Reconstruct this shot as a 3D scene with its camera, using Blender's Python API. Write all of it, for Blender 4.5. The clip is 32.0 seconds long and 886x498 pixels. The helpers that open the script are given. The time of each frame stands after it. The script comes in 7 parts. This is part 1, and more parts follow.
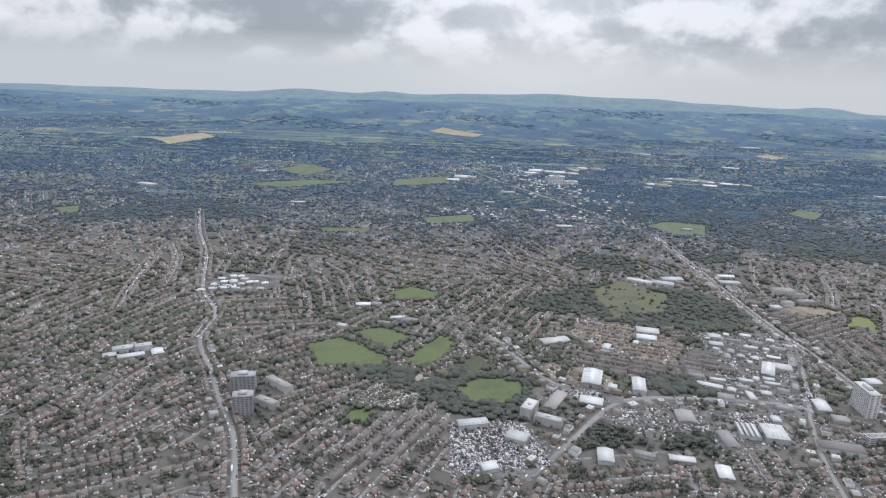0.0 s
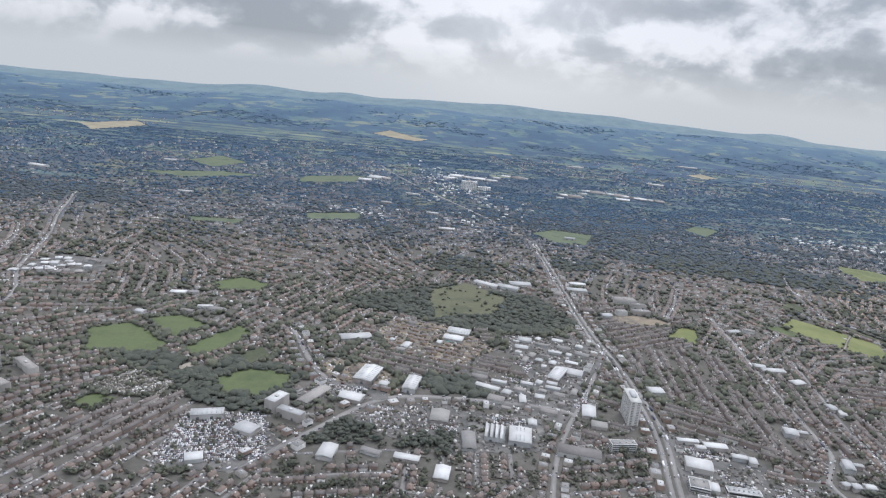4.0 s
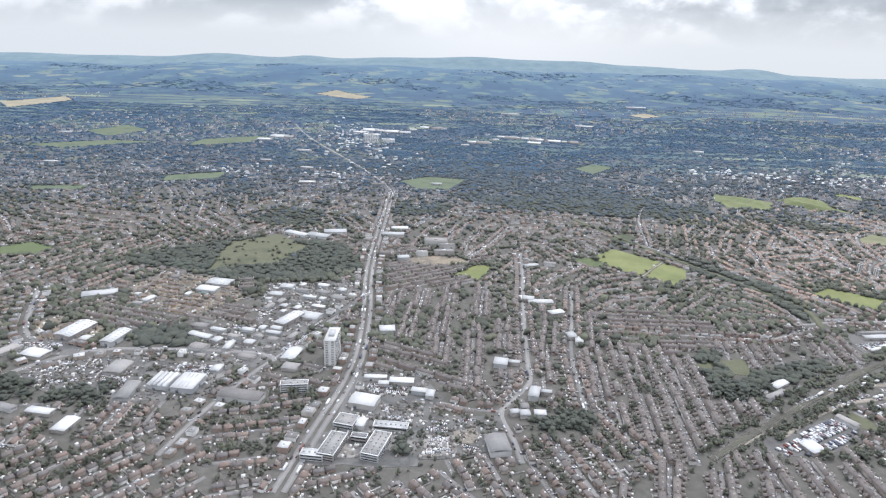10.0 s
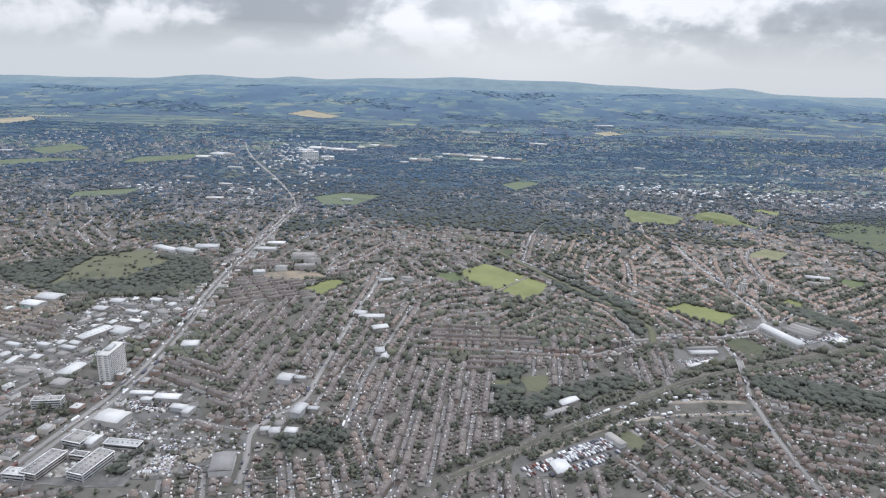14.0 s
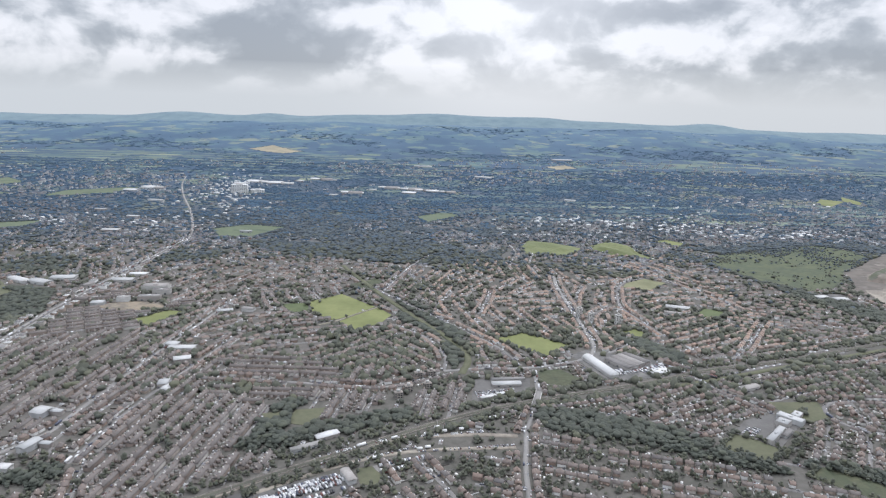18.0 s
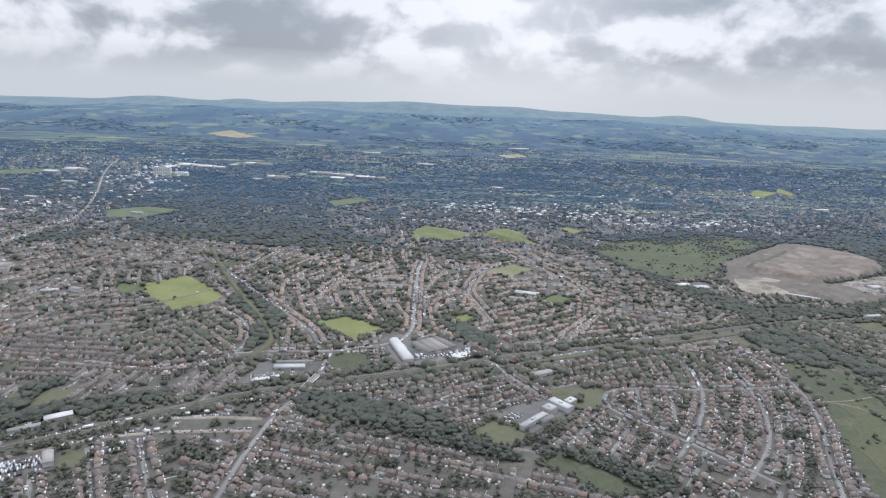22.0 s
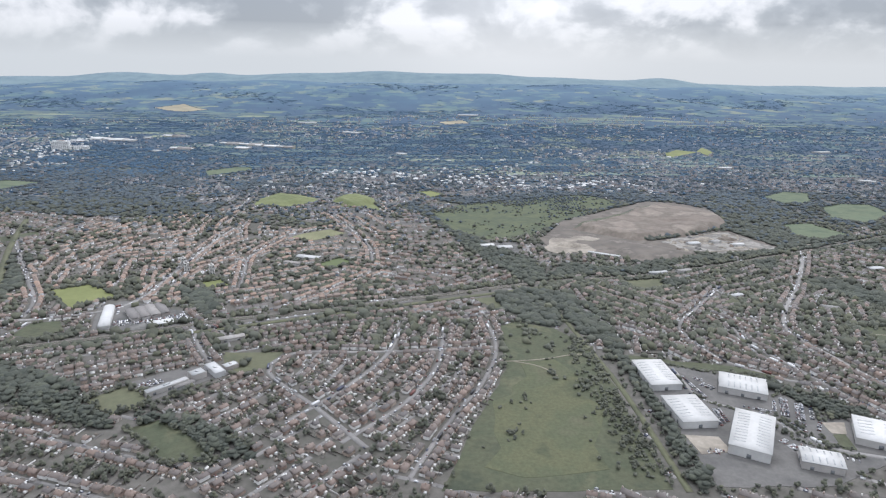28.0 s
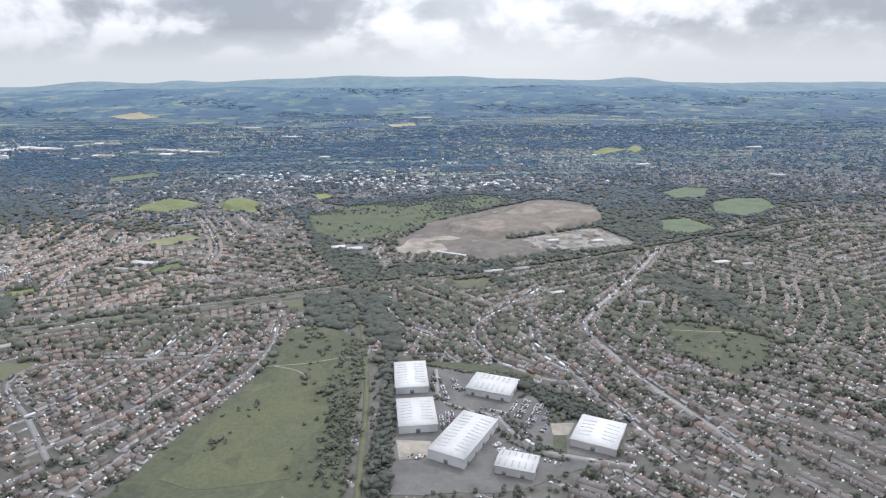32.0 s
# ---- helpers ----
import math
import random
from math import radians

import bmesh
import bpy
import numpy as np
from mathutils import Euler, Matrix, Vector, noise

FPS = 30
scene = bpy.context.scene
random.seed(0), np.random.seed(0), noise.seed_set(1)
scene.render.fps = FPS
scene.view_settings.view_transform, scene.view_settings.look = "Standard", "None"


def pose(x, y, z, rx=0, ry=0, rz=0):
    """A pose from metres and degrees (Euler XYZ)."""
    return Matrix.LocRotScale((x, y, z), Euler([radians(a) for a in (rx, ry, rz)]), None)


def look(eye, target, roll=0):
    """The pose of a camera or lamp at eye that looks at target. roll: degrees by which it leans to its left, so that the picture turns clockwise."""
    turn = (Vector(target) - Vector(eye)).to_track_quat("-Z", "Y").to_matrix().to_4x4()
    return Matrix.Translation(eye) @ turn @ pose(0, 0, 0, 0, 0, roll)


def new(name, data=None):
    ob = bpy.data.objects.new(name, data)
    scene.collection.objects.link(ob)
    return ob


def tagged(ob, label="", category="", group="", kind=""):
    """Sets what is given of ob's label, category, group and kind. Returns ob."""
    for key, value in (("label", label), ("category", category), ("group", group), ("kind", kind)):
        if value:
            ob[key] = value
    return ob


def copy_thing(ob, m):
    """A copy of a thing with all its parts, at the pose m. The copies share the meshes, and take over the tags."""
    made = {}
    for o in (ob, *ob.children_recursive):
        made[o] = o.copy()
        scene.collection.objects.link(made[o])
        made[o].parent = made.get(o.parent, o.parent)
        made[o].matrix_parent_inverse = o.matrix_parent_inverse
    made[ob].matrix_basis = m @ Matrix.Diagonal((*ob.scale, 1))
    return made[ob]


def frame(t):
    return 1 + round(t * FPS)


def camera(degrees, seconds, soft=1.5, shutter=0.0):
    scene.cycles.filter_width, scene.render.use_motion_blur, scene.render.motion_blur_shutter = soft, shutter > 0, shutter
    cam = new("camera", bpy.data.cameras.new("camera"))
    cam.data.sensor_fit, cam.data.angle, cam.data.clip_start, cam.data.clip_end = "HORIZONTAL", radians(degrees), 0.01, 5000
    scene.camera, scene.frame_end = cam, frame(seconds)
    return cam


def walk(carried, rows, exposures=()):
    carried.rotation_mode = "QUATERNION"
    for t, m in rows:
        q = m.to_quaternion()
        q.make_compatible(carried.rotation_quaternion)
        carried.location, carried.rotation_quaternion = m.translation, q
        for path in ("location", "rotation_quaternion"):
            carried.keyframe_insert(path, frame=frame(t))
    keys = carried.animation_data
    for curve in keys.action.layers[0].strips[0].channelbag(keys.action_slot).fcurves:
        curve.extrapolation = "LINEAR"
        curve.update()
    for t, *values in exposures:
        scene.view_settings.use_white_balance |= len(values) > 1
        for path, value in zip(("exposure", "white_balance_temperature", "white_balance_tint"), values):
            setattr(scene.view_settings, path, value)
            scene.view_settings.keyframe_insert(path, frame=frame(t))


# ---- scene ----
cam = camera(69.0, 32.0, soft=1.25)
METRES, EYE, TILT, LEAN, TURN = 1250.0, 241.7, -15.35, -2.13, 0.0
ROWS = [
    (0.0, 0.00033, 0.00294, -0.00195, 0.00, 0.00, -0.00),
    (0.5, 0.01590, 0.00404, -0.00293, -0.68, 1.41, -0.25),
    (1.0, 0.03147, 0.00514, -0.00390, -0.78, -0.09, -0.50),
    (1.5, 0.04703, 0.00624, -0.00487, -0.90, 0.68, -0.54),
    (2.0, 0.06260, 0.00735, -0.00585, -0.93, -0.14, -1.44),
    (2.5, 0.07817, 0.00845, -0.00682, -1.48, 1.07, -1.15),
    (3.0, 0.09373, 0.00956, -0.00779, -1.74, 1.21, -2.03),
    (3.5, 0.10929, 0.01067, -0.00876, -2.31, 1.04, -2.87),
    (5.5, 0.17154, 0.01512, -0.01263, -2.73, 0.23, -2.26),
    (6.0, 0.18710, 0.01623, -0.01359, -3.03, 0.75, -1.51),
    (6.5, 0.20266, 0.01735, -0.01455, -2.97, -0.16, -1.23),
    (7.0, 0.21822, 0.01847, -0.01552, -2.96, 0.12, -0.60),
    (7.5, 0.23378, 0.01959, -0.01648, -3.02, 0.81, -1.57),
    (8.0, 0.24934, 0.02071, -0.01744, -2.53, -0.15, -1.77),
    (8.5, 0.26489, 0.02184, -0.01840, -2.46, -1.60, 0.01),
    (9.0, 0.28045, 0.02296, -0.01936, -2.61, -1.96, 0.46),
    (9.5, 0.29601, 0.02409, -0.02032, -2.51, -1.36, 0.33),
    (10.0, 0.31156, 0.02521, -0.02127, -1.69, -2.70, 0.81),
    (10.5, 0.32712, 0.02634, -0.02223, -1.69, -1.51, 0.91),
    (11.0, 0.34267, 0.02748, -0.02319, -1.38, -2.06, -0.01),
    (11.5, 0.35822, 0.02861, -0.02414, -1.55, -0.86, 0.83),
    (12.0, 0.37378, 0.02974, -0.02510, -1.30, -1.00, 0.07),
    (12.5, 0.38933, 0.03088, -0.02605, -0.99, -1.44, 0.83),
    (13.0, 0.40488, 0.03201, -0.02700, -1.29, -0.37, 0.38),
    (13.5, 0.42043, 0.03315, -0.02795, -1.29, -0.87, 0.57),
    (15.5, 0.48262, 0.03772, -0.03174, -0.41, -0.84, 1.92),
    (16.0, 0.49817, 0.03886, -0.03269, -0.45, 0.67, 2.10),
    (16.5, 0.51372, 0.04001, -0.03364, -0.81, 1.33, 1.46),
    (17.0, 0.52926, 0.04116, -0.03458, -0.90, 1.40, 0.93),
    (17.5, 0.54481, 0.04231, -0.03552, -1.40, 2.44, 0.81),
    (18.0, 0.56035, 0.04346, -0.03647, -1.34, 2.31, 1.07),
    (18.5, 0.57590, 0.04461, -0.03741, -1.32, 1.98, 1.53),
    (19.0, 0.59144, 0.04577, -0.03835, -1.24, 1.53, 2.01),
    (19.5, 0.60698, 0.04693, -0.03929, -1.13, 1.47, 2.14),
    (20.0, 0.62253, 0.04808, -0.04023, -1.38, 2.09, 1.76),
    (20.5, 0.63807, 0.04924, -0.04116, -1.40, 1.26, 0.88),
    (21.0, 0.65361, 0.05040, -0.04210, -1.65, 0.94, 0.39),
    (21.5, 0.66915, 0.05156, -0.04304, -1.75, 0.38, -0.04),
    (22.0, 0.68469, 0.05273, -0.04397, -1.92, 1.43, 0.38),
    (22.5, 0.70023, 0.05389, -0.04491, -1.81, 0.61, 0.03),
    (23.0, 0.71577, 0.05506, -0.04584, -1.38, 0.65, 0.97),
    (23.5, 0.73130, 0.05623, -0.04677, -0.84, 0.24, 0.99),
    (24.0, 0.74684, 0.05740, -0.04770, -0.60, 0.30, 1.90),
    (24.5, 0.76238, 0.05857, -0.04863, -0.58, -0.63, 2.00),
    (25.0, 0.77791, 0.05974, -0.04956, -0.41, -0.02, 1.81),
    (25.5, 0.79345, 0.06091, -0.05049, -0.70, 0.36, 2.32),
    (27.5, 0.85558, 0.06562, -0.05420, -0.94, 0.57, 2.52),
    (28.0, 0.87111, 0.06680, -0.05512, -1.09, -1.03, 1.73),
    (28.5, 0.88664, 0.06799, -0.05604, -1.48, -0.09, 1.81),
    (29.0, 0.90217, 0.06917, -0.05697, -1.34, 0.37, 1.36),
    (29.5, 0.91770, 0.07036, -0.05789, -1.70, 0.08, 1.28),
    (30.0, 0.93323, 0.07154, -0.05881, -2.37, 1.08, 2.35),
    (30.5, 0.94876, 0.07273, -0.05973, -2.08, -0.09, 1.84),
    (31.0, 0.96429, 0.07392, -0.06064, -1.59, -1.18, 3.43),
    (31.5, 0.97981, 0.07511, -0.06156, -1.83, -0.85, 3.24),
    (32.0, 0.99534, 0.07631, -0.06248, -1.47, -0.72, 2.95),
]
walk(cam, [(t, pose(0, 0, EYE, TILT, LEAN, TURN) @ pose(METRES * x, METRES * y, METRES * z, 90 + pitch, roll, yaw)) for t, x, y, z, yaw, pitch, roll in ROWS],
     exposures=[(0.0, -0.02, 6020, 14), (6.0, -0.02, 5990, 14), (8.0, 0.02, 5940, 14), (9.0, 0.12, 5940, 14), (10.0, 0.38, 6020, 14), (11.0, 0.36, 6020, 14), (12.0, 0.14, 5980, 14),
                (13.0, 0.09, 6000, 14), (15.5, 0.27, 6060, 14), (16.0, 0.31, 6060, 14), (17.0, 0.02, 6060, 14), (18.0, 0.12, 6060, 14), (19.0, 0.12, 6060, 14), (20.0, -0.06, 6060, 14), (21.0, 0.02, 6000, 14),
                (25.0, 0.08, 5980, 14), (28.0, 0.17, 6060, 14), (29.0, 0.04, 6060, 14), (30.0, 0.0, 6060, 14), (31.0, 0.07, 6060, 14), (32.0, 0.24, 6040, 14)])

# ---- sky, sun and exposure (overcast, sun ahead and to the right) ----
SUN_AZ, SUN_EL = 32.0, 52.0
sun = new("sun", bpy.data.lights.new("sun", "SUN"))
sun.data.energy, sun.data.angle, sun.data.color = 1.25, radians(11), (1.0, 0.96, 0.9)
sun.matrix_world = look((0, 0, 0), (-math.sin(radians(SUN_AZ)), -math.cos(radians(SUN_AZ)), -math.tan(radians(SUN_EL))))
scene.view_settings.exposure = 0.0


class Nodes:
    """Short hand to wire a node tree."""

    def __init__(self, tree):
        self.t = tree
        self.t.nodes.clear()

    def add(self, kind, links=(), **props):
        n = self.t.nodes.new(kind)
        for k, v in props.items():
            if k == "op":
                n.operation = v
            elif k == "dtype":
                n.data_type = v
            elif k == "blend":
                n.blend_type = v
            elif k == "dims":
                n.noise_dimensions = v
        for key, v in dict(links).items():
            s = n.inputs[key]
            if isinstance(v, bpy.types.NodeSocket):
                self.t.links.new(v, s)
            else:
                s.default_value = v
        return n

    def math(self, op, a, b=0.0, clamp=False):
        n = self.add("ShaderNodeMath", {0: a, 1: b}, op=op)
        n.use_clamp = clamp
        return n.outputs[0]

    def mix(self, f, a, b, blend="MIX"):
        n = self.add("ShaderNodeMix", {0: f, 6: a, 7: b}, dtype="RGBA", blend=blend)
        return n.outputs[2]

    def ramp(self, f, stops, mode="LINEAR"):
        n = self.add("ShaderNodeValToRGB", {0: f})
        n.color_ramp.interpolation = mode
        e = n.color_ramp.elements
        while len(e) < len(stops):
            e.new(0.5)
        for el, (p, c) in zip(e, stops):
            el.position, el.color = p, (*c, 1) if len(c) == 3 else c
        return n.outputs[0]


def grey(v):
    return (v, v, v)


world = bpy.data.worlds.new("world")
scene.world = world
world.use_nodes = True
N = Nodes(world.node_tree)
sky = N.add("ShaderNodeTexSky")
sky.sky_type, sky.sun_disc = "NISHITA", False
sky.sun_elevation, sky.sun_rotation = radians(SUN_EL), radians(SUN_AZ)
co = N.add("ShaderNodeTexCoord").outputs["Generated"]
sep = N.add("ShaderNodeSeparateXYZ", {0: co}).outputs
up = N.math("MAXIMUM", sep[2], 0.0)
# cloud deck seen at a grazing angle: flat-based heaps, bright on top and grey beneath
flat = N.add("ShaderNodeMapping", {0: co, 3: (1.0, 1.0, 1.55)}).outputs[0]
high = N.add("ShaderNodeMapping", {0: co, 1: (0.0, 0.0, 0.04), 3: (1.0, 1.0, 1.55)}).outputs[0]


def heaps(v):
    big = N.add("ShaderNodeTexNoise", {"Vector": v, "Scale": 4.6, "Detail": 2.0, "Roughness": 0.45, "Distortion": 0.15}).outputs[0]
    mid = N.add("ShaderNodeTexNoise", {"Vector": v, "Scale": 10.0, "Detail": 6.0, "Roughness": 0.52, "Distortion": 0.25}).outputs[0]
    return N.math("ADD", N.math("MULTIPLY", big, 0.55), N.math("MULTIPLY", mid, 0.45))


mass = heaps(flat)
edge = N.math("MULTIPLY", N.math("SUBTRACT", heaps(high), mass), 1.6)
lit = N.math("SUBTRACT", mass, edge)
banks = N.ramp(lit, [(0.33, (0.4, 0.43, 0.455)), (0.44, (0.49, 0.52, 0.54)), (0.5, (0.63, 0.655, 0.665)), (0.545, (0.79, 0.805, 0.805)), (0.63, (0.97, 0.97, 0.96))])
# the sun's glow through the thin part of the deck
sd = (math.sin(radians(7)) * math.cos(radians(9)), math.cos(radians(7)) * math.cos(radians(9)), math.sin(radians(9)))
glow = N.add("ShaderNodeVectorMath", {0: co, 1: sd}, op="DOT_PRODUCT").outputs["Value"]
glow = N.math("POWER", N.math("MAXIMUM", glow, 0.0), 60.0)
low = N.math("SUBTRACT", 1.0, N.math("MULTIPLY", up, 20.0), True)
deck = N.mix(N.math("POWER", low, 0.7), banks, (0.7, 0.735, 0.73, 1))
deck = N.mix(N.math("MULTIPLY", glow, 0.4), deck, (1.25, 1.24, 1.2, 1))
both = N.mix(0.9, N.mix(1.0, sky.outputs[0], (0.1, 0.1, 0.1, 1), "MULTIPLY"), deck)
# an overcast sky is brighter overhead than at the horizon
lift = N.add("ShaderNodeMapRange", {0: up, 1: 0.17, 2: 0.85, 3: 0.9, 4: 2.35}).outputs[0]
bg = N.add("ShaderNodeBackground", {0: both, 1: lift}).outputs[0]
N.add("ShaderNodeOutputWorld", {0: bg})


# ---- materials ----
def mat(name, palette, rnd="island", grain=0.35, scale=0.5, coarse=0.02, rough=0.85, metal=0.0, bump=0.0, mode="LINEAR", stain=0.25, leafy=0.0):
    """A surface whose colour runs through the palette at random from piece to piece, with fine grain and broad stains."""
    m = bpy.data.materials.new(name)
    m.use_nodes = True
    n = Nodes(m.node_tree)
    where = n.add("ShaderNodeTexCoord").outputs["Object"]
    fine = n.add("ShaderNodeTexNoise", {"Vector": where, "Scale": scale, "Detail": 5.0, "Roughness": 0.65}).outputs[0]
    wide = n.add("ShaderNodeTexNoise", {"Vector": where, "Scale": coarse, "Detail": 4.0, "Roughness": 0.6}).outputs[0]
    if rnd == "island":
        pick = n.add("ShaderNodeNewGeometry").outputs["Random Per Island"]
    elif rnd == "object":
        pick = n.add("ShaderNodeObjectInfo").outputs["Random"]
    else:
        pick = n.add("ShaderNodeMapRange", {0: wide, 1: 0.32, 2: 0.68}).outputs[0]
    k = max(1, len(palette) - 1)
    col = n.ramp(pick, [(i / k if mode == "LINEAR" else i / len(palette), c) for i, c in enumerate(palette)], mode)
    f = n.math("ADD", 1.0 - grain, n.math("MULTIPLY", fine, 2 * grain))
    w = n.math("ADD", 1.0 - stain, n.math("MULTIPLY", wide, 2 * stain))
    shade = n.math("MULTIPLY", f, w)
    col = n.mix(1.0, col, n.add("ShaderNodeCombineXYZ", {0: shade, 1: shade, 2: shade}).outputs[0], "MULTIPLY")
    b = n.add("ShaderNodeBsdfPrincipled", {"Base Color": col, "Roughness": rough, "Metallic": metal})
    if leafy:
        # leaves in a crown turn every way, most of them to the sky
        up_ = n.add("ShaderNodeVectorMath", {0: n.add("ShaderNodeNewGeometry").outputs["Normal"], 1: (0.0, 0.0, leafy)}, op="ADD").outputs[0]
        turned_up = n.add("ShaderNodeVectorMath", {0: up_}, op="NORMALIZE").outputs[0]
        n.t.links.new(turned_up, b.inputs["Normal"])
    if bump:
        bm_ = n.add("ShaderNodeBump", {"Strength": bump, "Height": fine})
        n.t.links.new(bm_.outputs[0], b.inputs["Normal"])
    n.add("ShaderNodeOutputMaterial", {0: b.outputs[0]})
    return m


GROUND = mat("ground_gardens", [(0.05, 0.065, 0.035), (0.10, 0.10, 0.085), (0.075, 0.085, 0.05), (0.13, 0.125, 0.11)], None, 0.5, 0.16, 0.012, 0.95)
LAWN = mat("mown_grass", [(0.078, 0.103, 0.046), (0.104, 0.128, 0.056), (0.088, 0.115, 0.05)], None, 0.22, 0.25, 0.03, 0.9)
PITCH = mat("pitch_grass", [(0.152, 0.172, 0.062), (0.185, 0.198, 0.078)], None, 0.18, 0.2, 0.03, 0.9)
HILL_GRASS = mat("hill_grass", [(0.13, 0.152, 0.064), (0.158, 0.174, 0.078)], None, 0.2, 0.1, 0.02, 0.9)
ROUGH_GRASS = mat("rough_meadow", [(0.056, 0.066, 0.043), (0.084, 0.09, 0.054), (0.066, 0.077, 0.046), (0.1, 0.1, 0.06)], None, 0.5, 0.35, 0.03, 0.95, bump=0.3)
# greens and yellows shifted to blue, so haze sits in the colour
HAZY_FIELD = mat("far_fields", [(0.065, 0.105, 0.13), (0.13, 0.175, 0.145), (0.075, 0.115, 0.135), (0.11, 0.155, 0.145), (0.21, 0.24, 0.175)], "island", 0.2, 0.05, 0.01, 0.95)
STRAW = mat("ripe_straw", [(0.25, 0.225, 0.16), (0.3, 0.265, 0.185)], None, 0.2, 0.05, 0.02, 0.95)
# mown grass muted and blued: haze painted into the far pastures
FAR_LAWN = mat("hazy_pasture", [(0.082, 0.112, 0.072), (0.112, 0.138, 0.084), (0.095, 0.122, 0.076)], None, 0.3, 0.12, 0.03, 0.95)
MARSH = mat("marsh_grass", [(0.058, 0.073, 0.05), (0.1, 0.115, 0.062), (0.068, 0.084, 0.052), (0.085, 0.1, 0.057)], None, 0.4, 0.15, 0.025, 0.95)
MOWN = mat("mown_meadow", [(0.072, 0.082, 0.047), (0.103, 0.106, 0.057), (0.08, 0.09, 0.05), (0.092, 0.092, 0.056)], None, 0.45, 0.5, 0.028, 0.95)
DRY = mat("dry_grass", [(0.17, 0.175, 0.095), (0.21, 0.205, 0.12)], None, 0.25, 0.3, 0.03, 0.95)
# render dulled and cooled to paint in haze on far walls
HAZY_WALL = mat("hazy_render", [(0.34, 0.37, 0.39), (0.56, 0.57, 0.57), (0.4, 0.41, 0.41), (0.66, 0.66, 0.65)], "island", 0.15, 3.0, 0.2, 0.9, mode="CONSTANT")
OLIVE = mat("olive_grass", [(0.084, 0.092, 0.056), (0.116, 0.119, 0.073), (0.095, 0.102, 0.06)], None, 0.3, 0.25, 0.03, 0.95)
SOIL = mat("bare_soil", [(0.15, 0.126, 0.106), (0.2, 0.168, 0.141), (0.14, 0.12, 0.1), (0.225, 0.193, 0.162), (0.165, 0.14, 0.118)], None, 0.4, 0.1, 0.022, 0.95, bump=0.4)
CLAY = mat("grey_clay", [(0.125, 0.11, 0.096), (0.165, 0.145, 0.124), (0.11, 0.098, 0.086), (0.19, 0.168, 0.144)], None, 0.4, 0.12, 0.03, 0.95)
CRUSHED = mat("crushed_rubble", [(0.17, 0.16, 0.146), (0.3, 0.285, 0.26), (0.14, 0.132, 0.12), (0.24, 0.222, 0.2)], None, 0.45, 0.3, 0.05, 0.95)
SITE = mat("site_earth", [(0.19, 0.155, 0.115), (0.27, 0.225, 0.165), (0.155, 0.135, 0.11), (0.31, 0.27, 0.2)], None, 0.45, 0.2, 0.04, 0.95)
TAN = mat("new_brick", [(0.36, 0.27, 0.19), (0.46, 0.38, 0.28), (0.3, 0.22, 0.17), (0.42, 0.32, 0.23), (0.6, 0.56, 0.48)], "island", 0.25, 2.0, 0.2, 0.9, mode="CONSTANT")
SAND = mat("pale_rubble", [(0.25, 0.222, 0.185), (0.34, 0.305, 0.255), (0.19, 0.168, 0.14), (0.29, 0.26, 0.215)], None, 0.4, 0.3, 0.03, 0.95)
ASPHALT = mat("asphalt", [(0.205, 0.198, 0.19), (0.275, 0.265, 0.252)], None, 0.2, 0.5, 0.02, 0.85)
YARD = mat("yard_concrete", [(0.1, 0.098, 0.094), (0.165, 0.16, 0.152), (0.085, 0.085, 0.082), (0.21, 0.203, 0.19)], None, 0.35, 0.4, 0.03, 0.9)
PATH = mat("gravel_path", [(0.23, 0.21, 0.16), (0.29, 0.265, 0.205)], None, 0.2, 0.6, 0.05, 0.95)
BALLAST = mat("rail_ballast", [(0.075, 0.074, 0.06), (0.1, 0.097, 0.078), (0.085, 0.09, 0.06)], None, 0.4, 0.3, 0.05, 0.95)
STREET = mat("street_and_pavement", [(0.17, 0.164, 0.159), (0.24, 0.23, 0.221)], None, 0.25, 0.6, 0.03, 0.9)
TARMAC = mat("dark_tarmac", [(0.095, 0.092, 0.088), (0.14, 0.135, 0.128), (0.08, 0.078, 0.076)], None, 0.3, 0.5, 0.03, 0.9)
STEEL = mat("rail_steel", [(0.25, 0.22, 0.2), (0.3, 0.27, 0.24)], None, 0.2, 1.0, 0.1, 0.4, 0.8)
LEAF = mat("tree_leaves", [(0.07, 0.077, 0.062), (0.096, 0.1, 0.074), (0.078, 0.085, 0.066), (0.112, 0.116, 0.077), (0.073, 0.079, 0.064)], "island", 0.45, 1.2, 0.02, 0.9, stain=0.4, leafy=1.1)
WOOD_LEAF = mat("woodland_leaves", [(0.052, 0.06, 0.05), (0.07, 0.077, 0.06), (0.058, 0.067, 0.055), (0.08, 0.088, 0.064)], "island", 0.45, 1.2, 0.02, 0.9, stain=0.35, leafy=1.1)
# the next three leaf palettes have distance haze mixed into their colour
HAZY_LEAF = mat("hazy_far_woodland", [(0.038, 0.08, 0.134), (0.05, 0.098, 0.152), (0.043, 0.088, 0.142)], "island", 0.3, 0.08, 0.006, 0.95, leafy=1.1)
HAZY_HILL_WOOD = mat("hazy_hill_woodland", [(0.06, 0.114, 0.176), (0.075, 0.133, 0.194)], "island", 0.25, 0.05, 0.006, 0.95, leafy=1.1)
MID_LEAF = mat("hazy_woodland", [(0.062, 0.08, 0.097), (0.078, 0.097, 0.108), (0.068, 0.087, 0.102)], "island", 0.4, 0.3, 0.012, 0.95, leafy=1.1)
CROWN = mat("crown_leaves", [(0.06, 0.07, 0.055), (0.088, 0.1, 0.068), (0.072, 0.084, 0.06)], "object", 0.55, 1.5, 0.2, 0.9, leafy=1.1)
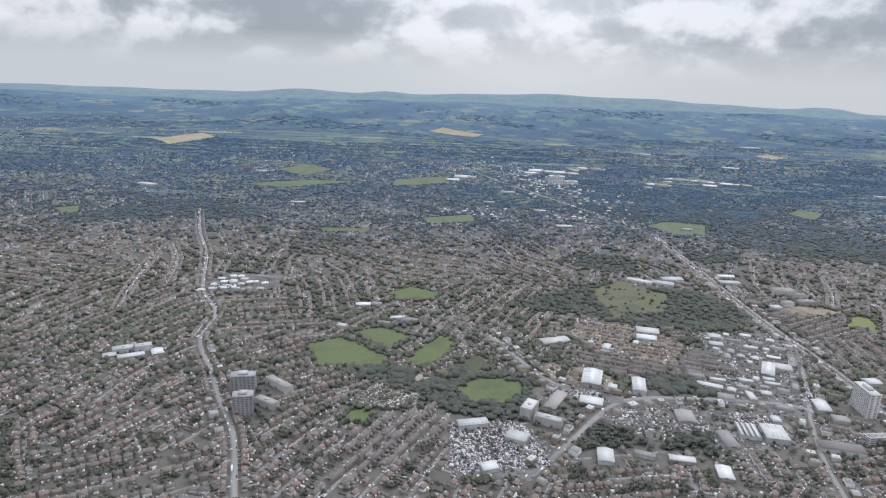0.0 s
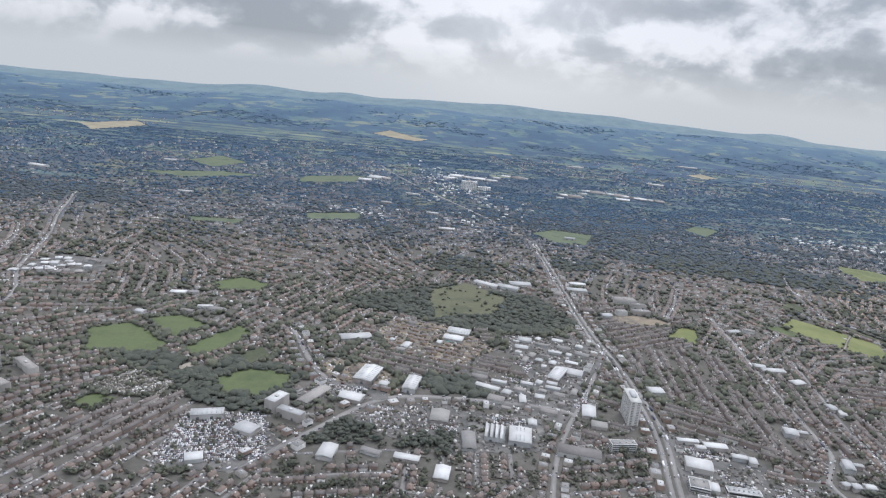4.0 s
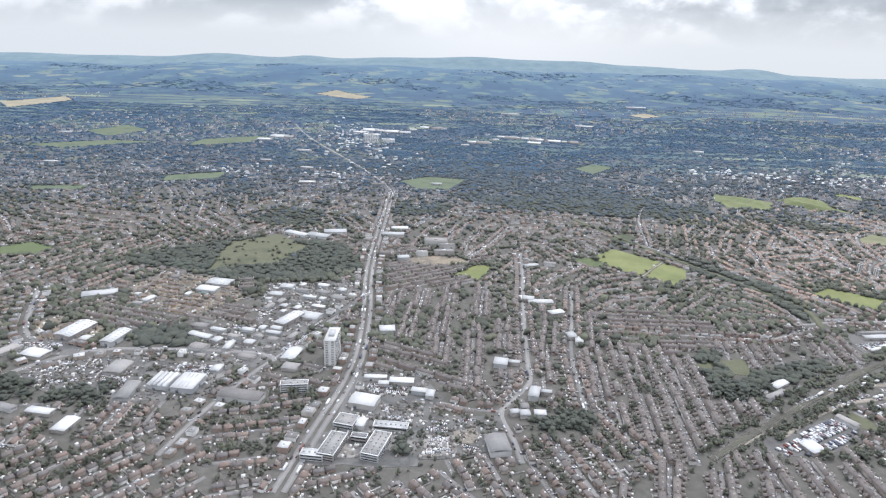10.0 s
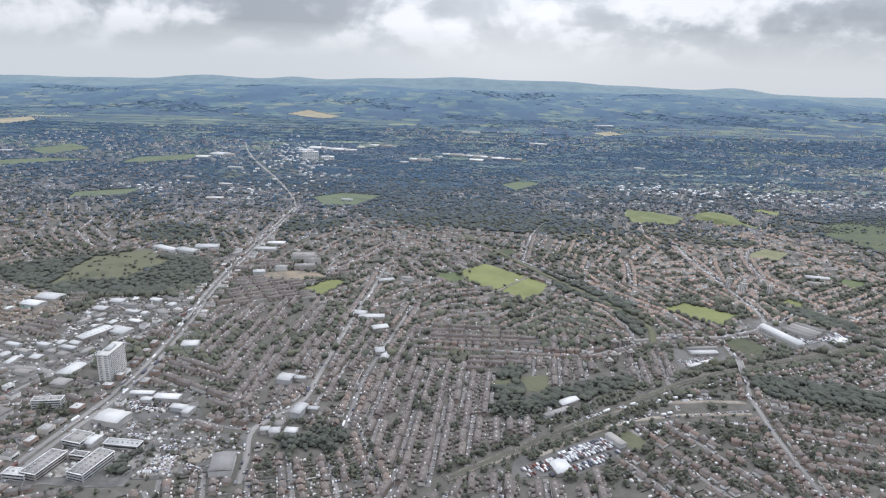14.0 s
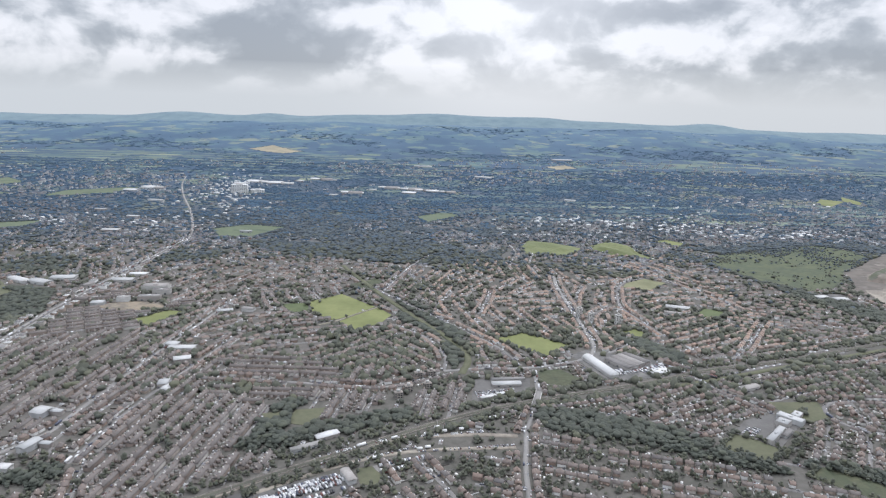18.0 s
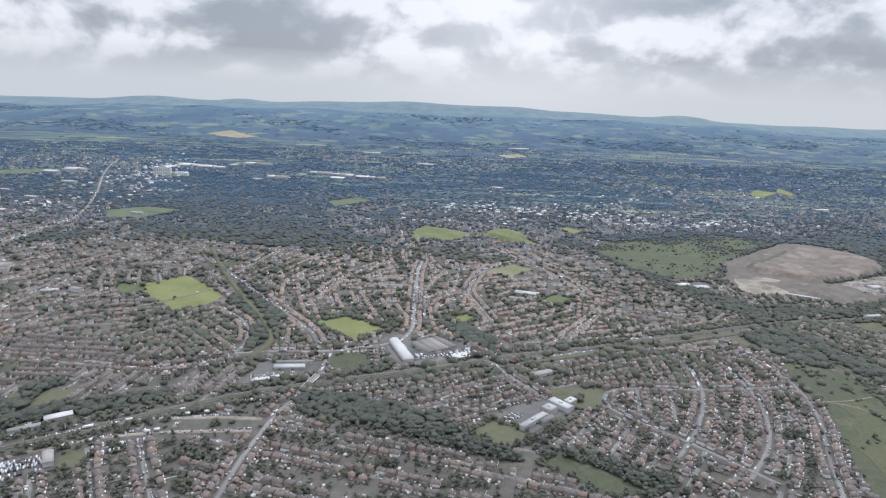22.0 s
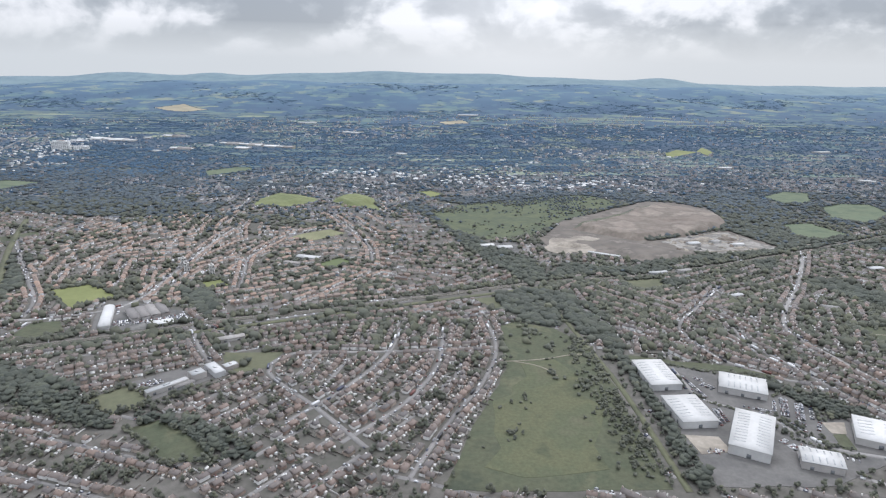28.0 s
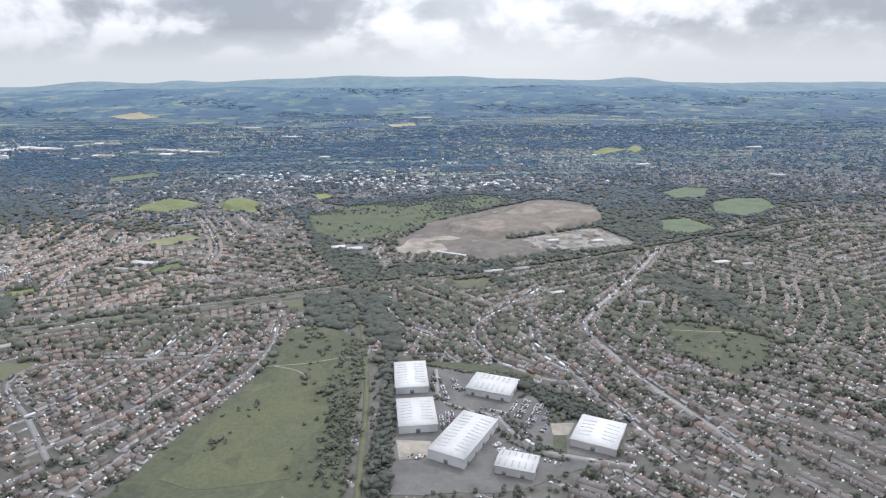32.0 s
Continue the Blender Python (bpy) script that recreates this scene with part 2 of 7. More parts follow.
BARK = mat("bark", [(0.10, 0.08, 0.06), (0.14, 0.11, 0.08)], "object", 0.4, 3.0, 0.4, 0.95)
ROOFS = [(0.168, 0.138, 0.122), (0.142, 0.133, 0.13), (0.198, 0.155, 0.133), (0.165, 0.152, 0.145), (0.228, 0.172, 0.143), (0.128, 0.115, 0.109)]
BRICKS = [(0.30, 0.23, 0.195), (0.66, 0.64, 0.61), (0.37, 0.31, 0.265), (0.76, 0.75, 0.73), (0.42, 0.36, 0.31), (0.28, 0.21, 0.175), (0.78, 0.77, 0.75), (0.34, 0.28, 0.235), (0.5, 0.46, 0.42), (0.31, 0.24, 0.2)]
# brick and render tones, the whites cooled a little for haze
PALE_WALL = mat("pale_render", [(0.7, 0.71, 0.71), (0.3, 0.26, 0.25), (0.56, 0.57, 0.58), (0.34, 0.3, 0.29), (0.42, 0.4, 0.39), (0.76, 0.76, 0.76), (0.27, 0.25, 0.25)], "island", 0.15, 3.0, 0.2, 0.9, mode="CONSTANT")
SLATE_ROOFS = [(0.138, 0.124, 0.117), (0.172, 0.154, 0.144), (0.152, 0.135, 0.126), (0.186, 0.162, 0.148)]
WHITE_RENDER = mat("white_render", [(0.78, 0.77, 0.75), (0.34, 0.28, 0.24), (0.64, 0.62, 0.59), (0.3, 0.24, 0.2), (0.78, 0.77, 0.75), (0.42, 0.38, 0.34)], "island", 0.15, 3.0, 0.2, 0.9, mode="CONSTANT")
TERRACE = mat("terrace_brick", [(0.26, 0.215, 0.19), (0.32, 0.27, 0.235), (0.56, 0.54, 0.51), (0.29, 0.24, 0.21), (0.4, 0.36, 0.325)], "island", 0.25, 3.0, 0.2, 0.9, mode="CONSTANT")
SLATE = mat("terrace_slates", SLATE_ROOFS, "island", 0.3, 2.5, 0.1, 0.8)
TERRACE_ONE = mat("terrace_brick_single", [(0.24, 0.175, 0.145), (0.3, 0.225, 0.185), (0.27, 0.2, 0.165)], "object", 0.25, 3.0, 0.2, 0.9)
SLATE_ONE = mat("terrace_slates_single", SLATE_ROOFS, "object", 0.3, 2.5, 0.15, 0.8)
# orange-brown tiles, made lighter and warmer to paint in sunlight
ROOF_SUNLIT = mat("sunlit_orange_tiles", [(0.25, 0.18, 0.142), (0.2, 0.165, 0.145), (0.3, 0.21, 0.16), (0.22, 0.185, 0.165), (0.27, 0.2, 0.16)], "island", 0.3, 2.5, 0.1, 0.8)
ROOF = mat("roof_tiles", ROOFS, "island", 0.3, 2.5, 0.1, 0.8)
BRICK = mat("house_brick", BRICKS, "island", 0.25, 3.0, 0.2, 0.9, mode="CONSTANT")
# roof colours blued as painted haze for outlying and far houses
HAZY_ROOF = mat("hazy_slates", [(0.1, 0.112, 0.132), (0.125, 0.13, 0.145), (0.145, 0.135, 0.14), (0.11, 0.12, 0.135)], "island", 0.3, 2.5, 0.1, 0.8)
ROOF_ONE = mat("roof_slates", ROOFS, "object", 0.3, 2.5, 0.15, 0.8)
BRICK_ONE = mat("brick_and_render", BRICKS, "object", 0.25, 3.0, 0.2, 0.9, mode="CONSTANT")
CHIMNEY = mat("chimney_brick", [(0.22, 0.14, 0.11), (0.28, 0.19, 0.15)], "object", 0.3, 4.0, 0.3, 0.9)
PANE = mat("window_pane", [(0.03, 0.035, 0.04), (0.06, 0.065, 0.07)], "object", 0.1, 1.0, 0.2, 0.15)
WHITE_FRAME = mat("white_plastic", [(0.75, 0.75, 0.74), (0.82, 0.82, 0.81)], "object", 0.05, 1.0, 0.3, 0.5)
SHEET_BIG = mat("new_roof_sheet", [(0.47, 0.468, 0.455), (0.54, 0.535, 0.52)], "object", 0.12, 0.6, 0.08, 0.65)
SHEET = mat("shed_roof_sheet", [(0.5, 0.5, 0.49), (0.66, 0.66, 0.65), (0.38, 0.385, 0.385), (0.58, 0.575, 0.56)], "object", 0.12, 0.6, 0.08, 0.6)
SHEET_GREY = mat("grey_roof_sheet", [(0.22, 0.215, 0.21), (0.32, 0.31, 0.295), (0.18, 0.17, 0.165), (0.36, 0.34, 0.32)], "object", 0.25, 0.6, 0.08, 0.9)
SKYLIGHT = mat("roof_light", [(0.33, 0.34, 0.345), (0.38, 0.39, 0.395)], "object", 0.1, 0.8, 0.1, 0.4)
CLADDING = mat("wall_cladding", [(0.40, 0.41, 0.42), (0.55, 0.55, 0.54), (0.33, 0.30, 0.28), (0.48, 0.47, 0.45)], "object", 0.12, 1.0, 0.1, 0.6)
DOOR_DARK = mat("roller_door", [(0.10, 0.11, 0.12), (0.2, 0.21, 0.22)], "object", 0.1, 1.0, 0.2, 0.6)
TRIM = mat("white_trim", [(0.80, 0.80, 0.79), (0.72, 0.72, 0.71)], "object", 0.05, 1.0, 0.2, 0.5)
CONCRETE = mat("tower_concrete", [(0.52, 0.51, 0.48), (0.66, 0.65, 0.62), (0.44, 0.42, 0.40)], "object", 0.15, 0.8, 0.1, 0.85)
CAR = mat("car_paint", [(0.75, 0.75, 0.76), (0.04, 0.04, 0.045), (0.5, 0.51, 0.53), (0.8, 0.8, 0.8), (0.08, 0.09, 0.13), (0.62, 0.62, 0.63), (0.16, 0.07, 0.06), (0.25, 0.25, 0.26)], "island", 0.05, 1.0, 0.1, 0.3, mode="CONSTANT")
CAR_ONE = mat("car_paint_single", [(0.75, 0.75, 0.76), (0.04, 0.04, 0.045), (0.5, 0.51, 0.53), (0.8, 0.8, 0.8), (0.08, 0.09, 0.13), (0.62, 0.62, 0.63), (0.16, 0.07, 0.06), (0.25, 0.25, 0.26)], "object", 0.05, 1.0, 0.1, 0.3, mode="CONSTANT")
TYRE = mat("tyre_rubber", [(0.02, 0.02, 0.02), (0.03, 0.03, 0.03)], "object", 0.1, 2.0, 0.3, 0.8)
CLUTTER = mat("garden_things", [(0.10, 0.085, 0.07), (0.28, 0.27, 0.25), (0.16, 0.14, 0.12), (0.62, 0.61, 0.59), (0.20, 0.19, 0.18), (0.12, 0.11, 0.1), (0.36, 0.33, 0.3), (0.14, 0.13, 0.115)], "island", 0.2, 1.5, 0.2, 0.9, mode="CONSTANT")
FLAT_ROOF = mat("felt_roof", [(0.2, 0.2, 0.2), (0.52, 0.52, 0.51), (0.26, 0.255, 0.25), (0.15, 0.145, 0.14), (0.34, 0.335, 0.33), (0.18, 0.17, 0.165)], "object", 0.2, 0.8, 0.15, 0.85, mode="CONSTANT")
BROWN_BLOCK = mat("brown_block", [(0.26, 0.235, 0.21), (0.31, 0.28, 0.25)], "object", 0.15, 0.8, 0.1, 0.85)
GREY_BLOCK = mat("grey_block", [(0.3, 0.295, 0.29), (0.35, 0.345, 0.34)], "object", 0.15, 0.8, 0.1, 0.85)
PALE_GLASS = mat("pale_glazing", [(0.3, 0.31, 0.32), (0.2, 0.21, 0.22)], "object", 0.1, 1.0, 0.2, 0.2)
GREY_GLASS = mat("grey_glazing", [(0.13, 0.135, 0.14), (0.18, 0.185, 0.19)], "object", 0.1, 1.0, 0.2, 0.2)
TEAL = mat("teal_sheet", [(0.16, 0.42, 0.36), (0.2, 0.48, 0.42)], None, 0.1, 0.6, 0.1, 0.6)


# ---- mesh helpers ----
def bell(x, centre, width, height):
    return height * np.exp(-((x - centre) / width) ** 2)


def skyline(x):
    """The moorland summits along the far ridge."""
    return 47 + bell(x, 900, 1300, 60) + bell(x, -1000, 330, 30) + bell(x, -400, 140, 17) + bell(x, 800, 240, 6) + bell(x, 1600, 180, 14) + bell(x, 2250, 330, 13) + bell(x, 2790, 190, 36) + 2.5 * np.sin(x / 97)


def ease(a):
    a = np.clip(a, 0, 1)
    return a * a * (3 - 2 * a)


def rise(x, y):
    """Height of the land: level under the town, rolling fields beyond, then a near ridge and the moorland behind it."""
    x, y = np.asarray(x, float), np.asarray(y, float)
    dip = -9.5 * ease((y - 600.0) / 1000.0) - 7 * np.clip((y - 1500.0) / 1300.0, 0, 1)
    s = ease((y - 2850.0) / 1230.0)
    wave = 9 * np.sin(x / 410 + 0.6) * np.sin(y / 330 + x / 1500) + 6 * np.sin(x / 173 + 2.0 + y / 500) + 3 * np.sin(x / 83 + y / 190)
    top = skyline(x)
    near_ridge = 0.62 * top + 16 + 9 * np.sin(x / 390 + 2.1) + 4 * np.sin(x / 150 + 0.5)
    valley = ease((y - 4080.0) / 220.0) * (1 - ease((y - 4330.0) / 360.0))
    far = ease((y - 4250.0) / 450.0)
    return dip + s * (near_ridge * (1 - far) + (top + 16.5) * far) - 26 * valley + wave * s * (1 - s) * 2.4


def raw_mesh(name, verts, loops, counts, mats, idx=None):
    me = bpy.data.meshes.new(name)
    me.vertices.add(len(verts))
    me.vertices.foreach_set("co", np.asarray(verts, np.float32).ravel())
    me.loops.add(len(loops))
    me.loops.foreach_set("vertex_index", np.asarray(loops, np.int32))
    me.polygons.add(len(counts))
    counts = np.asarray(counts, np.int32)
    me.polygons.foreach_set("loop_start", np.concatenate(([0], np.cumsum(counts)[:-1])).astype(np.int32))
    if idx is not None:
        me.polygons.foreach_set("material_index", np.asarray(idx, np.int32))
    for m in mats:
        me.materials.append(m)
    me.update(calc_edges=True)
    return me


class Shape:
    """A small mesh made of boxes, prisms and faces, each face with a material slot."""

    def __init__(self):
        self.v, self.f, self.m = [], [], []

    def face(self, pts, m=0):
        i = len(self.v)
        self.v += [tuple(p) for p in pts]
        self.f.append(tuple(range(i, i + len(pts))))
        self.m.append(m)
        return self

    def poly(self, verts, faces, m=0):
        i = len(self.v)
        self.v += [tuple(p) for p in verts]
        self.f += [tuple(i + k for k in f) for f in faces]
        self.m += [m] * len(faces)
        return self

    def box(self, x0, y0, z0, x1, y1, z1, m=0, taper=0.0):
        t = taper
        v = [(x0, y0, z0), (x1, y0, z0), (x1, y1, z0), (x0, y1, z0), (x0 + t, y0 + t, z1), (x1 - t, y0 + t, z1), (x1 - t, y1 - t, z1), (x0 + t, y1 - t, z1)]
        return self.poly(v, [(3, 2, 1, 0), (4, 5, 6, 7), (0, 1, 5, 4), (1, 2, 6, 5), (2, 3, 7, 6), (3, 0, 4, 7)], m)

    def walls(self, w, d, h, m=0, ridge=None):
        """Outer walls about the origin, with gables where a ridge height is given (the ridge runs along x)."""
        a, b = w / 2, d / 2
        v = [(-a, -b, 0), (a, -b, 0), (a, b, 0), (-a, b, 0), (-a, -b, h), (a, -b, h), (a, b, h), (-a, b, h)]
        f = [(0, 1, 5, 4), (2, 3, 7, 6)]
        if ridge:
            v += [(-a, 0, ridge), (a, 0, ridge)]
            f += [(1, 2, 6, 9, 5), (3, 0, 4, 8, 7)]
        else:
            f += [(1, 2, 6, 5), (3, 0, 4, 7)]
        return self.poly(v, f, m)

    def gable(self, w, d, h, ridge, over=0.25, thick=0.12, hip=0.0, m=0):
        """A pitched roof with real thickness, its ridge along x; hip shortens the ridge."""
        a, b = w / 2 + over, d / 2 + over
        drop = over * (ridge - h) / (d / 2)
        lo, k = h - drop, a - hip
        v = []
        for dz in (0.0, thick):
            v += [(-a, -b, lo + dz), (a, -b, lo + dz), (a, b, lo + dz), (-a, b, lo + dz), (-k, 0, ridge + dz), (k, 0, ridge + dz)]
        f = [(6, 7, 11, 10), (8, 9, 10, 11), (7, 8, 11), (9, 6, 10), (0, 4, 5, 1), (2, 5, 4, 3), (1, 5, 2), (3, 4, 0)]
        f += [(0, 1, 7, 6), (1, 2, 8, 7), (2, 3, 9, 8), (3, 0, 6, 9)]
        return self.poly(v, f, m)

    def lid(self, w, d, h, ridge, over=0.25, hip=0.0, m=0):
        """A plain pitched roof for houses too far off to show an eave."""
        a, b, k = w / 2 + over, d / 2 + over, w / 2 + over - hip
        return self.poly([(-a, -b, h), (a, -b, h), (a, b, h), (-a, b, h), (-k, 0, ridge), (k, 0, ridge)], [(0, 1, 5, 4), (2, 3, 4, 5), (1, 2, 5), (3, 0, 4)], m)

    def data(self, name, mats):
        loops = [i for f in self.f for i in f]
        return raw_mesh(name, self.v, loops, [len(f) for f in self.f], mats, self.m)


def part(name, shape, material, parent, label=""):
    """Links a shape (or a ready mesh) as one mesh under a thing or a part."""
    me = shape if isinstance(shape, bpy.types.Mesh) else shape.data(name, material if isinstance(material, list) else [material])
    ob = new(name, me)
    ob.parent = parent
    return tagged(ob, label)


def thing(name, m, label, category, group="", kind=""):
    ob = new(name)
    ob.empty_display_size = 0.5
    ob.matrix_world = m
    return tagged(ob, label, category, group, kind)


def strew(name, shapes, rows, mats, label, category, kind="stuff"):
    """Many small pieces in one mesh. Rows: x, y, z, turn, sx, sy, sz and the number of the shape."""
    rows = np.asarray(rows, float).reshape(-1, 8)
    V, L, C, I, base = [], [], [], [], 0
    for k, s in enumerate(shapes):
        r = rows[rows[:, 7] == k]
        if not len(r):
            continue
        v = np.array(s.v, float)
        c, n = np.cos(r[:, 3])[:, None], np.sin(r[:, 3])[:, None]
        X, Y = v[None, :, 0] * r[:, 4:5], v[None, :, 1] * r[:, 5:6]
        P = np.stack([X * c - Y * n + r[:, 0:1], X * n + Y * c + r[:, 1:2], v[None, :, 2] * r[:, 6:7] + r[:, 2:3]], -1)
        lp = np.array([i for f in s.f for i in f])
        V.append(P.reshape(-1, 3))
        L.append((lp[None, :] + (np.arange(len(r)) * len(v))[:, None] + base).ravel())
        C.append(np.tile([len(f) for f in s.f], len(r)))
        I.append(np.tile(s.m, len(r)))
        base += len(r) * len(v)
    if not V:
        return None
    me = raw_mesh(name, np.concatenate(V), np.concatenate(L), np.concatenate(C), mats, np.concatenate(I))
    return tagged(new(name, me), label, category, kind=kind)


def ball(level, seed, rough=0.25, squash=1.0):
    """A lumpy clump of leaves of about unit radius."""
    b = bmesh.new()
    bmesh.ops.create_icosphere(b, subdivisions=level, radius=1.0)
    rnd = random.Random(seed)
    off = Vector((rnd.uniform(0, 50), rnd.uniform(0, 50), rnd.uniform(0, 50)))
    s = Shape()
    pts = []
    for v in b.verts:
        k = 1 + rough * 2.2 * noise.noise(v.co * 1.7 + off) + rnd.uniform(-rough, rough) * 0.6
        pts.append((v.co.x * k, v.co.y * k, v.co.z * k * squash))
    s.poly(pts, [tuple(v.index for v in f.verts) for f in b.faces])
    b.free()
    return s


def join(shapes_at):
    s = Shape()
    for sh, (x, y, z), k in shapes_at:
        s.poly([(a * k + x, b * k + y, c * k + z) for a, b, c in sh.v], sh.f)
    return s


# ---- land use on a two-metre grid, so that houses and trees keep clear of roads, pitches and sheds ----
CELL, X0, Y0, X1, Y1 = 2.0, -1500, 120, 3600, 2700
NX, NY = int((X1 - X0) / CELL), int((Y1 - Y0) / CELL)
USE = np.zeros((NY, NX), np.uint8)
PAVED = np.zeros((NY, NX), np.uint8)
FREE, OPEN, WOOD, WORKS, ROADWAY, SCRUB, BUILT = range(7)


def paint(poly, code, grid=None):
    grid = USE if grid is None else grid
    p = np.array(poly, float)
    i0, i1 = (max(0, int((p[:, 0].min() - X0) / CELL)), min(NX, int((p[:, 0].max() - X0) / CELL) + 2))
    j0, j1 = (max(0, int((p[:, 1].min() - Y0) / CELL)), min(NY, int((p[:, 1].max() - Y0) / CELL) + 2))
    if i1 <= i0 or j1 <= j0:
        return
    gx, gy = np.meshgrid(X0 + (np.arange(i0, i1) + 0.5) * CELL, Y0 + (np.arange(j0, j1) + 0.5) * CELL)
    ins = np.zeros(gx.shape, bool)
    for (ax, ay), (bx, by) in zip(p, np.roll(p, -1, 0)):
        if ay != by:
            ins ^= ((ay > gy) != (by > gy)) & (gx < (bx - ax) * (gy - ay) / (by - ay) + ax)
    grid[j0:j1, i0:i1][ins] = code


def stroke(line, width, code, grid=None):
    for (ax, ay), (bx, by) in zip(line[:-1], line[1:]):
        d = math.hypot(bx - ax, by - ay) or 1.0
        nx, ny = -(by - ay) / d * width / 2, (bx - ax) / d * width / 2
        ex, ey = (bx - ax) / d * width / 2, (by - ay) / d * width / 2
        paint([(ax + nx - ex, ay + ny - ey), (bx + nx + ex, by + ny + ey), (bx - nx + ex, by - ny + ey), (ax - nx - ex, ay - ny - ey)], code, grid)


def use_at(x, y):
    i, j = ((np.asarray(x) - X0) / CELL).astype(int), ((np.asarray(y) - Y0) / CELL).astype(int)
    ok = (i >= 0) & (i < NX) & (j >= 0) & (j < NY)
    return np.where(ok, USE[np.clip(j, 0, NY - 1), np.clip(i, 0, NX - 1)], FREE)


def smooth(line, step=8.0):
    """A Catmull-Rom line through the points."""
    p = [Vector((*q, 0)) for q in line]
    p = [p[0] * 2 - p[1]] + p + [p[-1] * 2 - p[-2]]
    out = []
    for a, b, c, d in zip(p, p[1:], p[2:], p[3:]):
        n = max(2, int((c - b).length / step))
        for k in range(n):
            t = k / n
            q = 0.5 * ((2 * b) + (c - a) * t + (2 * a - 5 * b + 4 * c - d) * t * t + (3 * b - a - 3 * c + d) * t ** 3)
            out.append((q.x, q.y))
    return out + [tuple(line[-1])]


LINES, LAYER = [], [0]


def ribbon(name, line, width, material, label, category="road", z=0.12, keep=3.0, code=ROADWAY, kind="structure", cars=True):
    """A strip of paving with real edges along a smooth line."""
    pts = smooth(line)
    drawn = width * (0.76 if cars else 1.0)
    LAYER[0] += 1
    z += 0.009 * (LAYER[0] % 10)
    s, n = Shape(), len(pts)
    v = []
    for i, (x, y) in enumerate(pts):
        ax, ay = pts[max(0, i - 1)]
        bx, by = pts[min(n - 1, i + 1)]
        d = math.hypot(bx - ax, by - ay) or 1.0
        px, py = -(by - ay) / d * drawn / 2, (bx - ax) / d * drawn / 2
        h = float(rise(x, y))
        v += [(x + px, y + py, h - 0.3), (x + px, y + py, h + z), (x - px, y - py, h + z), (x - px, y - py, h - 0.3)]
    f = []
    for i in range(n - 1):
        k = 4 * i
        f += [(k, k + 1, k + 5, k + 4), (k + 1, k + 2, k + 6, k + 5), (k + 2, k + 3, k + 7, k + 6)]
    s.poly(v, f)
    stroke(pts, width + keep, code)
    stroke(pts, width + 0.8, 1, PAVED)
    if cars:
        LINES.append((pts, width))
    return tagged(new(name, s.data(name, [material])), label, category, kind=kind)


EDGES = []


def plot(name, poly, material, label, code=OPEN, z=0.1, hedge=True, category="field", wobble=1.5, lift=0.0):
    """A piece of open ground: a thin slab with a slightly uneven edge, lined with trees where hedge is set."""
    rnd = random.Random(name + str(poly[0]))
    LAYER[0] += 1
    z += 0.012 * (LAYER[0] % 9)
    pts = []
    for (ax, ay), (bx, by) in zip(poly, poly[1:] + poly[:1]):
        n = max(1, int(math.hypot(bx - ax, by - ay) / 12))
        for k in range(n):
            t = k / n
            j = 0 if k == 0 else wobble
            pts.append((ax + (bx - ax) * t + rnd.uniform(-j, j), ay + (by - ay) * t + rnd.uniform(-j, j)))
    b = bmesh.new()
    top = [b.verts.new((x, y, float(rise(x, y)) + z)) for x, y in pts]
    low = [b.verts.new((x, y, float(rise(x, y)) - 0.4)) for x, y in pts]
    face = b.faces.new(top)
    for i in range(len(pts)):
        j = (i + 1) % len(pts)
        b.faces.new((top[i], low[i], low[j], top[j]))
    bmesh.ops.recalc_face_normals(b, faces=b.faces)
    bmesh.ops.triangulate(b, faces=[face])
    if pts[0][1] > 1400:
        lid = set(top)
        bmesh.ops.subdivide_edges(b, edges=[e for e in b.edges if e.verts[0] in lid and e.verts[1] in lid], cuts=7, use_grid_fill=True)
        base = set(low)
        for v in b.verts:
            if v not in base:
                v.co.z = float(rise(v.co.x, v.co.y)) + z + 0.5
    me = bpy.data.meshes.new(name)
    b.to_mesh(me)
    b.free()
    me.materials.append(material)
    paint(poly, code)
    if hedge:
        EDGES.append(pts)
    return tagged(new(name, me), label, category, kind="structure")


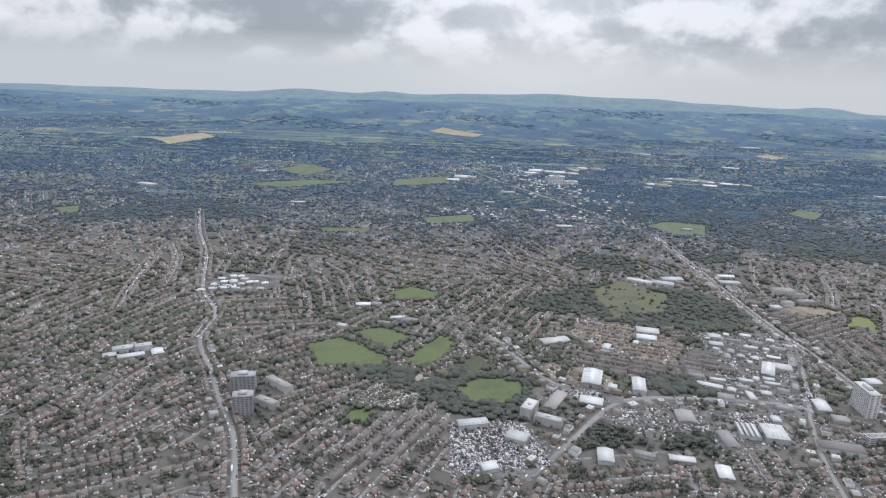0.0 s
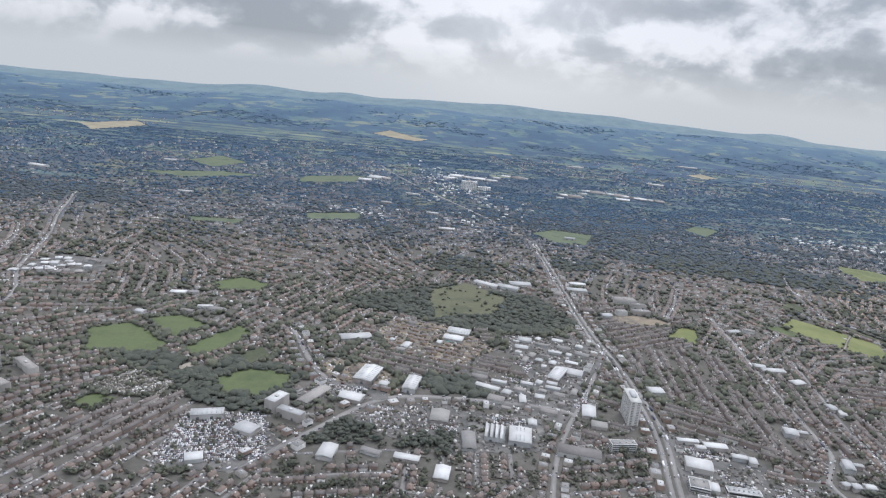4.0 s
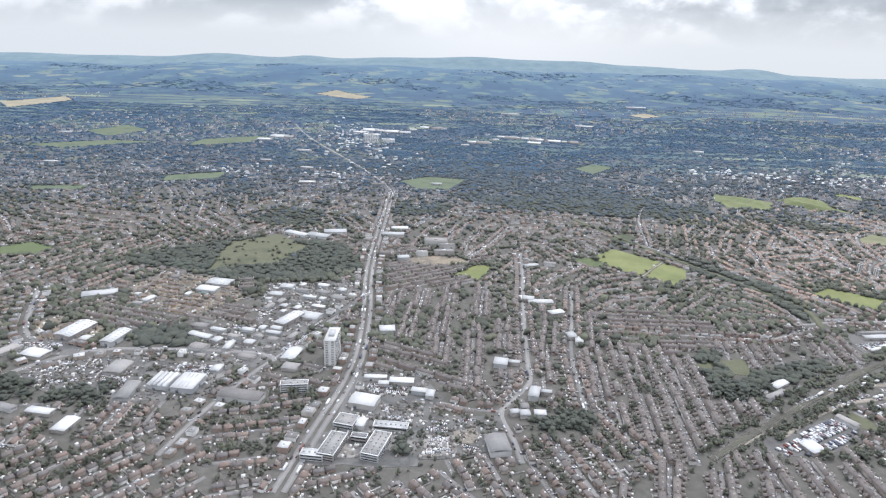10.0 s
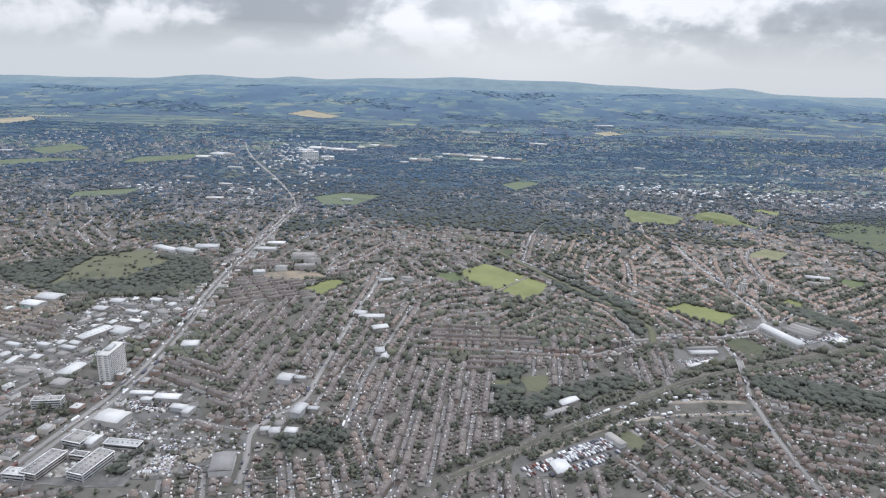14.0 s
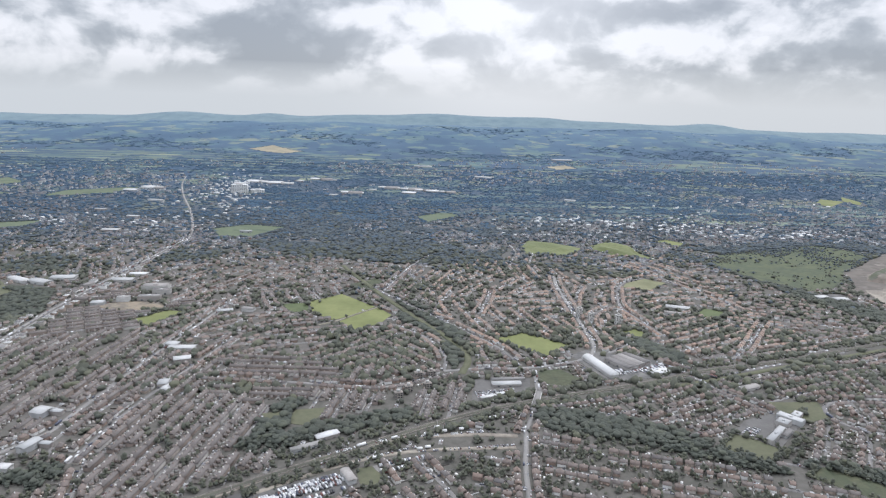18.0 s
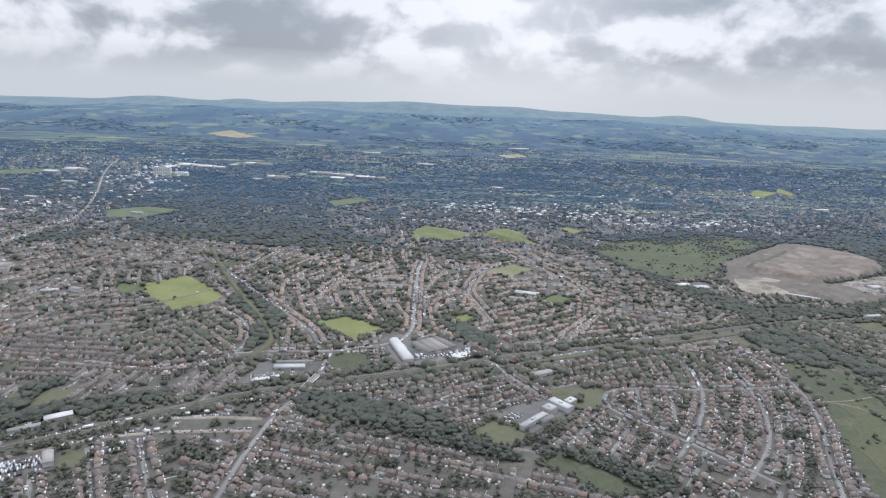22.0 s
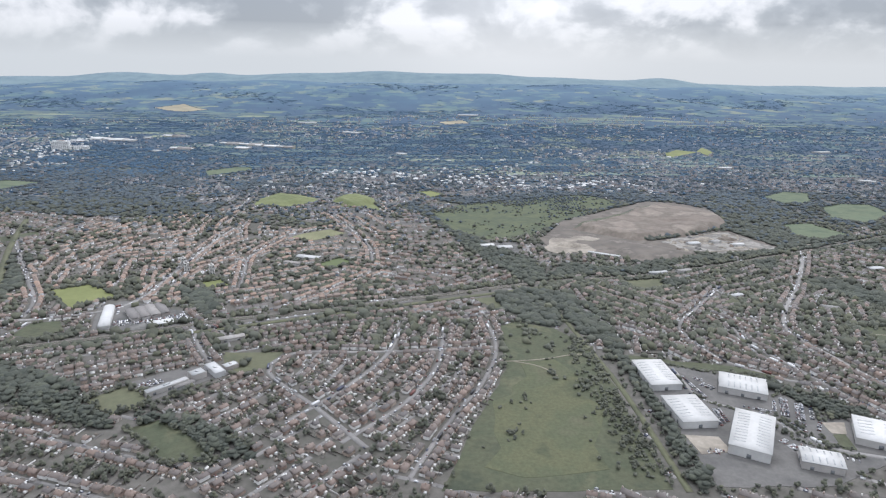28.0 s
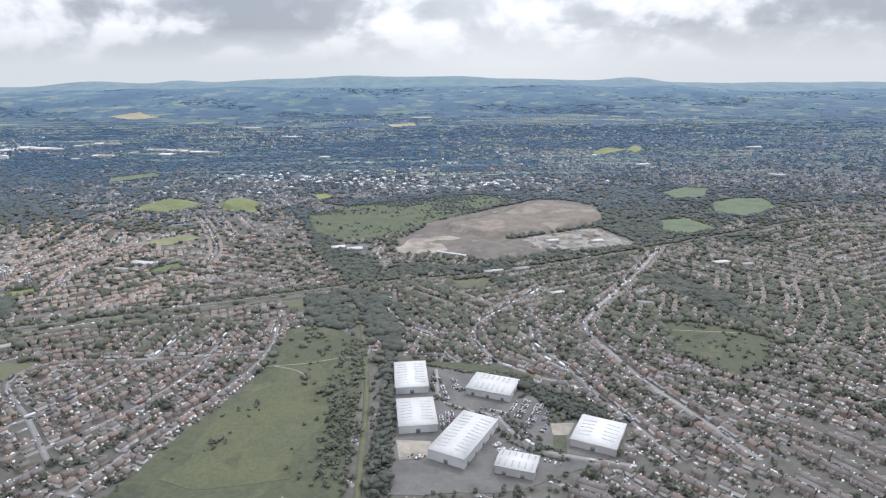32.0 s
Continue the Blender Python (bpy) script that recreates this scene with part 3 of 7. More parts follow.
# ---- the ground: one sheet from under the flight path to the hills ----
def ground_sheet():
    ys = np.concatenate([np.arange(-1500, 2600, 100.0), np.arange(2600, 4780, 30.0), [4800.0]])
    xs = np.arange(-6000, 8001, 50.0)
    gx, gy = np.meshgrid(xs, ys)
    v = np.stack([gx, gy, rise(gx, gy)], -1).reshape(-1, 3)
    nx, ny = len(xs), len(ys)
    i, j = np.meshgrid(np.arange(nx - 1), np.arange(ny - 1))
    k = (j * nx + i).ravel()
    loops = np.stack([k, k + 1, k + nx + 1, k + nx], -1).ravel()
    m = bpy.data.materials.new("land")
    m.use_nodes = True
    n = Nodes(m.node_tree)
    where = n.add("ShaderNodeTexCoord").outputs["Object"]
    y = n.add("ShaderNodeSeparateXYZ", {0: where}).outputs[1]
    n1 = n.add("ShaderNodeTexNoise", {"Vector": where, "Scale": 0.012, "Detail": 5.0, "Roughness": 0.6}).outputs[0]
    n2 = n.add("ShaderNodeTexNoise", {"Vector": where, "Scale": 0.2, "Detail": 5.0, "Roughness": 0.65}).outputs[0]
    n3 = n.add("ShaderNodeTexNoise", {"Vector": where, "Scale": 0.0022, "Detail": 6.0, "Roughness": 0.6}).outputs[0]
    town = n.ramp(n.math("ADD", n.math("MULTIPLY", n1, 0.5), n.math("MULTIPLY", n2, 0.5)), [(0.38, (0.08, 0.079, 0.066)), (0.5, (0.106, 0.1, 0.088)), (0.62, (0.142, 0.133, 0.12))])
    # hedged fields, copses and woods beyond the town
    bent = n.add("ShaderNodeTexNoise", {"Vector": where, "Scale": 0.006, "Detail": 2.0}).outputs["Color"]
    bent = n.add("ShaderNodeVectorMath", {0: bent, 1: (60.0, 60.0, 0.0)}, op="MULTIPLY").outputs[0]
    plots = n.add("ShaderNodeVectorMath", {0: where, 1: bent}, op="ADD").outputs[0]
    cell = n.add("ShaderNodeTexVoronoi", {"Vector": plots, "Scale": 0.011, "Randomness": 0.9})
    cell.voronoi_dimensions = "2D"
    pick = n.add("ShaderNodeSeparateColor", {0: cell.outputs["Color"]}).outputs[0]
    pick = n.math("ADD", n.math("MULTIPLY", pick, 0.8), n.math("MULTIPLY", n.math("SUBTRACT", n3, 0.4), 1.1))
    # these field and wood colours hold a blue cast for distance haze
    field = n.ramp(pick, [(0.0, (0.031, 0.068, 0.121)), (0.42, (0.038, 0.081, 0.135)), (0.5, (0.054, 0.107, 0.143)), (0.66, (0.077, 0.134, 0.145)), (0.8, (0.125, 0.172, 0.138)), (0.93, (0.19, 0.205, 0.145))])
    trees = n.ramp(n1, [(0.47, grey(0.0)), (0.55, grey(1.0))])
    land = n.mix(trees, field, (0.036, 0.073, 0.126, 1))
    # hills get bluer, then paler, by distance: haze put into the base colour
    hazy_moor = n.mix(0.45, n.ramp(n3, [(0.38, (0.098, 0.178, 0.26)), (0.6, (0.13, 0.218, 0.29))]), land)
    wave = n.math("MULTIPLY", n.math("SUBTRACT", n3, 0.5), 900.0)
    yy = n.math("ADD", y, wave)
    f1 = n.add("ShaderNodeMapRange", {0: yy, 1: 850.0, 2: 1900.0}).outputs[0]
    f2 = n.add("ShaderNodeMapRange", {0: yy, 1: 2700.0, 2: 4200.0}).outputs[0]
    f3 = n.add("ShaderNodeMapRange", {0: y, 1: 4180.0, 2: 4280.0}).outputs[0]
    hazy_heath = n.ramp(n1, [(0.35, (0.125, 0.185, 0.22)), (0.65, (0.165, 0.23, 0.255))])
    col = n.mix(f3, n.mix(f2, n.mix(f1, town, land), hazy_moor), hazy_heath)
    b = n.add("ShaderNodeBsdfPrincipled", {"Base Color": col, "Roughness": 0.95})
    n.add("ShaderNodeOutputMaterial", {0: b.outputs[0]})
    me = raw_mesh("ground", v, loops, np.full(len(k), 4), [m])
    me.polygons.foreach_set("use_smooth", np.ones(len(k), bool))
    tagged(new("ground", me), "level green and grey land rising to moorland hills painted hazy blue", "ground", kind="structure")


ground_sheet()

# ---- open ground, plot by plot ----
PLAY = "mown green playing field lined with trees"
plot("playing_field", [(-114, 536), (-85, 555), (-35, 514), (-41, 495), (-96, 492)], LAWN, PLAY)
plot("playing_field", [(-77, 566), (-47, 581), (-18, 562), (-39, 525)], LAWN, PLAY)
plot("playing_field", [(-25, 509), (7, 569), (23, 550), (9, 513), (-11, 494)], LAWN, PLAY)
plot("playing_field", [(17, 460), (36, 483), (74, 477), (75, 455), (54, 436), (28, 437)], LAWN, PLAY)
plot("playing_field", [(-64, 406), (-56, 425), (-37, 421), (-44, 403)], LAWN, "small square mown green among terraces")
plot("allotments", [(-66, 430), (-44, 468), (-8, 450), (-9, 429), (-33, 424)], ROUGH_GRASS, "patchwork of green and brown allotment beds", SCRUB)
plot("playing_field", [(-53, 680), (-28, 707), (6, 688), (1, 662), (-41, 657)], LAWN, PLAY)
plot("rough_ground", [(20, 502), (37, 525), (50, 506), (36, 490)], ROUGH_GRASS, "worn olive grass beside the playing fields", hedge=False)
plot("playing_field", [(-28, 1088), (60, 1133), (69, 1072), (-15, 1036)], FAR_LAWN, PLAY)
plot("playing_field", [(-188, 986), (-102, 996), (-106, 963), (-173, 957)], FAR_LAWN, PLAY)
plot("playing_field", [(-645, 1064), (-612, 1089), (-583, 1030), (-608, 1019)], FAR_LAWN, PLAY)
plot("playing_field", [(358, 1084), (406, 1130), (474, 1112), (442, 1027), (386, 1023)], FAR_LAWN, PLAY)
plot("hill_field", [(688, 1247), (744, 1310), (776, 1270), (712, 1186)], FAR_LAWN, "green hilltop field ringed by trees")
plot("hill_field", [(852, 943), (854, 992), (871, 1037), (904, 1021), (942, 982), (912, 932)], HILL_GRASS, "bright green rounded hilltop field", hedge=False)
plot("hill_field", [(960, 975), (968, 1008), (984, 1014), (1012, 985), (1032, 915), (985, 949)], HILL_GRASS, "bright green rounded hilltop field", hedge=False)
plot("playing_field", [(1076, 1052), (1103, 1062), (1122, 1035), (1101, 1004)], PITCH, "green sports field among houses")
plot("playing_field", [(428, 625), (451, 656), (468, 654), (465, 635), (453, 608)], PITCH, "bright green sports ground beside a school")
plot("park_lawn", [(593, 660), (584, 690), (615, 721), (655, 678), (637, 655), (618, 634)], PITCH, "large bright green park lawn", hedge=False)
plot("park_lawn", [(623, 630), (640, 653), (658, 674), (673, 652), (664, 628), (642, 606)], PITCH, "bright green park lawn beyond a path", hedge=False)
plot("park_lawn", [(558, 682), (582, 688), (590, 660), (574, 657)], LAWN, "smaller green park lawn with trees", hedge=False)
plot("park_glade", [(620, 760), (646, 790), (660, 770), (634, 740)], ROUGH_GRASS, "rough glade above a park", SCRUB, hedge=False)
plot("playing_field", [(768, 590), (796, 607), (837, 577), (808, 548)], PITCH, "bright yellow-green sports field")
plot("playing_field", [(889, 612), (908, 623), (918, 606), (901, 592)], PITCH, "small bright green sports field")
plot("verge", [(940, 768), (950, 785), (980, 808), (1000, 790), (970, 758)], DRY, "pale dry grass inside a curved street", hedge=False)
plot("playing_field", [(985, 667), (1004, 690), (1024, 676), (1004, 655)], LAWN, "small green school field")
plot("playing_field", [(893, 404), (910, 423), (931, 402), (918, 386)], OLIVE, "olive green school field")
plot("rough_ground", [(930, 373), (945, 383), (968, 367), (990, 343), (962, 343)], ROUGH_GRASS, "rough green field beside a wood")
plot("green", [(954, 469), (995, 470), (991, 447), (973, 439), (962, 447)], OLIVE, "small olive housing green with one big tree", hedge=False)
plot("verge", [(796, 495), (797, 519), (815, 524), (828, 505), (815, 492)], ROUGH_GRASS, "rough grass corner beside a works", hedge=False)
plot("playground", [(-17, 474), (-9, 484), (0, 477), (-8, 469)], SAND, "tan playground among terraces", z=0.2, category="playground", hedge=False)
plot("recreation_ground", [(596, 443), (614, 449), (612, 430), (602, 430)], OLIVE, "small green recreation ground behind terraces", hedge=False)
plot("recreation_ground", [(617, 449), (637, 453), (638, 442), (631, 427), (616, 430)], OLIVE, "small worn green pitch behind terraces", hedge=False)
plot("marsh", [(1097, 909), (1147, 960), (1220, 988), (1275, 1018), (1338, 1035), (1390, 981), (1330, 918), (1268, 862), (1216, 785), (1178, 767), (1156, 765), (1118, 821)], MARSH, "rough green scrubland with scattered bushes", SCRUB, hedge=False)
plot("quarry_floor", [(1218, 758), (1244, 810), (1270, 859), (1334, 916), (1414, 986), (1457, 980), (1488, 939), (1484, 878), (1464, 835), (1402, 798), (1333, 773), (1351, 764), (1462, 812), (1485, 737), (1396, 723), (1380, 709), (1312, 677), (1291, 704), (1233, 720)], CLAY, "bare brown earth of a large restored tip", category="quarry", hedge=False, wobble=4)
plot("rubble_patch", [(1221, 733), (1237, 773), (1260, 772), (1264, 780), (1282, 781), (1293, 770), (1284, 760), (1266, 764), (1258, 752), (1272, 745), (1276, 722), (1262, 706), (1250, 716), (1244, 706), (1232, 709)], SAND, "pale crushed rubble on bare earth", z=0.2, category="quarry", hedge=False, wobble=4)
plot("turned_soil", [(1246, 738), (1254, 748), (1262, 742), (1256, 730)], SOIL, "dark wet soil in a tip", z=0.3, category="quarry", hedge=False, wobble=3)
plot("turned_soil", [(1306, 706), (1322, 714), (1330, 700), (1314, 694)], GROUND, "dark wet soil in a tip", z=0.3, category="quarry", hedge=False, wobble=3)
plot("works_yard", [(1358, 757), (1402, 786), (1456, 802), (1468, 756), (1484, 730), (1433, 716), (1396, 713), (1370, 734)], CRUSHED, "grey working yard beside bare earth", z=0.25, category="yard", hedge=False, wobble=5)
plot("meadow", [(1150, 516), (1161, 524), (1190, 510), (1206, 480), (1210, 430), (1210, 320), (1100, 320), (1110, 347), (1124, 388), (1146, 445)], ROUGH_GRASS, "wide rough green meadow with bushes and paths", SCRUB, hedge=False)
plot("mown_meadow", [(1156, 452), (1180, 458), (1190, 436), (1192, 380), (1184, 336), (1150, 330), (1122, 338), (1132, 384), (1146, 420)], MOWN, "smoother green grass in a meadow", OPEN, z=0.2, hedge=False, wobble=7)
plot("bank_green", [(1134, 574), (1153, 578), (1157, 543), (1147, 554)], OLIVE, "small green corner below a railway bank", hedge=False)
plot("playing_field", [(1269, 620), (1313, 630), (1313, 603), (1288, 594)], OLIVE, "rough green field below the railway")
plot("golf_course", [(1425, 516), (1453, 515), (1499, 481), (1465, 439), (1440, 425), (1421, 467)], ROUGH_GRASS, "green parkland dotted with round trees", SCRUB)
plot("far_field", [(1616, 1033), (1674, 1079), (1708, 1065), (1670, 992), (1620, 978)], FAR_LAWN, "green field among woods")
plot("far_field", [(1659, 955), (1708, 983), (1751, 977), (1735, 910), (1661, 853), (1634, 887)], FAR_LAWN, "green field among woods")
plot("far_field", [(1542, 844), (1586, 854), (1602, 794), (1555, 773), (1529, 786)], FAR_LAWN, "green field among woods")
plot("fairway", [(1642, 1545), (1705, 1628), (1742, 1591), (1648, 1493)], PITCH, "bright green golf fairway among woods", hedge=False)
plot("fairway", [(1745, 1600), (1792, 1680), (1782, 1587), (1742, 1520)], PITCH, "bright green golf fairway among woods", hedge=False)
plot("straw_field", [(-60, 2890), (10, 3050), (150, 2860), (194, 2820), (142, 2690), (60, 2740)], STRAW, "ripe straw-coloured field")
plot("straw_field", [(1135, 2346), (1228, 2430), (1246, 2311), (1160, 2250)], STRAW, "pale straw-coloured field")
plot("far_field", [(-971, 2199), (-892, 2458), (-791, 2314), (-849, 2040)], STRAW, "yellow-green field")
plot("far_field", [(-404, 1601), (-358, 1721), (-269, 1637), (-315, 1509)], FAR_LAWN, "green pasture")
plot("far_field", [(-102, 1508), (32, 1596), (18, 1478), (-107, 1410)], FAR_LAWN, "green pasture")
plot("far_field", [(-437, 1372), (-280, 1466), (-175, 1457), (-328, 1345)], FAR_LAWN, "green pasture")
plot("building_site", [(112, 500), (128, 512), (150, 488), (150, 452), (128, 452), (104, 470)], SITE, "sandy cleared building site beside a road", z=0.14, category="yard", hedge=False, code=WORKS)
plot("building_site", [(133, 586), (147, 618), (209, 602), (240, 556), (205, 517), (145, 535)], SITE, "sandy yellow building site with half-built houses", z=0.14, category="yard", hedge=False, code=WORKS)
plot("cleared_ground", [(378, 664), (392, 684), (436, 680), (446, 664), (412, 652)], SITE, "reddish cleared ground beside a works", z=0.14, category="yard", hedge=False, code=WORKS)
plot("building_site", [(90, 492), (100, 514), (112, 509), (110, 500), (103, 478)], SITE, "sandy cleared ground inside a road bend", z=0.14, category="yard", hedge=False, code=WORKS)
plot("tree_lined_car_park", [(124, 414), (142, 441), (196, 450), (190, 393), (156, 394)], TARMAC, "dark car parks and yards dotted with small trees", z=0.14, category="yard", hedge=False, code=WORKS)
plot("car_dealer_yard", [(14, 405), (62, 416), (84, 380), (62, 345), (14, 345)], YARD, "grey lot packed with parked cars", code=WORKS, z=0.14, category="yard", hedge=False)
plot("trading_yard", [(86, 440), (150, 446), (146, 470), (90, 470)], YARD, "grey concrete yards between sheds", code=WORKS, z=0.14, category="yard", hedge=False)
plot("trading_yard", [(250, 595), (330, 602), (346, 560), (300, 480), (268, 480), (256, 540)], YARD, "grey concrete yards between sheds", code=WORKS, z=0.14, category="yard", hedge=False)
plot("trading_yard", [(212, 500), (262, 500), (306, 478), (278, 430), (230, 445), (205, 470)], YARD, "grey concrete yards between sheds", code=WORKS, z=0.14, category="yard", hedge=False)
plot("factory_yard", [(180, 440), (262, 436), (258, 392), (196, 380), (180, 400)], YARD, "grey factory yard with parked cars", code=WORKS, z=0.14, category="yard", hedge=False)
plot("retail_car_park", [(352, 428), (398, 420), (410, 392), (388, 346), (340, 346), (345, 390)], YARD, "grey shop car park with marked rows of cars", code=WORKS, z=0.14, category="yard", hedge=False)
plot("office_yard", [(334, 353), (394, 353), (394, 322), (326, 322)], YARD, "grey yard round flat-roofed offices", code=WORKS, z=0.14, category="yard", hedge=False)
plot("courtyard", [(349, 342), (358.5, 342), (358.5, 329), (348, 329)], CRUSHED, "pale paved courtyard between offices", code=WORKS, z=0.3, category="yard", hedge=False)
plot("concrete_car_park", [(397, 351), (415, 351), (415.5, 331), (396, 331)], CRUSHED, "pale concrete car park with rows of cars", code=WORKS, z=0.3, category="yard", hedge=False, wobble=0.3)
plot("concrete_pad", [(414, 355), (428, 359), (429.5, 350), (425, 343), (416.5, 343)], SAND, "bare pale concrete pad", code=WORKS, z=0.3, category="yard", hedge=False)
plot("retail_car_park", [(396, 372), (444, 372), (446, 336), (394, 328)], YARD, "pale grey yard behind shops", code=WORKS, z=0.14, category="yard", hedge=False)
plot("depot_yard", [(744, 501), (788, 505), (784, 480), (740, 464)], TARMAC, "grey depot yard beside the railway", code=WORKS, z=0.14, category="yard", hedge=False)
plot("depot_yard", [(600, 350), (636, 365), (656, 373), (669, 363), (651, 345), (632, 334), (596, 332)], TARMAC, "grey yard with rows of parked vans", code=WORKS, z=0.14, category="yard", hedge=False)
plot("verge", [(666, 377), (675, 380), (682, 370), (679, 360), (670, 362)], OLIVE, "olive grass beside a van depot", hedge=False)
plot("works_yard", [(830, 552), (846, 566), (900, 545), (908, 515), (866, 502), (848, 504)], YARD, "grey works yard beside the railway", code=WORKS, z=0.14, category="yard", hedge=False)
plot("school_yard", [(906, 424), (926, 440), (950, 450), (972, 440), (932, 404), (920, 412)], TARMAC, "grey school playground", code=WORKS, z=0.14, category="yard", hedge=False)
plot("business_park", [(1224, 452), (1262, 450), (1298, 428), (1314, 404), (1322, 382), (1345, 384), (1356, 374), (1340, 346), (1312, 332), (1290, 322), (1232, 322)], TARMAC, "grey business park roads and parking", code=WORKS, z=0.14, category="yard", hedge=False)
plot("sand_patch", [(1316, 378), (1329, 378), (1323, 366), (1315, 367)], SAND, "bare sandy patch beside a car park", z=0.3, category="yard", hedge=False, code=WORKS)
plot("lawn_patch", [(1315, 366), (1322, 366), (1319, 351), (1312, 352)], ROUGH_GRASS, "small olive lawn beside a service road", z=0.3, category="lawn", hedge=False)
plot("loading_yard", [(1233, 366), (1251, 364), (1252, 350), (1235, 348)], SAND, "pale concrete loading yard", z=0.3, category="yard", hedge=False, code=WORKS)
plot("verge", [(1226, 466), (1300, 446), (1322, 432), (1320, 426), (1300, 438), (1228, 456)], ROUGH_GRASS, "strip of rough grass behind warehouses", z=0.2, hedge=False)
plot("retail_yard", [(-258, 690), (-240, 735), (-180, 730), (-172, 684), (-224, 660)], YARD, "grey retail park forecourt", code=WORKS, z=0.14, category="yard", hedge=False)
plot("trading_yard", [(1147, 751), (1194, 752), (1192, 706), (1162, 714)], YARD, "grey yard beside scrubland", code=WORKS, z=0.2, category="yard", hedge=False)



def mound(name, cx, cy, rx, ry, turn, height, material, label, n=44, m=30):
    """A broad heap of earth: a grid lifted in the middle, with gullies and tipped edges."""
    c, s = math.cos(radians(turn)), math.sin(radians(turn))
    u, v = np.meshgrid(np.linspace(-1, 1, n), np.linspace(-1, 1, m))
    edge = 1 + 0.12 * np.sin(3 * np.arctan2(v, u) + 1) + 0.06 * np.sin(7 * np.arctan2(v, u))
    r = np.hypot(u, v) / edge
    k = np.clip((1 - r) / 0.45, 0, 1)
    h = height * k * k * (3 - 2 * k) * (0.8 + 0.2 * np.sin(5 * u + 2 * v)) + 0.5 * k * np.sin(23 * u) * np.sin(19 * v + 4 * u)
    x, y = cx + u * rx * c - v * ry * s, cy + u * rx * s + v * ry * c
    P = np.stack([x, y, rise(x, y) + h + np.where(r < 1, 0.25, -1.0)], -1).reshape(-1, 3)
    i, j = np.meshgrid(np.arange(n - 1), np.arange(m - 1))
    q = (j * n + i).ravel()
    me = raw_mesh(name, P, np.stack([q, q + 1, q + n + 1, q + n], -1).ravel(), np.full(len(q), 4), [material])
    return tagged(new(name, me), label, "earth mound", kind="structure")


def tip(name, outline, height, slope, skin, label):
    """A flat-topped tip of earth: banks along its outline, hollows and a crest of dark turned soil on top."""
    p = np.array(outline, float)
    gx, gy = np.meshgrid(np.arange(p[:, 0].min() - 6, p[:, 0].max() + 6, 4.0), np.arange(p[:, 1].min() - 6, p[:, 1].max() + 6, 4.0))
    ins, dist = np.zeros(gx.shape, bool), np.full(gx.shape, 1e9)
    for (ax, ay), (bx, by) in zip(p, np.roll(p, -1, 0)):
        if ay != by:
            ins ^= ((ay > gy) != (by > gy)) & (gx < (bx - ax) * (gy - ay) / (by - ay) + ax)
        t = np.clip(((gx - ax) * (bx - ax) + (gy - ay) * (by - ay)) / ((bx - ax) ** 2 + (by - ay) ** 2), 0, 1)
        dist = np.minimum(dist, np.hypot(gx - ax - t * (bx - ax), gy - ay - t * (by - ay)))
    k = np.where(ins, ease((dist + 2.5 * np.sin(gx / 9.0) * np.sin(gy / 7.0)) / slope), 0.0)
    h = height * k * (0.85 + 0.15 * np.sin(gx / 31 + gy / 47)) + 0.5 * k * np.sin(gx / 5.5) * np.sin(gy / 7.3 + gx / 40)
    for cx, cy, rx, ry, dz in ((1338, 804, 12, 7, 2.2), (1405, 838, 16, 8, 2.5), (1362, 905, 30, 8, -1.8)):
        h = h - dz * k * np.exp(-((gx - cx) / rx) ** 2 - ((gy - cy) / ry) ** 2)
    P = np.stack([gx, gy, rise(gx, gy) + h + np.where(ins, 0.35, -1.0)], -1).reshape(-1, 3)
    n, m = gx.shape[1], gx.shape[0]
    i, j = np.meshgrid(np.arange(n - 1), np.arange(m - 1))
    q = (j * n + i).ravel()
    band = np.abs((gy - 868) - (gx - 1330) * 0.9)[:-1, :-1].ravel() < 9
    dark = band & (k[:-1, :-1].ravel() > 0.15) & (gx[:-1, :-1].ravel() < 1400)
    me = raw_mesh(name, P, np.stack([q, q + 1, q + n + 1, q + n], -1).ravel(), np.full(len(q), 4), [skin, GROUND], dark.astype(int))
    return tagged(new(name, me), label, "earth mound", kind="structure")


tip("earth_tip", [(1268, 815), (1290, 847), (1330, 879), (1372, 916), (1398, 940), (1416, 960), (1440, 944), (1459, 932), (1486, 906), (1484, 862), (1455, 819), (1399, 783), (1333, 760), (1300, 786)], 7.0, 12, SOIL, "broad flat-topped tip of bare brown earth")
tip("earth_bank", [(1286, 752), (1300, 764), (1330, 752), (1356, 736), (1384, 706), (1352, 686), (1312, 676), (1296, 700)], 3.0, 14, CLAY, "low bank of bare brown earth")
mound("hilltop", 893, 980, 38, 42, 0, 4, HILL_GRASS, "rounded green hilltop")
mound("hilltop", 992, 972, 30, 42, 20, 8, HILL_GRASS, "rounded green hilltop")
mound("spoil_heap", 1410, 765, 16, 8, 20, 3, SAND, "small grey spoil heap")
mound("spoil_heap", 1440, 770, 12, 7, -20, 2.5, SOIL, "small brown spoil heap")
mound("spoil_heap", 1252, 742, 18, 9, -20, 3, SAND, "small pale spoil heap")
mound("spoil_heap", 120, 492, 7, 5, 0, 2.5, SOIL, "heap of orange building sand")

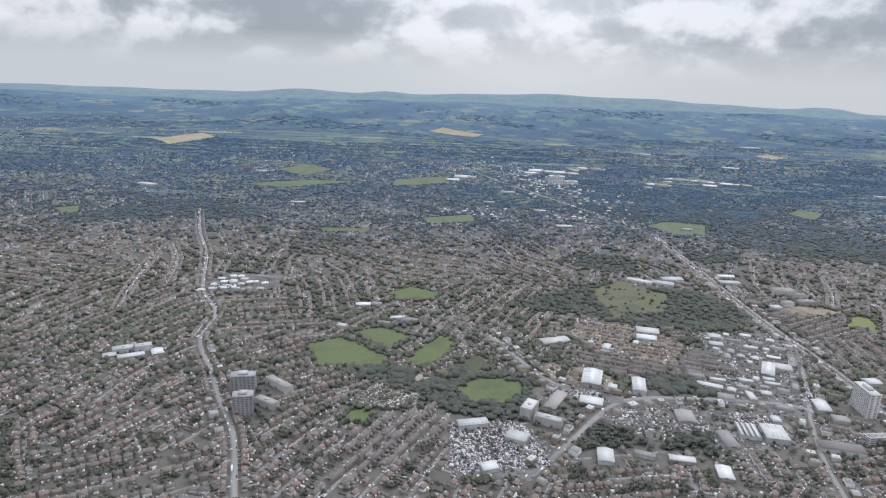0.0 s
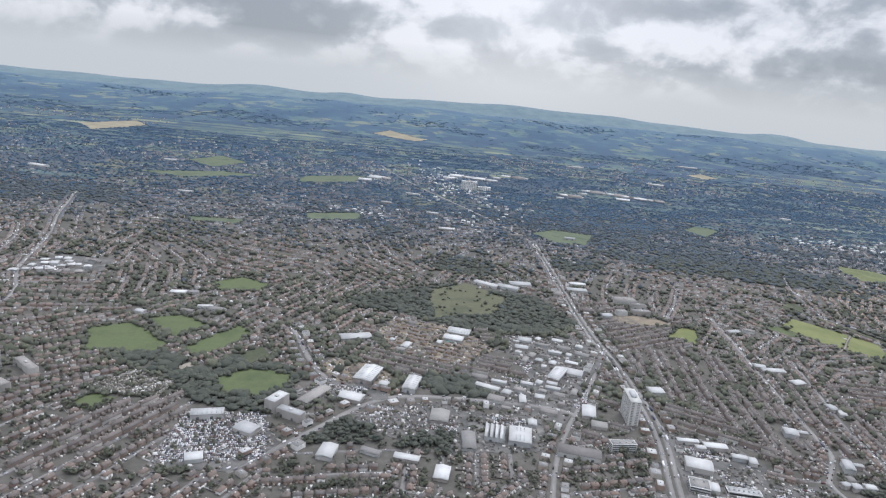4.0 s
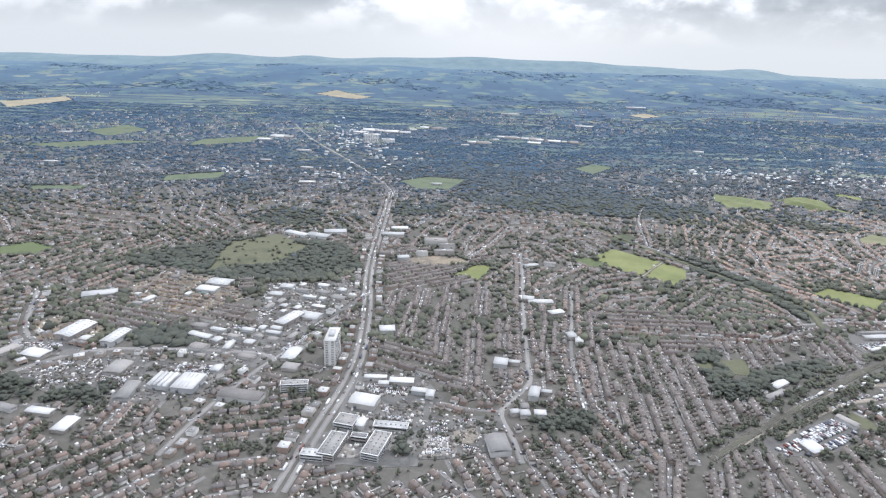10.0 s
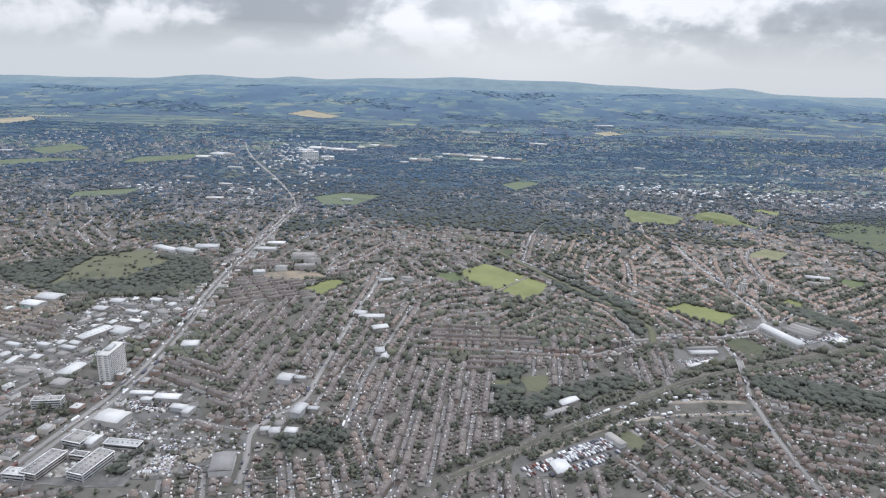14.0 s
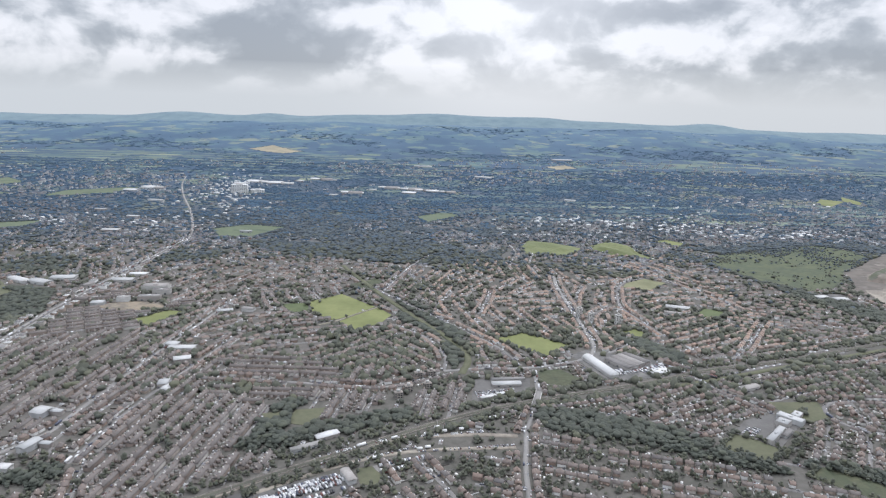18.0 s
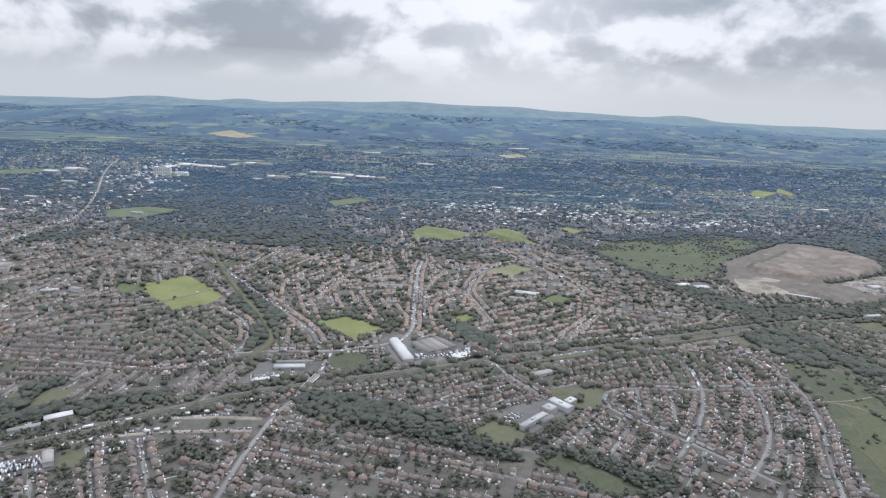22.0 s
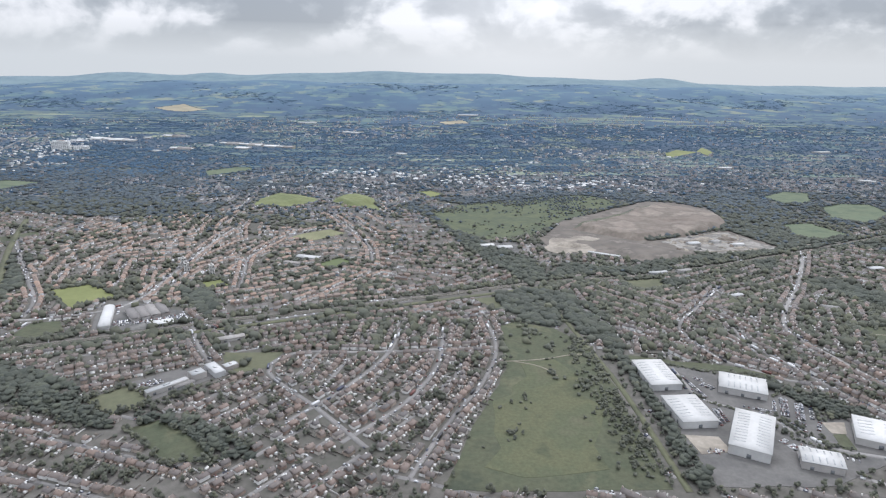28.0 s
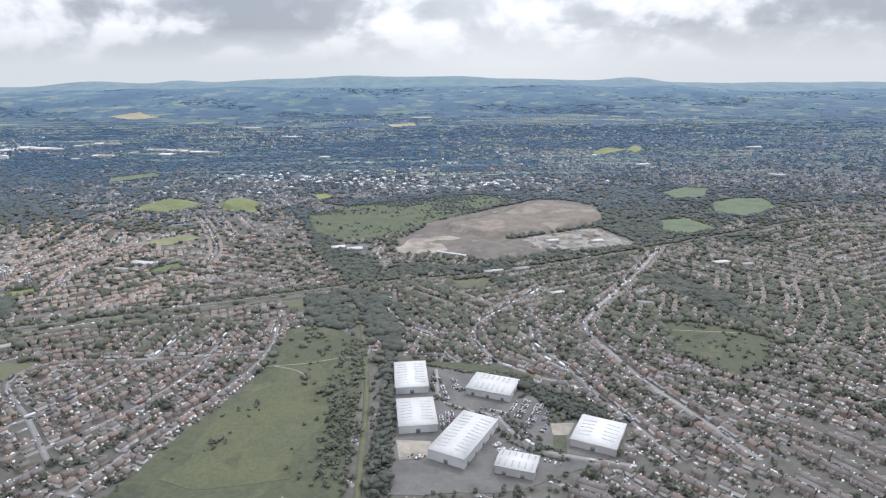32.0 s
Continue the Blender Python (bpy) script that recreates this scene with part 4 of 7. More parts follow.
# ---- woods and scrub ----
BAND1 = [(780, 452), (830, 446), (880, 420), (890, 402), (913, 384), (925, 374), (912, 374), (880, 390), (838, 410), (790, 425)]
BAND2 = [(930, 390), (955, 387), (985, 368), (1008, 345), (990, 345), (965, 367), (938, 381)]
kept = USE.copy()
for wood in ([(91, 645), (115, 685), (200, 740), (305, 722), (338, 641), (300, 606), (221, 600), (156, 627)], [(173, 492), (208, 495), (229, 472), (215, 448), (183, 464)],
             [(20, 500), (36, 488), (60, 490), (84, 474), (66, 436), (24, 430), (2, 440), (14, 470)], [(606, 461), (622, 462), (610, 398), (590, 394)],
             [(-68, 499), (-35, 496), (-8, 481), (17, 469), (26, 432), (52, 430), (78, 448), (84, 427), (51, 412), (16, 424), (-4, 440), (-8, 452), (-44, 470), (-56, 476)],
             [(677, 705), (700, 690), (740, 600), (742, 525), (728, 520), (722, 590), (680, 640)], BAND1, BAND2,
             [(1151, 580), (1177, 598), (1215, 584), (1237, 538), (1231, 505), (1229, 318), (1222, 318), (1224, 430), (1220, 490), (1192, 514), (1164, 526)], [(1334, 778), (1374, 797), (1425, 814), (1462, 837), (1463, 823), (1399, 787), (1339, 761)], [(1270, 868), (1330, 922), (1395, 985), (1345, 1040), (1420, 1060), (1520, 960), (1500, 900), (1486, 945), (1458, 985), (1412, 990), (1332, 920)], [(1062, 960), (1082, 965), (1128, 840), (1160, 745), (1200, 690), (1210, 620), (1185, 615), (1140, 720), (1110, 830)],
             [(1480, 917), (1560, 880), (1600, 760), (1520, 720), (1466, 740), (1500, 840)], [(1296, 434), (1317, 416), (1332, 403), (1352, 384), (1336, 380), (1322, 390), (1310, 412)],
             [(600, 390), (660, 420), (700, 440), (690, 452), (640, 430), (596, 400)],
             [(420, 1000), (560, 980), (720, 1010), (820, 900), (700, 860), (520, 900)],
             [(880, 590), (905, 590), (925, 560), (925, 530), (900, 560)], [(1456, 634), (1481, 610), (1504, 570), (1500, 520), (1486, 500), (1478, 530), (1462, 580), (1444, 612)], [(1458, 822), (1488, 878), (1521, 890), (1528, 818), (1504, 752), (1484, 738), (1470, 765), (1464, 806)], [(464, 366.6), (482, 379), (504, 377), (499, 355), (477, 351), (464, 355)], [(382, 348), (389, 348), (389, 332), (382, 332)], [(388, 352), (396, 361), (395, 349)], [(98, 396), (113, 417), (142, 406), (148, 386), (124, 384), (104, 385)], [(151, 384), (187, 412), (196, 404), (192, 378)], [(1297, 684), (1320, 668), (1360, 676), (1410, 700), (1480, 716), (1500, 738), (1440, 712), (1390, 704), (1350, 684)], [(1090, 1000), (1180, 1010), (1300, 1060), (1400, 1040), (1340, 1030), (1220, 985), (1147, 955)], [(1500, 1040), (1620, 1100), (1760, 1060), (1800, 940), (1640, 860), (1560, 900)]):
    paint(wood, WOOD)
# belts of woodland between the outer districts
brnd = random.Random(77)
before = USE.copy()
for belt in ([(1196, 685), (1293, 650), (1384, 665), (1474, 725), (1475, 697), (1384, 628), (1289, 620), (1217, 642)],
             [(1487, 925), (1581, 964), (1684, 855), (1676, 792), (1599, 831), (1521, 849)], [(1485, 756), (1584, 773), (1652, 753), (1634, 724), (1548, 725)],
             [(302, 1669), (505, 1523), (515, 1322), (369, 1180), (325, 1284)],
             [(439, 1013), (523, 1100), (648, 1173), (745, 1086), (811, 967), (704, 918), (580, 920), (466, 870)],
             [(760, 1226), (958, 1174), (832, 1035), (745, 1115)],
             [(160, 879), (239, 984), (268, 938), (233, 843), (169, 836)],
             [(3, 1035), (103, 1061), (183, 964), (82, 970)],
             [(156, 801), (201, 858), (319, 892), (327, 836), (239, 799)],
             [(350, 913), (458, 937), (451, 875), (355, 845)],
             [(367, 1578), (564, 1490), (767, 1475), (864, 1547), (835, 1384), (648, 1313), (499, 1264)],
             [(472, 1182), (597, 1138), (658, 1091), (610, 1001), (540, 1012)],
             [(860, 1649), (1106, 1863), (1286, 1766), (1178, 1518), (930, 1455)],
             [(1218, 1601), (1414, 1631), (1453, 1315), (1316, 1299), (1210, 1419)],
             [(667, 870), (745, 948), (816, 995), (810, 934), (742, 860), (684, 811)],
             [(1158, 1385), (1374, 1517), (1509, 1431), (1485, 1289), (1298, 1255)],
             [(564, 1004), (686, 1053), (746, 933), (653, 932)],
             [(408, 1255), (504, 1501), (651, 1400), (611, 1164), (497, 1132)]):
    edge = []
    for (ax, ay), (bx, by) in zip(belt, belt[1:] + belt[:1]):
        for k in range(5):
            edge.append((ax + (bx - ax) * k / 5 + brnd.uniform(-14, 14), ay + (by - ay) * k / 5 + brnd.uniform(-16, 16)))
    paint(edge, WOOD)
gx, gy = np.meshgrid(X0 + (np.arange(NX) + 0.5) * CELL, Y0 + (np.arange(NY) + 0.5) * CELL)
gap = np.sin(gx / 31 + 1.2 * np.sin(gy / 44) + 0.5) * np.sin(gy / 33 - gx / 60 + np.sin(gx / 52)) + 0.5 * np.sin(gx / 13 + gy / 19) * np.sin(gy / 15 - gx / 23) < 0.02
USE[gap] = before[gap]
for code in (OPEN, SCRUB):
    USE[kept == code] = code
plot("clearing", [(182, 720), (226, 754), (272, 708), (244, 642), (214, 640), (184, 622)], OLIVE, "olive rough clearing with scattered trees in a wood", SCRUB, hedge=False)

# ---- roads, railway and paths ----
MAIN = "grey asphalt main road with cars"
ribbon("main_road", [(-412, 1097), (-351, 932), (-299, 811), (-255, 676), (-216, 602), (-209, 539), (-176, 474), (-159, 438), (-131, 385), (-110, 320)], 5.4, ASPHALT, MAIN)
ribbon("main_road", [(60, 345), (83, 373), (100, 395), (146, 448), (204, 457), (277, 452), (290, 440)], 6.4, ASPHALT, MAIN)
ribbon("main_road", [(55, 567), (87, 493), (108, 468), (146, 452)], 6.2, ASPHALT, MAIN)
for off, nm in ((-2.9, "dual_carriageway"), (2.9, "dual_carriageway")):
    ribbon(nm, [(350 + off, 1000), (348 + off, 920), (347 + off, 841), (343 + off, 697), (344 + off, 609), (349 + off, 529), (350 + off, 466), (346 + off, 416), (333 + off, 355), (322 + off, 300)], 4.8, ASPHALT, "broad grey dual carriageway with buses and cars")
ribbon("main_road", [(350, 1000), (325, 1090), (262, 1260), (165, 1490), (95, 1680), (50, 1830)], 5.4, ASPHALT, "grey main road climbing to a distant town", keep=3)
ribbon("main_road", [(348, 575), (308, 483), (281, 427), (262, 378), (250, 330)], 4.6, ASPHALT, MAIN)
ribbon("side_road", [(373, 391.5), (403, 389), (425, 380), (444, 377.5)], 3.6, STREET, "grey asphalt side road")
ribbon("main_road", [(505, 700), (497, 630), (482, 525), (473, 445), (469.5, 414), (457, 394), (446, 379), (445.5, 365), (449, 349), (451, 325)], 5.2, ASPHALT, MAIN)
ribbon("side_road", [(537, 586), (520, 510), (507, 450), (500, 380)], 4.2, STREET, "grey asphalt side road")
ribbon("side_road", [(446, 680), (478, 740), (509, 809)], 4.2, STREET, "grey asphalt side road")
ribbon("side_road", [(541, 500), (600, 494), (668, 486), (700, 498), (725, 512)], 4.2, STREET, "grey asphalt side road")
ribbon("side_road", [(660, 737), (688, 852), (720, 930)], 4.2, STREET, "grey asphalt side road")
ribbon("side_road", [(677, 624), (710, 586), (723, 546), (721, 517)], 4.2, STREET, "curved grey street of terraces")
ribbon("main_road", [(721, 517), (751, 523), (792, 526), (840, 545), (856, 575), (858, 623), (861, 757), (867, 812)], 5.2, ASPHALT, MAIN)
ribbon("bridge_road", [(794, 522), (790, 482), (781, 446), (773, 425), (769, 400), (765, 375), (760, 310)], 4.2, ASPHALT, "grey road crossing the railway")
ribbon("side_road", [(895, 585), (862, 556)], 4.2, STREET, "grey asphalt side road")
ribbon("side_road", [(918, 520), (940, 508), (956, 478)], 3.6, STREET, "grey asphalt side road")
ribbon("side_road", [(931, 759), (915, 694), (921, 648), (930, 600)], 4.2, STREET, "curved grey residential street")
ribbon("side_road", [(931, 759), (950, 790), (985, 812), (1010, 786)], 4.2, STREET, "curved grey residential street")
ribbon("side_road", [(954, 1264), (1010, 1100), (1074, 946)], 4.2, STREET, "long straight grey road through houses")
ribbon("main_road", [(1500, 720), (1468, 665), (1421, 593), (1390, 552), (1368, 508), (1375, 460), (1383, 423), (1396, 386), (1412, 340)], 5.2, ASPHALT, MAIN)
ribbon("side_road", [(1140, 525), (1142, 474), (1128, 425), (1108, 385), (1085, 330)], 3.6, STREET, "curved grey street beside a meadow")
ribbon("side_road", [(1107, 512), (1100, 448), (1078, 397), (1048, 360)], 4.2, STREET, "curved grey street of houses")
ribbon("side_road", [(1074, 512), (1066, 465), (1042, 417), (1015, 380)], 4.2, STREET, "curved grey street of houses")
ribbon("side_road", [(1140, 478), (1060, 470), (1004, 468), (992, 440), (1030, 395), (1062, 355)], 4.2, STREET, "grey estate road")
ribbon("side_road", [(1318, 505), (1325, 483), (1338, 449), (1350, 408), (1360, 378), (1372, 340)], 3.8, STREET, "grey residential street")
ribbon("side_road", [(1359, 607), (1326, 565), (1299, 533), (1286, 512), (1288, 480), (1296, 455), (1309, 443), (1325, 428), (1340, 425)], 4.2, STREET, "curved grey residential street")
ribbon("side_road", [(1328, 514), (1324, 468), (1342, 434)], 3.8, STREET, "grey residential street")
ribbon("side_road", [(1219, 596), (1222, 551), (1236, 516), (1262, 490)], 3.8, STREET, "curved grey street of white houses")
ribbon("side_road", [(962, 899), (998, 823), (1031, 736), (1040, 680)], 4.2, STREET, "grey residential street")
ribbon("side_road", [(869, 600), (869, 641), (884, 670), (905, 690)], 4.2, STREET, "grey residential street")
ribbon("side_road", [(1043, 641), (1026, 618), (993, 573), (966, 547)], 3.6, STREET, "grey street of shops")
ribbon("side_road", [(673, 714), (699, 668), (729, 633)], 4.2, STREET, "grey residential street")
ribbon("side_road", [(760, 658), (775, 712), (780, 742)], 4.2, STREET, "grey residential street")
ribbon("side_road", [(901, 539), (914, 523), (932, 483), (952, 450)], 4.2, STREET, "grey road under the railway")
ribbon("side_road", [(-312, 600), (-320, 626), (-337, 693), (-355, 775), (-372, 850)], 4.2, STREET, "pale grey residential street")
ribbon("side_road", [(-300, 690), (-308, 726), (-328, 790), (-363, 859)], 4.2, STREET, "pale grey residential street")
ribbon("side_road", [(-242, 420), (-233, 470), (-220, 499), (-207, 524)], 4.2, STREET, "grey asphalt side road")
ribbon("side_road", [(614, 800), (640, 760), (672, 712), (713, 653), (742, 610), (771, 567), (784, 530)], 4.6, STREET, "pale grey street beside an old railway")
ribbon("business_road", [(1255.5, 446), (1256.5, 410), (1262, 401), (1275, 392.5), (1288, 386), (1294.5, 370), (1302, 357), (1314, 349.5), (1350, 338)], 4.0, ASPHALT, "grey service road with kerbs", z=0.22)
ribbon("grass_track", [(1176, 606), (1198, 545), (1207, 480), (1214, 414), (1217, 318)], 3.5, OLIVE, "grassed track between trees", "path", z=0.25, keep=3, cars=False)
ribbon("footpath", [(1146, 455), (1158, 456), (1171, 458), (1184, 462), (1196, 466), (1203, 465)], 0.9, PATH, "pale gravel footpath over a meadow", "path", z=0.4, keep=0, code=SCRUB, cars=False)
ribbon("footpath", [(1150, 455.5), (1164, 450), (1172, 443), (1177, 434)], 0.9, PATH, "pale gravel footpath over a meadow", "path", z=0.4, keep=0, code=SCRUB, cars=False)
ribbon("footpath", [(606, 620), (621, 632), (638, 654), (657, 676)], 1.6, PATH, "pale path across a park", "path", z=0.2, keep=1, code=OPEN, cars=False)
ribbon("footpath", [(1430, 500), (1480, 492)], 1.0, PATH, "pale path across parkland", "path", z=0.2, keep=0, code=SCRUB, cars=False)
RAIL = [(560, 330), (640, 384), (729, 441), (793, 470), (869, 496), (940, 526), (1000, 543), (1100, 580), (1199, 616), (1311, 640), (1420, 685), (1542, 741), (1760, 850)]
ribbon("railway_bed", RAIL, 5.2, BALLAST, "dark ballast railway bed with tracks", "railway", z=0.3, keep=4, cars=False)
for off in (-2.1, -1.4, 1.4, 2.1):
    ribbon("rail", [(x - off * 0.4, y + off) for x, y in RAIL], 0.12, STEEL, "worn steel rail on ballast", "rail", z=0.42, keep=0, cars=False)
ribbon("grass_track", [(600, 850), (640, 760), (665, 707), (700, 640), (728, 588), (742, 545), (735, 512)], 6.0, OLIVE, "pale overgrown railway track between trees", "path", z=0.3, keep=4, cars=False)
ribbon("siding", [(586, 345), (636, 381), (685, 410), (734, 417), (766, 416)], 4.5, SAND, "pale sandy railway siding", "railway", z=0.2, keep=7, cars=False)
ribbon("siding", [(613, 352), (646, 374), (672, 388), (708, 398), (763, 402)], 3.5, SAND, "pale sandy railway siding", "railway", z=0.2, keep=7, cars=False)
ribbon("grass_bank", [(900, 494), (1000, 531), (1100, 568), (1205, 606)], 5, OLIVE, "light green railway bank", "bank", z=0.25, keep=1, cars=False)

for pts in ([(1396, 718), (1435, 725), (1485, 730), (1530, 752)], [(1376, 738), (1408, 752), (1446, 762), (1462, 790)], [(1402, 782), (1440, 796), (1462, 780)], [(1352, 812), (1378, 836), (1392, 868)]):
    ribbon("haul_track", pts, 2.4, SAND, "pale haul track over bare earth", "path", z=0.5, keep=0, code=WORKS, cars=False)
yrnd = random.Random(9)
for k in range(34):
    x, y = 1366 + 100 * yrnd.random(), 722 + 70 * yrnd.random()
    if use_at(x, y) == OPEN or use_at(x, y) == WORKS:
        mound("spoil_heap", x, y, yrnd.uniform(2.5, 7), yrnd.uniform(1.5, 3.5), yrnd.uniform(0, 180), yrnd.uniform(0.8, 2.0), yrnd.choice((SAND, SAND, SOIL, YARD)), "small heap of crushed rubble in a yard", 14, 10)

# ---- warehouses and larger buildings ----
def shed_parts(base, w, d, h, style, lights, pale=False):
    rg = h + (0.16 if style == "b" else 0.1) * d / 2 + 0.3
    hip = d * 0.3 if lights and d > 15 else 0.0
    if hip:
        rg = h + 0.07 * d / 2 + 0.1
    roof = SHEET_BIG if lights and style == "w" and h > 4.2 else SHEET if style in "ws" else SHEET_GREY
    if style == "s":
        wall = part("wall", Shape().walls(w, d, h), CLADDING, base)
        n = max(4, int(w / 3))
        for i in range(n):
            x0, x1 = -w / 2 + i * w / n, -w / 2 + (i + 1) * w / n
            s = Shape().poly([(x0, -d / 2, h), (x1, -d / 2, h), (x0, -d / 2, h + 1.2), (x0, d / 2, h), (x1, d / 2, h), (x0, d / 2, h + 1.2)], [(0, 1, 2), (5, 4, 3), (1, 4, 5, 2), (0, 2, 5, 3), (0, 3, 4, 1)])
            part("roof", s, roof, base)
    elif style == "b":
        wall = part("wall", Shape().walls(w, d, h), CLADDING, base)
        n, s = 8, Shape()
        arc = [(-math.cos(math.pi * k / n) * (d / 2 + 0.2), h + math.sin(math.pi * k / n) * d * 0.3) for k in range(n + 1)]
        s.poly([(-w / 2 - 0.2, y, z) for y, z in arc] + [(w / 2 + 0.2, y, z) for y, z in arc], [(k + 1, k, n + 1 + k, n + 2 + k) for k in range(n)] + [tuple(range(n + 1)), tuple(range(2 * n + 1, n, -1))])
        part("roof", s, SHEET, base)
    elif style == "f":
        wall = part("wall", Shape().walls(w, d, h), CLADDING, base)
        part("roof", Shape().box(-w / 2 + 0.3, -d / 2 + 0.3, h - 0.5, w / 2 - 0.3, d / 2 - 0.3, h - 0.1), SHEET if pale else roof, base)
        part("plant_room", Shape().box(-w / 12, -d / 8, h - 0.1, w / 14, d / 7, h + 0.6), CLADDING, base)
    else:
        wall = part("wall", Shape().walls(w, d, h, 0, None if hip else rg), CLADDING, base)
        top = part("roof", Shape().gable(w, d, h, rg, 0.3, 0.2, hip), roof, base)
    if style in "wg" and lights:
        k = (rg - h) / (d / 2)
        span = w - hip * 1.2
        n = max(3, int(span / 3.0))
        for i in range(n):
            x = -span / 2 + (i + 0.5) * span / n
            for s in (-1, 1):
                y0, y1 = s * d * 0.12, s * d * 0.42
                z0, z1 = rg - k * abs(y0) + 0.26, rg - k * abs(y1) + 0.26
                a = [(x - 0.32, y0, z0), (x + 0.32, y0, z0), (x + 0.32, y1, z1), (x - 0.32, y1, z1)]
                q = Shape().poly(a + [(p[0], p[1], p[2] - 0.12) for p in a], [(0, 1, 2, 3) if s < 0 else (3, 2, 1, 0), (0, 4, 5, 1), (1, 5, 6, 2), (2, 6, 7, 3), (3, 7, 4, 0)])
                part("rooflight", q, SKYLIGHT, top)
        for s in (-1, 1):
            part("gutter", Shape().box(-w / 2 - 0.35, s * (d / 2 + 0.3) - 0.1, h - 0.12, w / 2 + 0.35, s * (d / 2 + 0.3) + 0.1, h + 0.18), SKYLIGHT, top)
        for s in (-1, 1):
            x = s * (w / 2 + 0.02)
            part("roller_door", Shape().box(x - 0.06, -1.1, 0.05, x + 0.06, 1.1, min(2.6, h * 0.6)), DOOR_DARK, wall)
    if style != "b" and w > 13.5:
        for i in range(max(1, int(w / 9))):
            x = -w / 2 + (i + 0.5) * 9
            if x + 1 < w / 2:
                part("loading_door", Shape().box(x - 0.9, -d / 2 - 0.06, 0.05, x + 0.9, -d / 2 + 0.06, min(2.2, h * 0.55)), DOOR_DARK, wall)


def shed(x, y, w, d, h, turn, style="w", label="", lights=False):
    z = float(rise(x, y))
    names = {"w": "white metal-roofed warehouse with pale walls", "g": "low grey-roofed workshop building", "s": "factory with white saw-tooth roof", "b": "long white barrel-roofed hall", "f": "flat-roofed grey office block"}
    h *= 1.0 if lights or style == "f" else 0.72
    base = thing("office_block" if style == "f" else "warehouse", pose(x, y, z, 0, 0, turn), label or names[style], "office" if style == "f" else "warehouse")
    shed_parts(base, w, d, h, style, lights, "pale" in label or "school" in label)
    c, s = math.cos(radians(turn)), math.sin(radians(turn))
    a, b = w / 2 + 1.5, d / 2 + 1.5
    paint([(x + p * c - q * s, y + p * s + q * c) for p, q in ((-a, -b), (a, -b), (a, b), (-a, b))], BUILT)
    return base


BIG = "large white-roofed modern warehouse with rooflight strips"
shed(1240, 432, 34, 19.5, 4.4, -87, "w", BIG, True)
shed(1243.5, 387, 29, 20.5, 4.6, -86, "w", BIG, True)
shed(1268, 362, 41, 20, 5.6, 60, "w", BIG, True)
shed(1289, 417, 27, 21, 4.4, -24, "w", BIG, True)
shed(1338, 363, 26, 23, 4.2, 62, "w", "white ribbed-roof warehouse with dark roof vents", True)
shed(1292, 339, 19, 14, 4.4, -21, "w", BIG, True)
shed(131, 482, 27, 15, 4, 73, lights=True)
shed(166, 471, 23, 10, 4, 77, lights=True)
shed(122, 444, 17, 11, 4, -17)
shed(113, 559, 28, 12, 3, 20)
shed(209, 589, 21, 14, 3, -14, lights=True)
shed(272, 583, 12, 9, 3, -10)
shed(266, 564, 12, 8, 3, -12)
shed(288, 508, 26, 10, 4, 62, lights=True)
shed(303, 517, 18, 12, 3.5, -20)
shed(225, 408, 14, 18, 4, -9, "s")
shed(242, 405, 15, 20, 4, -9, "w", "white ribbed factory roof", True)
shed(359, 384.5, 17, 13, 5.4, -16)
shed(165, 371, 16, 6, 3, -11)
shed(187, 357, 14, 9, 3, 80)
shed(142, 375, 13, 5, 3, -21, "g")
shed(280, 390, 28, 11, 4.6, -12, "g")
shed(301, 449, 18, 10, 3, 77)
shed(254, 426, 8, 6, 3, 82)
shed(226, 478, 19, 6, 3, -24)
shed(231, 459, 12, 9, 3, -21, "g")
shed(252, 461, 12, 5, 3, 85)
shed(95, 444, 29, 9, 3, 61, "g")
shed(187, 426, 17, 13, 3, 83, "g")
shed(206, 396, 21, 9, 3, 89, "g")
shed(368, 493, 12, 10, 4, 5)
shed(439, 339, 16.5, 12, 5.4, -83, "g")
shed(469.7, 396, 12.5, 6.5, 5.4, 72)
shed(478, 398.5, 7, 3.6, 4, -8)
shed(452.5, 438.5, 9.5, 10, 5, -14)
shed(462, 439.5, 8, 4, 4, -8)
shed(502, 556, 22, 8, 3, 2)
shed(519, 478, 9, 6, 3, 79)
shed(304, 430, 11, 9, 3, -13, "g")
for x, y, w, d, a in ((382, 411, 16, 6.5, -4), (370, 407.5, 6.7, 4.3, -4), (393.7, 398.5, 9.7, 5, -12), (401, 394.5, 5, 8, -12), (364, 415.6, 15, 4, -2), (359.3, 360.5, 5, 9, -15), (453.6, 374, 5.5, 4.5, 10), (460.7, 380.4, 5, 6, 4), (459.7, 372.5, 6, 6, 2), (469.4, 372.8, 7, 5.5, -6)):
    shed(x, y, w, d, 4, a, "w" if x < 450 or w > 5.2 else "g")
shed(849, 527, 40, 8, 3.5, -71, "b")
for i in range(4):
    shed(866 + i * 6, 533 + i * 4, 24, 6.5, 3.5, -55, "g", "long brown-grey pitched works shed")
shed(894, 518, 16, 8, 3, 24)
shed(936, 418, 26, 5, 3.2, 44, "f", "long pale flat-roofed school wing")
shed(958, 440, 17, 7, 3.6, -49, "f", "pale school block with flat roofs")
shed(949, 433, 9, 8, 4.2, 44, "f", "pale school block with flat roofs")
shed(966, 446, 9, 6, 3, 44, "f", "pale school block with flat roofs")
shed(945, 421, 12, 4, 2.6, 44, "g", "low grey school range")
shed(954, 490, 18, 6, 3, 25, "g")
shed(768, 492, 22, 6, 3, 5, "w", "long pale depot building")
shed(752, 470, 12, 3, 2.4, 22, "w", "row of white depot canopies")
